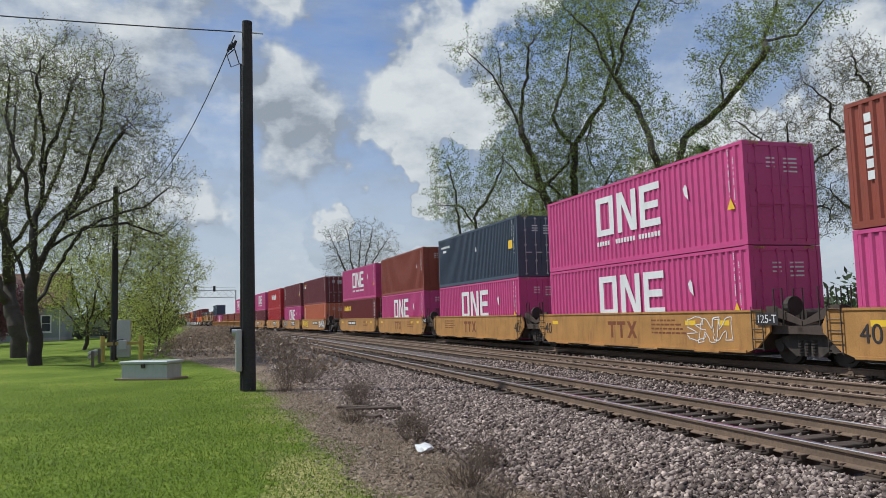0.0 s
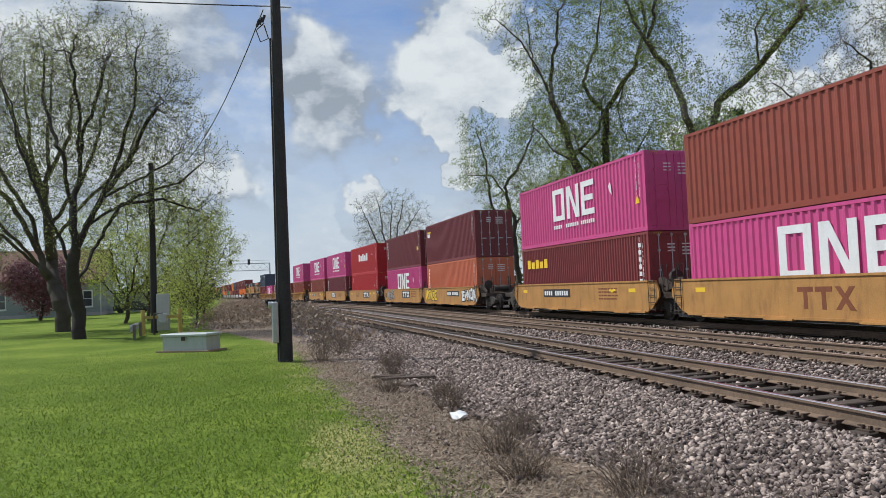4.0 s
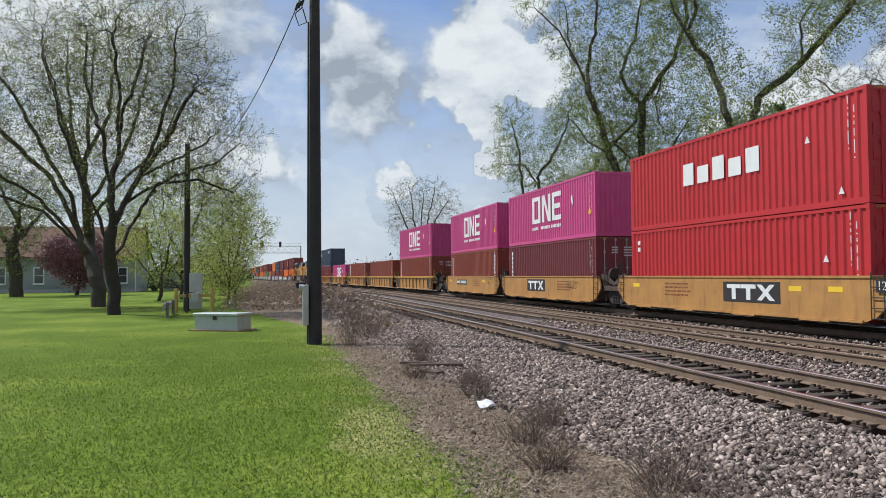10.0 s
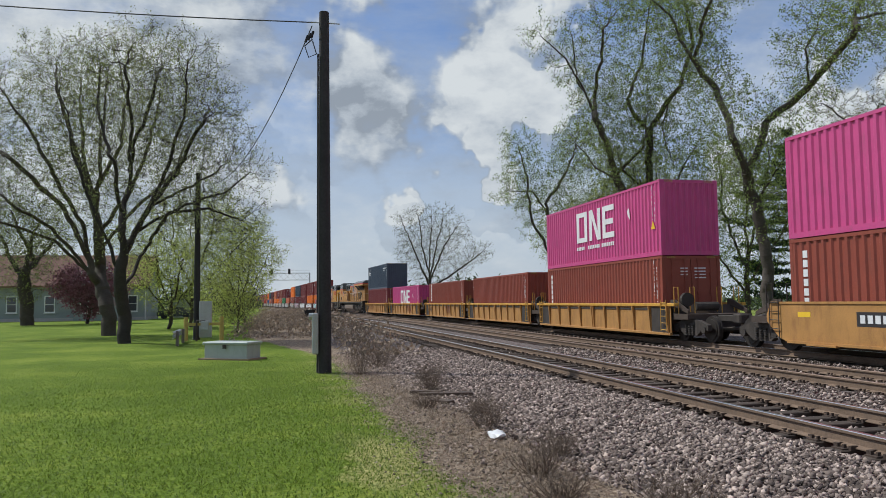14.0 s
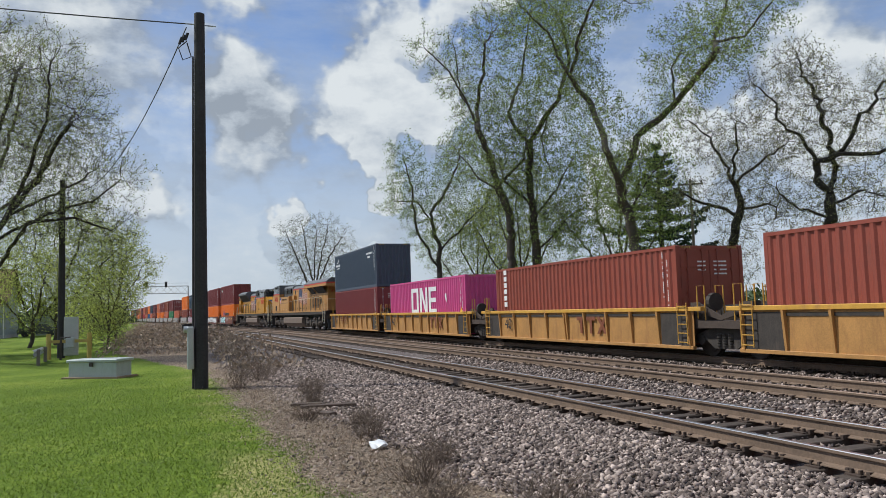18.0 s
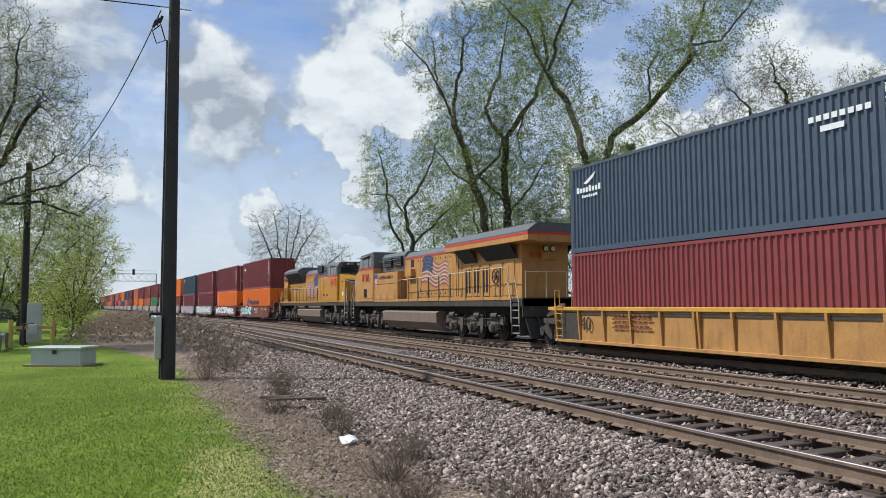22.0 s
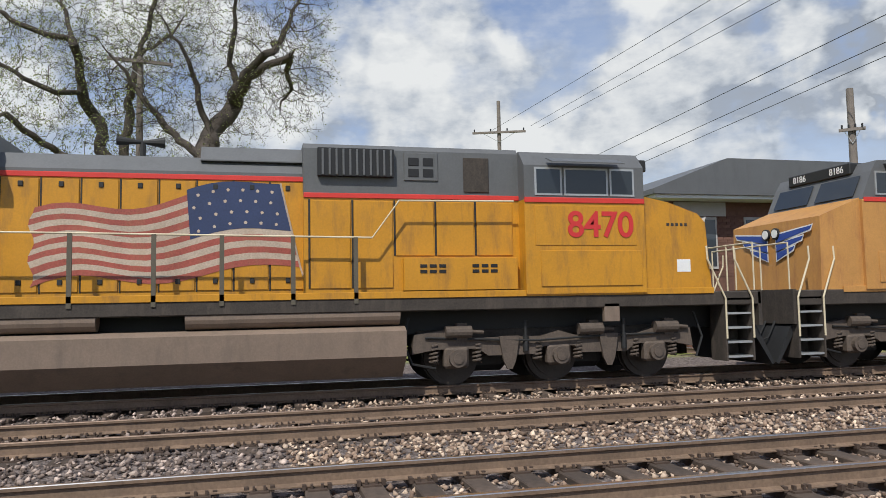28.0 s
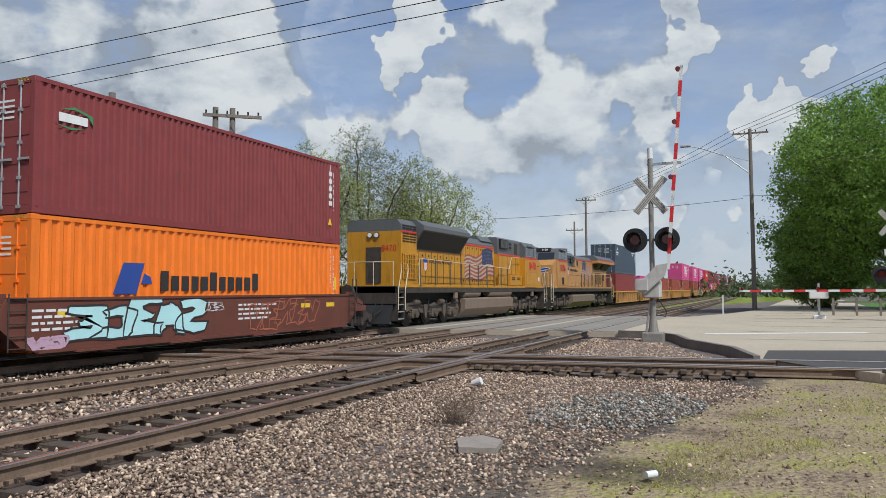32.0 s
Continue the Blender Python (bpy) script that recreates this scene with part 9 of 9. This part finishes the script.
def stones(name, label, n, place, size, material, seed, squash=0.75):
    """n crushed stones, each an uneven eight-sided lump."""
    rng = np.random.default_rng(seed)
    c = place(rng, n)
    n = len(c)
    base = np.array([(1, 0, 0), (0, 1, 0), (-1, 0, 0), (0, -1, 0), (0, 0, 1), (0, 0, -1)], float)
    v = base[None] * rng.uniform(0.55, 1.25, (n, 6, 1)) + rng.normal(0, 0.22, (n, 6, 3))
    a = rng.uniform(0, 6.283, n)
    b = rng.normal(0, 0.5, n)
    ca, sa, cb, sb = np.cos(a), np.sin(a), np.cos(b), np.sin(b)
    x, y, z = v[..., 0], v[..., 1], v[..., 2] * squash
    x, z = x * cb[:, None] - z * sb[:, None], x * sb[:, None] + z * cb[:, None]
    x, y = x * ca[:, None] - y * sa[:, None], x * sa[:, None] + y * ca[:, None]
    s = (size * rng.uniform(0.5, 1.35, n))[:, None]
    v = np.stack([x * s + c[:, :1], y * s + c[:, 1:2], z * s + c[:, 2:3]], -1).reshape(-1, 3)
    f = np.array([(0, 1, 4), (1, 2, 4), (2, 3, 4), (3, 0, 4), (1, 0, 5), (2, 1, 5), (3, 2, 5), (0, 3, 5)])
    f = (f[None] + (np.arange(n) * 6)[:, None, None]).reshape(-1, 3)
    tagged(part(name, fast_mesh(name, v, f), material), label, "gravel", kind="stuff")


def shoulder_left(rng, n):
    x = -1.0 - 27 * rng.beta(1.0, 1.6, n)
    y = rng.uniform(1.9, 6.0, n)
    keep = rng.random(n) < np.clip((y - np.interp(x, (-28, -20, -9, -6, -1), (2.0, 2.1, 2.65, 3.0, 3.1)) + 0.15 * np.sin(x * 2.3)) / 0.4, 0.03, 1)
    x, y = x[keep], y[keep]
    return np.stack([x, y, -0.235 + 0.04 * rng.random(len(x)) + 0.03 * np.clip(y - 4, 0, 1)], 1)


def shoulder_right(rng, n):
    x = -1.0 + 18 * rng.beta(1.1, 1.2, n)
    y = 6.0 - 7.5 * rng.beta(1.0, 1.3, n)
    edge = np.interp(x, (0, 4, 6.5, 9.6, 12.1, 14.5, 17), (2.6, 2.5, 2.2, 1.6, 1.0, -0.1, -0.6))
    keep = (rng.random(n) < np.clip((y - edge + 0.2) / 0.9, 0.05, 1)) & (x < 16.6)
    x, y = x[keep], y[keep]
    return np.stack([x, y, -0.24 - 0.06 * np.clip(x - 15, 0, 1) + 0.035 * rng.random(len(x)) + 0.03 * np.clip(y - 4, 0, 1)], 1)


def between(rng, n):
    x = rng.uniform(*SPAN, n)
    lane = rng.integers(0, 5, n)
    y = np.choose(lane, [rng.uniform(D1 - 0.66, D1 + 0.66, n), rng.uniform(8.0, 10.4, n), rng.uniform(8.2, 10.2, n), rng.uniform(D2 - 0.66, D2 + 0.66, n), rng.uniform(12.0, 14.2, n)])
    inside = (lane == 0) | (lane == 3)
    return np.stack([x, y, np.where(lane == 0, -0.27, -0.215) + 0.035 * rng.random(n)], 1)


stones("ballast_stones", "crushed grey-pink ballast stones beside the near track", 70000, shoulder_left, 0.038, M_STONE, 1)
stones("ballast_stones", "mixed pale and brown gravel by the crossing", 80000, shoulder_right, 0.025, M_STONE2, 2)
SPAN = (-26, 1)
stones("ballast_stones", "crushed ballast stones between the tracks", 17000, between, 0.042, M_STONE, 3)
SPAN = (1, 26)
stones("ballast_stones", "pinkish crushed stones between the tracks by the crossing", 17000, between, 0.042, M_STONE2, 13)


def grass_blades():
    rng = np.random.default_rng(5)
    n = 120000
    x = -2.2 - 26 * rng.beta(0.9, 2.0, n)
    y = 1.75 - 9.5 * rng.beta(1.0, 1.5, n) + 0.25 * np.sin(x * 1.7) + 0.2 * rng.normal(size=n) * (rng.random(n) < 0.3)
    h = rng.uniform(0.015, 0.042, n)
    a = rng.uniform(0, 6.283, n)
    w = 0.004 + 0.003 * rng.random(n)
    p = np.stack([x, y, np.full(n, GROUND - 0.02)], 1)
    side = np.stack([np.cos(a), np.sin(a), np.zeros(n)], 1) * w[:, None]
    tip = p + np.stack([rng.normal(0, 0.02, n), rng.normal(0, 0.02, n), h], 1)
    v = np.stack([p - side, p + side, tip], 1).reshape(-1, 3)
    tagged(part("grass_blades", fast_mesh("grass_blades", v, np.arange(3 * n).reshape(n, 3)), leaf_material("lawn_blade", (0.145, 0.212, 0.018), 0.3)), "short mown green lawn grass", "grass", kind="stuff")


grass_blades()


def island(rng, n):
    x, y = rng.uniform(20.3, 28.2, n), rng.uniform(1.3, 6.0, n)
    keep = y > 1.55 + (x - 21) * 0.36
    x, y = x[keep], y[keep]
    return np.stack([x, y, np.full(len(x), -0.225)], 1)


def verge(rng, n):
    x = 1.5 - 26 * rng.beta(1.0, 1.8, n)
    return np.stack([x, rng.normal(2.2, 0.42, n), np.full(n, -0.222)], 1)


stones("verge_clods", "brown clods, chips and small stones on the verge", 9000, verge, 0.022, stone_material("brown_clod", (0.045, 0.034, 0.026), (0.14, 0.105, 0.078), (0.36, 0.30, 0.23)), 7)
stones("ballast_stones", "small pale and brown gravel round the signal mast", 7000, island, 0.035, M_STONE2, 4)


def rough_grass():
    """Patchy tufts on the trodden ground by the crossing."""
    rng = np.random.default_rng(15)
    n = 60000
    x = 4.0 + 13 * rng.beta(1.0, 1.3, n)
    y = 2.2 - 8.0 * rng.beta(1.0, 1.4, n)
    edge = np.interp(x, (4, 6.5, 9.6, 12.1, 14.5, 17), (1.2, 1.4, 1.1, 0.5, -0.6, -1.6))
    clump = np.sin(x * 2.1 + 1.3 * np.sin(y * 1.7)) + np.sin(y * 2.9 + 1.1 * np.sin(x * 1.3)) + np.sin(x * 5.3 + y * 4.1) * 0.6
    keep = (y < edge) & (rng.random(n) < np.clip(0.35 + clump * 0.45, 0.04, 1))
    x, y = x[keep], y[keep]
    n = len(x)
    a, w = rng.uniform(0, 6.283, n), rng.uniform(0.003, 0.007, n)
    p = np.stack([x, y, np.full(n, GROUND - 0.02)], 1)
    side = np.stack([np.cos(a), np.sin(a), np.zeros(n)], 1) * w[:, None]
    tip = p + np.stack([rng.normal(0, 0.03, n), rng.normal(0, 0.03, n), rng.uniform(0.012, 0.06, n)], 1)
    v = np.stack([p - side, p + side, tip], 1).reshape(-1, 3)
    tagged(part("grass_tufts", fast_mesh("grass_tufts", v, np.arange(3 * n).reshape(n, 3)), leaf_material("dry_lawn_blade", (0.36, 0.345, 0.095), 0.3)), "patchy yellow-green grass on trodden dirt", "grass", kind="stuff")
    m = 2600
    q = np.stack([4.0 + 13 * rng.beta(1.0, 1.3, m), 1.6 - 6.0 * rng.beta(1.0, 1.4, m), np.full(m, -0.215)], 1)
    return q


def blue_patch(rng, n):
    t, k = rng.uniform(0, 6.283, n), rng.random(n) ** 0.6
    return np.stack([11.7 + 1.75 * k * np.cos(t) - 0.5 * k * np.sin(t), 2.15 + 1.15 * k * np.sin(t), -0.205 + 0.03 * rng.random(n)], 1)


stones("ballast_stones", "patch of bluish grey crushed stone by the crossing", 1100, blue_patch, 0.026, stone_material("bluish_stone", (0.10, 0.10, 0.09), (0.24, 0.24, 0.215), (0.44, 0.43, 0.39)), 21)
PEBBLES = rough_grass()
stones("pebbles", "small pale pebbles strewn on trodden dirt", 2600, lambda rng, n: PEBBLES, 0.016, M_STONE2, 6)


def straw_litter():
    rng = np.random.default_rng(8)
    n = 42000
    x = 2.0 - 28 * rng.beta(1.0, 1.4, n)
    y = rng.normal(2.3, 0.42, n)
    p = np.stack([x, y, -0.205 + 0.03 * rng.random(n)], 1)
    a = rng.uniform(0, 6.283, n)
    L = rng.uniform(0.012, 0.06, n)[:, None]
    d = np.stack([np.cos(a), np.sin(a), rng.normal(0, 0.3, n) + 0.9 * (rng.random(n) < 0.25)], 1) * L
    s = np.stack([-np.sin(a), np.cos(a), np.full(n, 0.3)], 1) * rng.uniform(0.002, 0.007, n)[:, None]
    v = np.stack([p - d, p + s, p + d, p - s], 1).reshape(-1, 3)
    tagged(part("straw_litter", fast_mesh("straw_litter", v, np.arange(4 * n).reshape(n, 4)), M_DRY), "dead grass stalks and chips on the verge", "debris", kind="stuff")


straw_litter()


def dry_bush(x, y, h, w, seed):
    g = Growth(seed)
    r = g.r
    g.p, g.up = [(0, 0, -0.06)], [-1]
    for k in range(60):
        t = r.uniform(0, 6.283)
        u = r.random() ** 0.5 * w
        tip = Vector((math.cos(t) * u, math.sin(t) * u, h * r.uniform(0.45, 1.1)))
        foot = Vector((math.cos(t) * u * 0.35, math.sin(t) * u * 0.35, -0.03))
        g.lay([Vector((0, 0, -0.06)), foot, tip], 0.09, 0.5, joint=0)
        for q in range(3):
            j = len(g.p) - 1 - r.randrange(1, 4)
            a = Vector(g.p[j])
            g.lay([a, a + Vector((r.gauss(0, 0.1), r.gauss(0, 0.1), r.uniform(0.02, 0.16)))], 0.08, 0.5, joint=j)
    b = thing("dry_bush", "dry leafless brown bush on the gravel verge", "bush", "dry bushes", at=(x, y, GROUND))
    v, f, ends = g.finish(0.012, 0.0022)
    part("twig_clump", fast_mesh("twig_clump", v, f), M_DRYTWIG, b)


M_DRYTWIG = surf("dry_twig", (0.17, 0.125, 0.09), 0.9, var=0.3)


def make_debris():
    for k, (x, y, h, w) in enumerate(((-10.3, 2.75, 0.32, 0.3), (-3.9, 2.9, 0.42, 0.5), (-4.6, 2.6, 0.35, 0.45), (-5.6, 3.0, 0.3, 0.4), (-16.5, 3.2, 0.35, 0.4), (-18.6, 1.9, 0.7, 0.35), (-22, 3.0, 0.6, 0.6), (-26, 2.9, 0.8, 0.8), (-31, 3.0, 0.9, 0.9), (9.8, 3.9, 0.3, 0.3), (-7.4, 2.5, 0.26, 0.3), (-8.2, 3.0, 0.22, 0.25), (-11.6, 3.0, 0.2, 0.25), (-12.4, 2.3, 0.22, 0.3), (-14.8, 2.9, 0.28, 0.3), (-2.6, 2.5, 0.3, 0.4), (-6.4, 2.3, 0.2, 0.3), (-20.5, 2.6, 0.5, 0.5))):
        dry_bush(x, y, h, w, 200 + k)
    t = thing("litter", "crumpled white plastic litter on the verge", "litter", at=(-9.45, 2.65, GROUND))
    bm = nb()
    bmesh.ops.create_icosphere(bm, subdivisions=2, radius=0.14)
    r = random.Random(3)
    for v in bm.verts:
        v.co = Vector((v.co.x * 1.3, v.co.y * 0.8, v.co.z * 0.4)) * r.uniform(0.7, 1.2)
        v.co.z += 0.04
    part("wrap", bm, M_SIGWHITE, t)
    for k, (x, y, a, l) in enumerate(((-12.9, 2.7, 35, 0.22), (-13.9, 3.0, 80, 0.5), (-14.3, 2.7, 65, 0.3))):
        p = thing("old_board", "rotten brown board lying on the gravel", "board", "boards on the gravel", at=Matrix.Translation((x, y, GROUND + 0.03)) @ Matrix.Rotation(radians(a), 4, "Z"))
        part("plank", box(nb(), -l, l, -0.09, 0.09, -0.03, 0.03, 0.01), M_TIE, p)
    s = thing("stone_slab", "pale flat stone slab on the gravel", "stone", at=Matrix.Translation((8.55, 3.13, GROUND + 0.02)) @ Matrix.Rotation(radians(20), 4, "Z"))
    part("slab", prism(nb(), [(-0.35, -0.2), (0.1, -0.28), (0.38, -0.05), (0.2, 0.24), (-0.3, 0.2)], "z", -0.03, 0.03), surf("dull_stone_slab", (0.30, 0.26, 0.22), 0.9, var=0.25, scale=4, bump=0.4), s)
    c = thing("plastic_cup", "crushed white plastic cup on the gravel", "litter", at=Matrix.Translation((13.3, 4.95, GROUND + 0.09)) @ Matrix.Rotation(radians(70), 4, "X"))
    part("cup", rod(nb(), (0, 0, -0.09), (0, 0, 0.09), 0.05, 14, 0.07), M_SIGWHITE, c)
    k = thing("drink_can", "white drink can lying on the dirt", "litter", at=Matrix.Translation((7.75, 1.15, GROUND + 0.05)) @ Matrix.Rotation(radians(90), 4, "Y") @ Matrix.Rotation(radians(40), 4, "X"))
    part("can", rod(nb(), (0, 0, -0.06), (0, 0, 0.06), 0.033, 14), M_SIGWHITE, k)


make_debris()


motions()
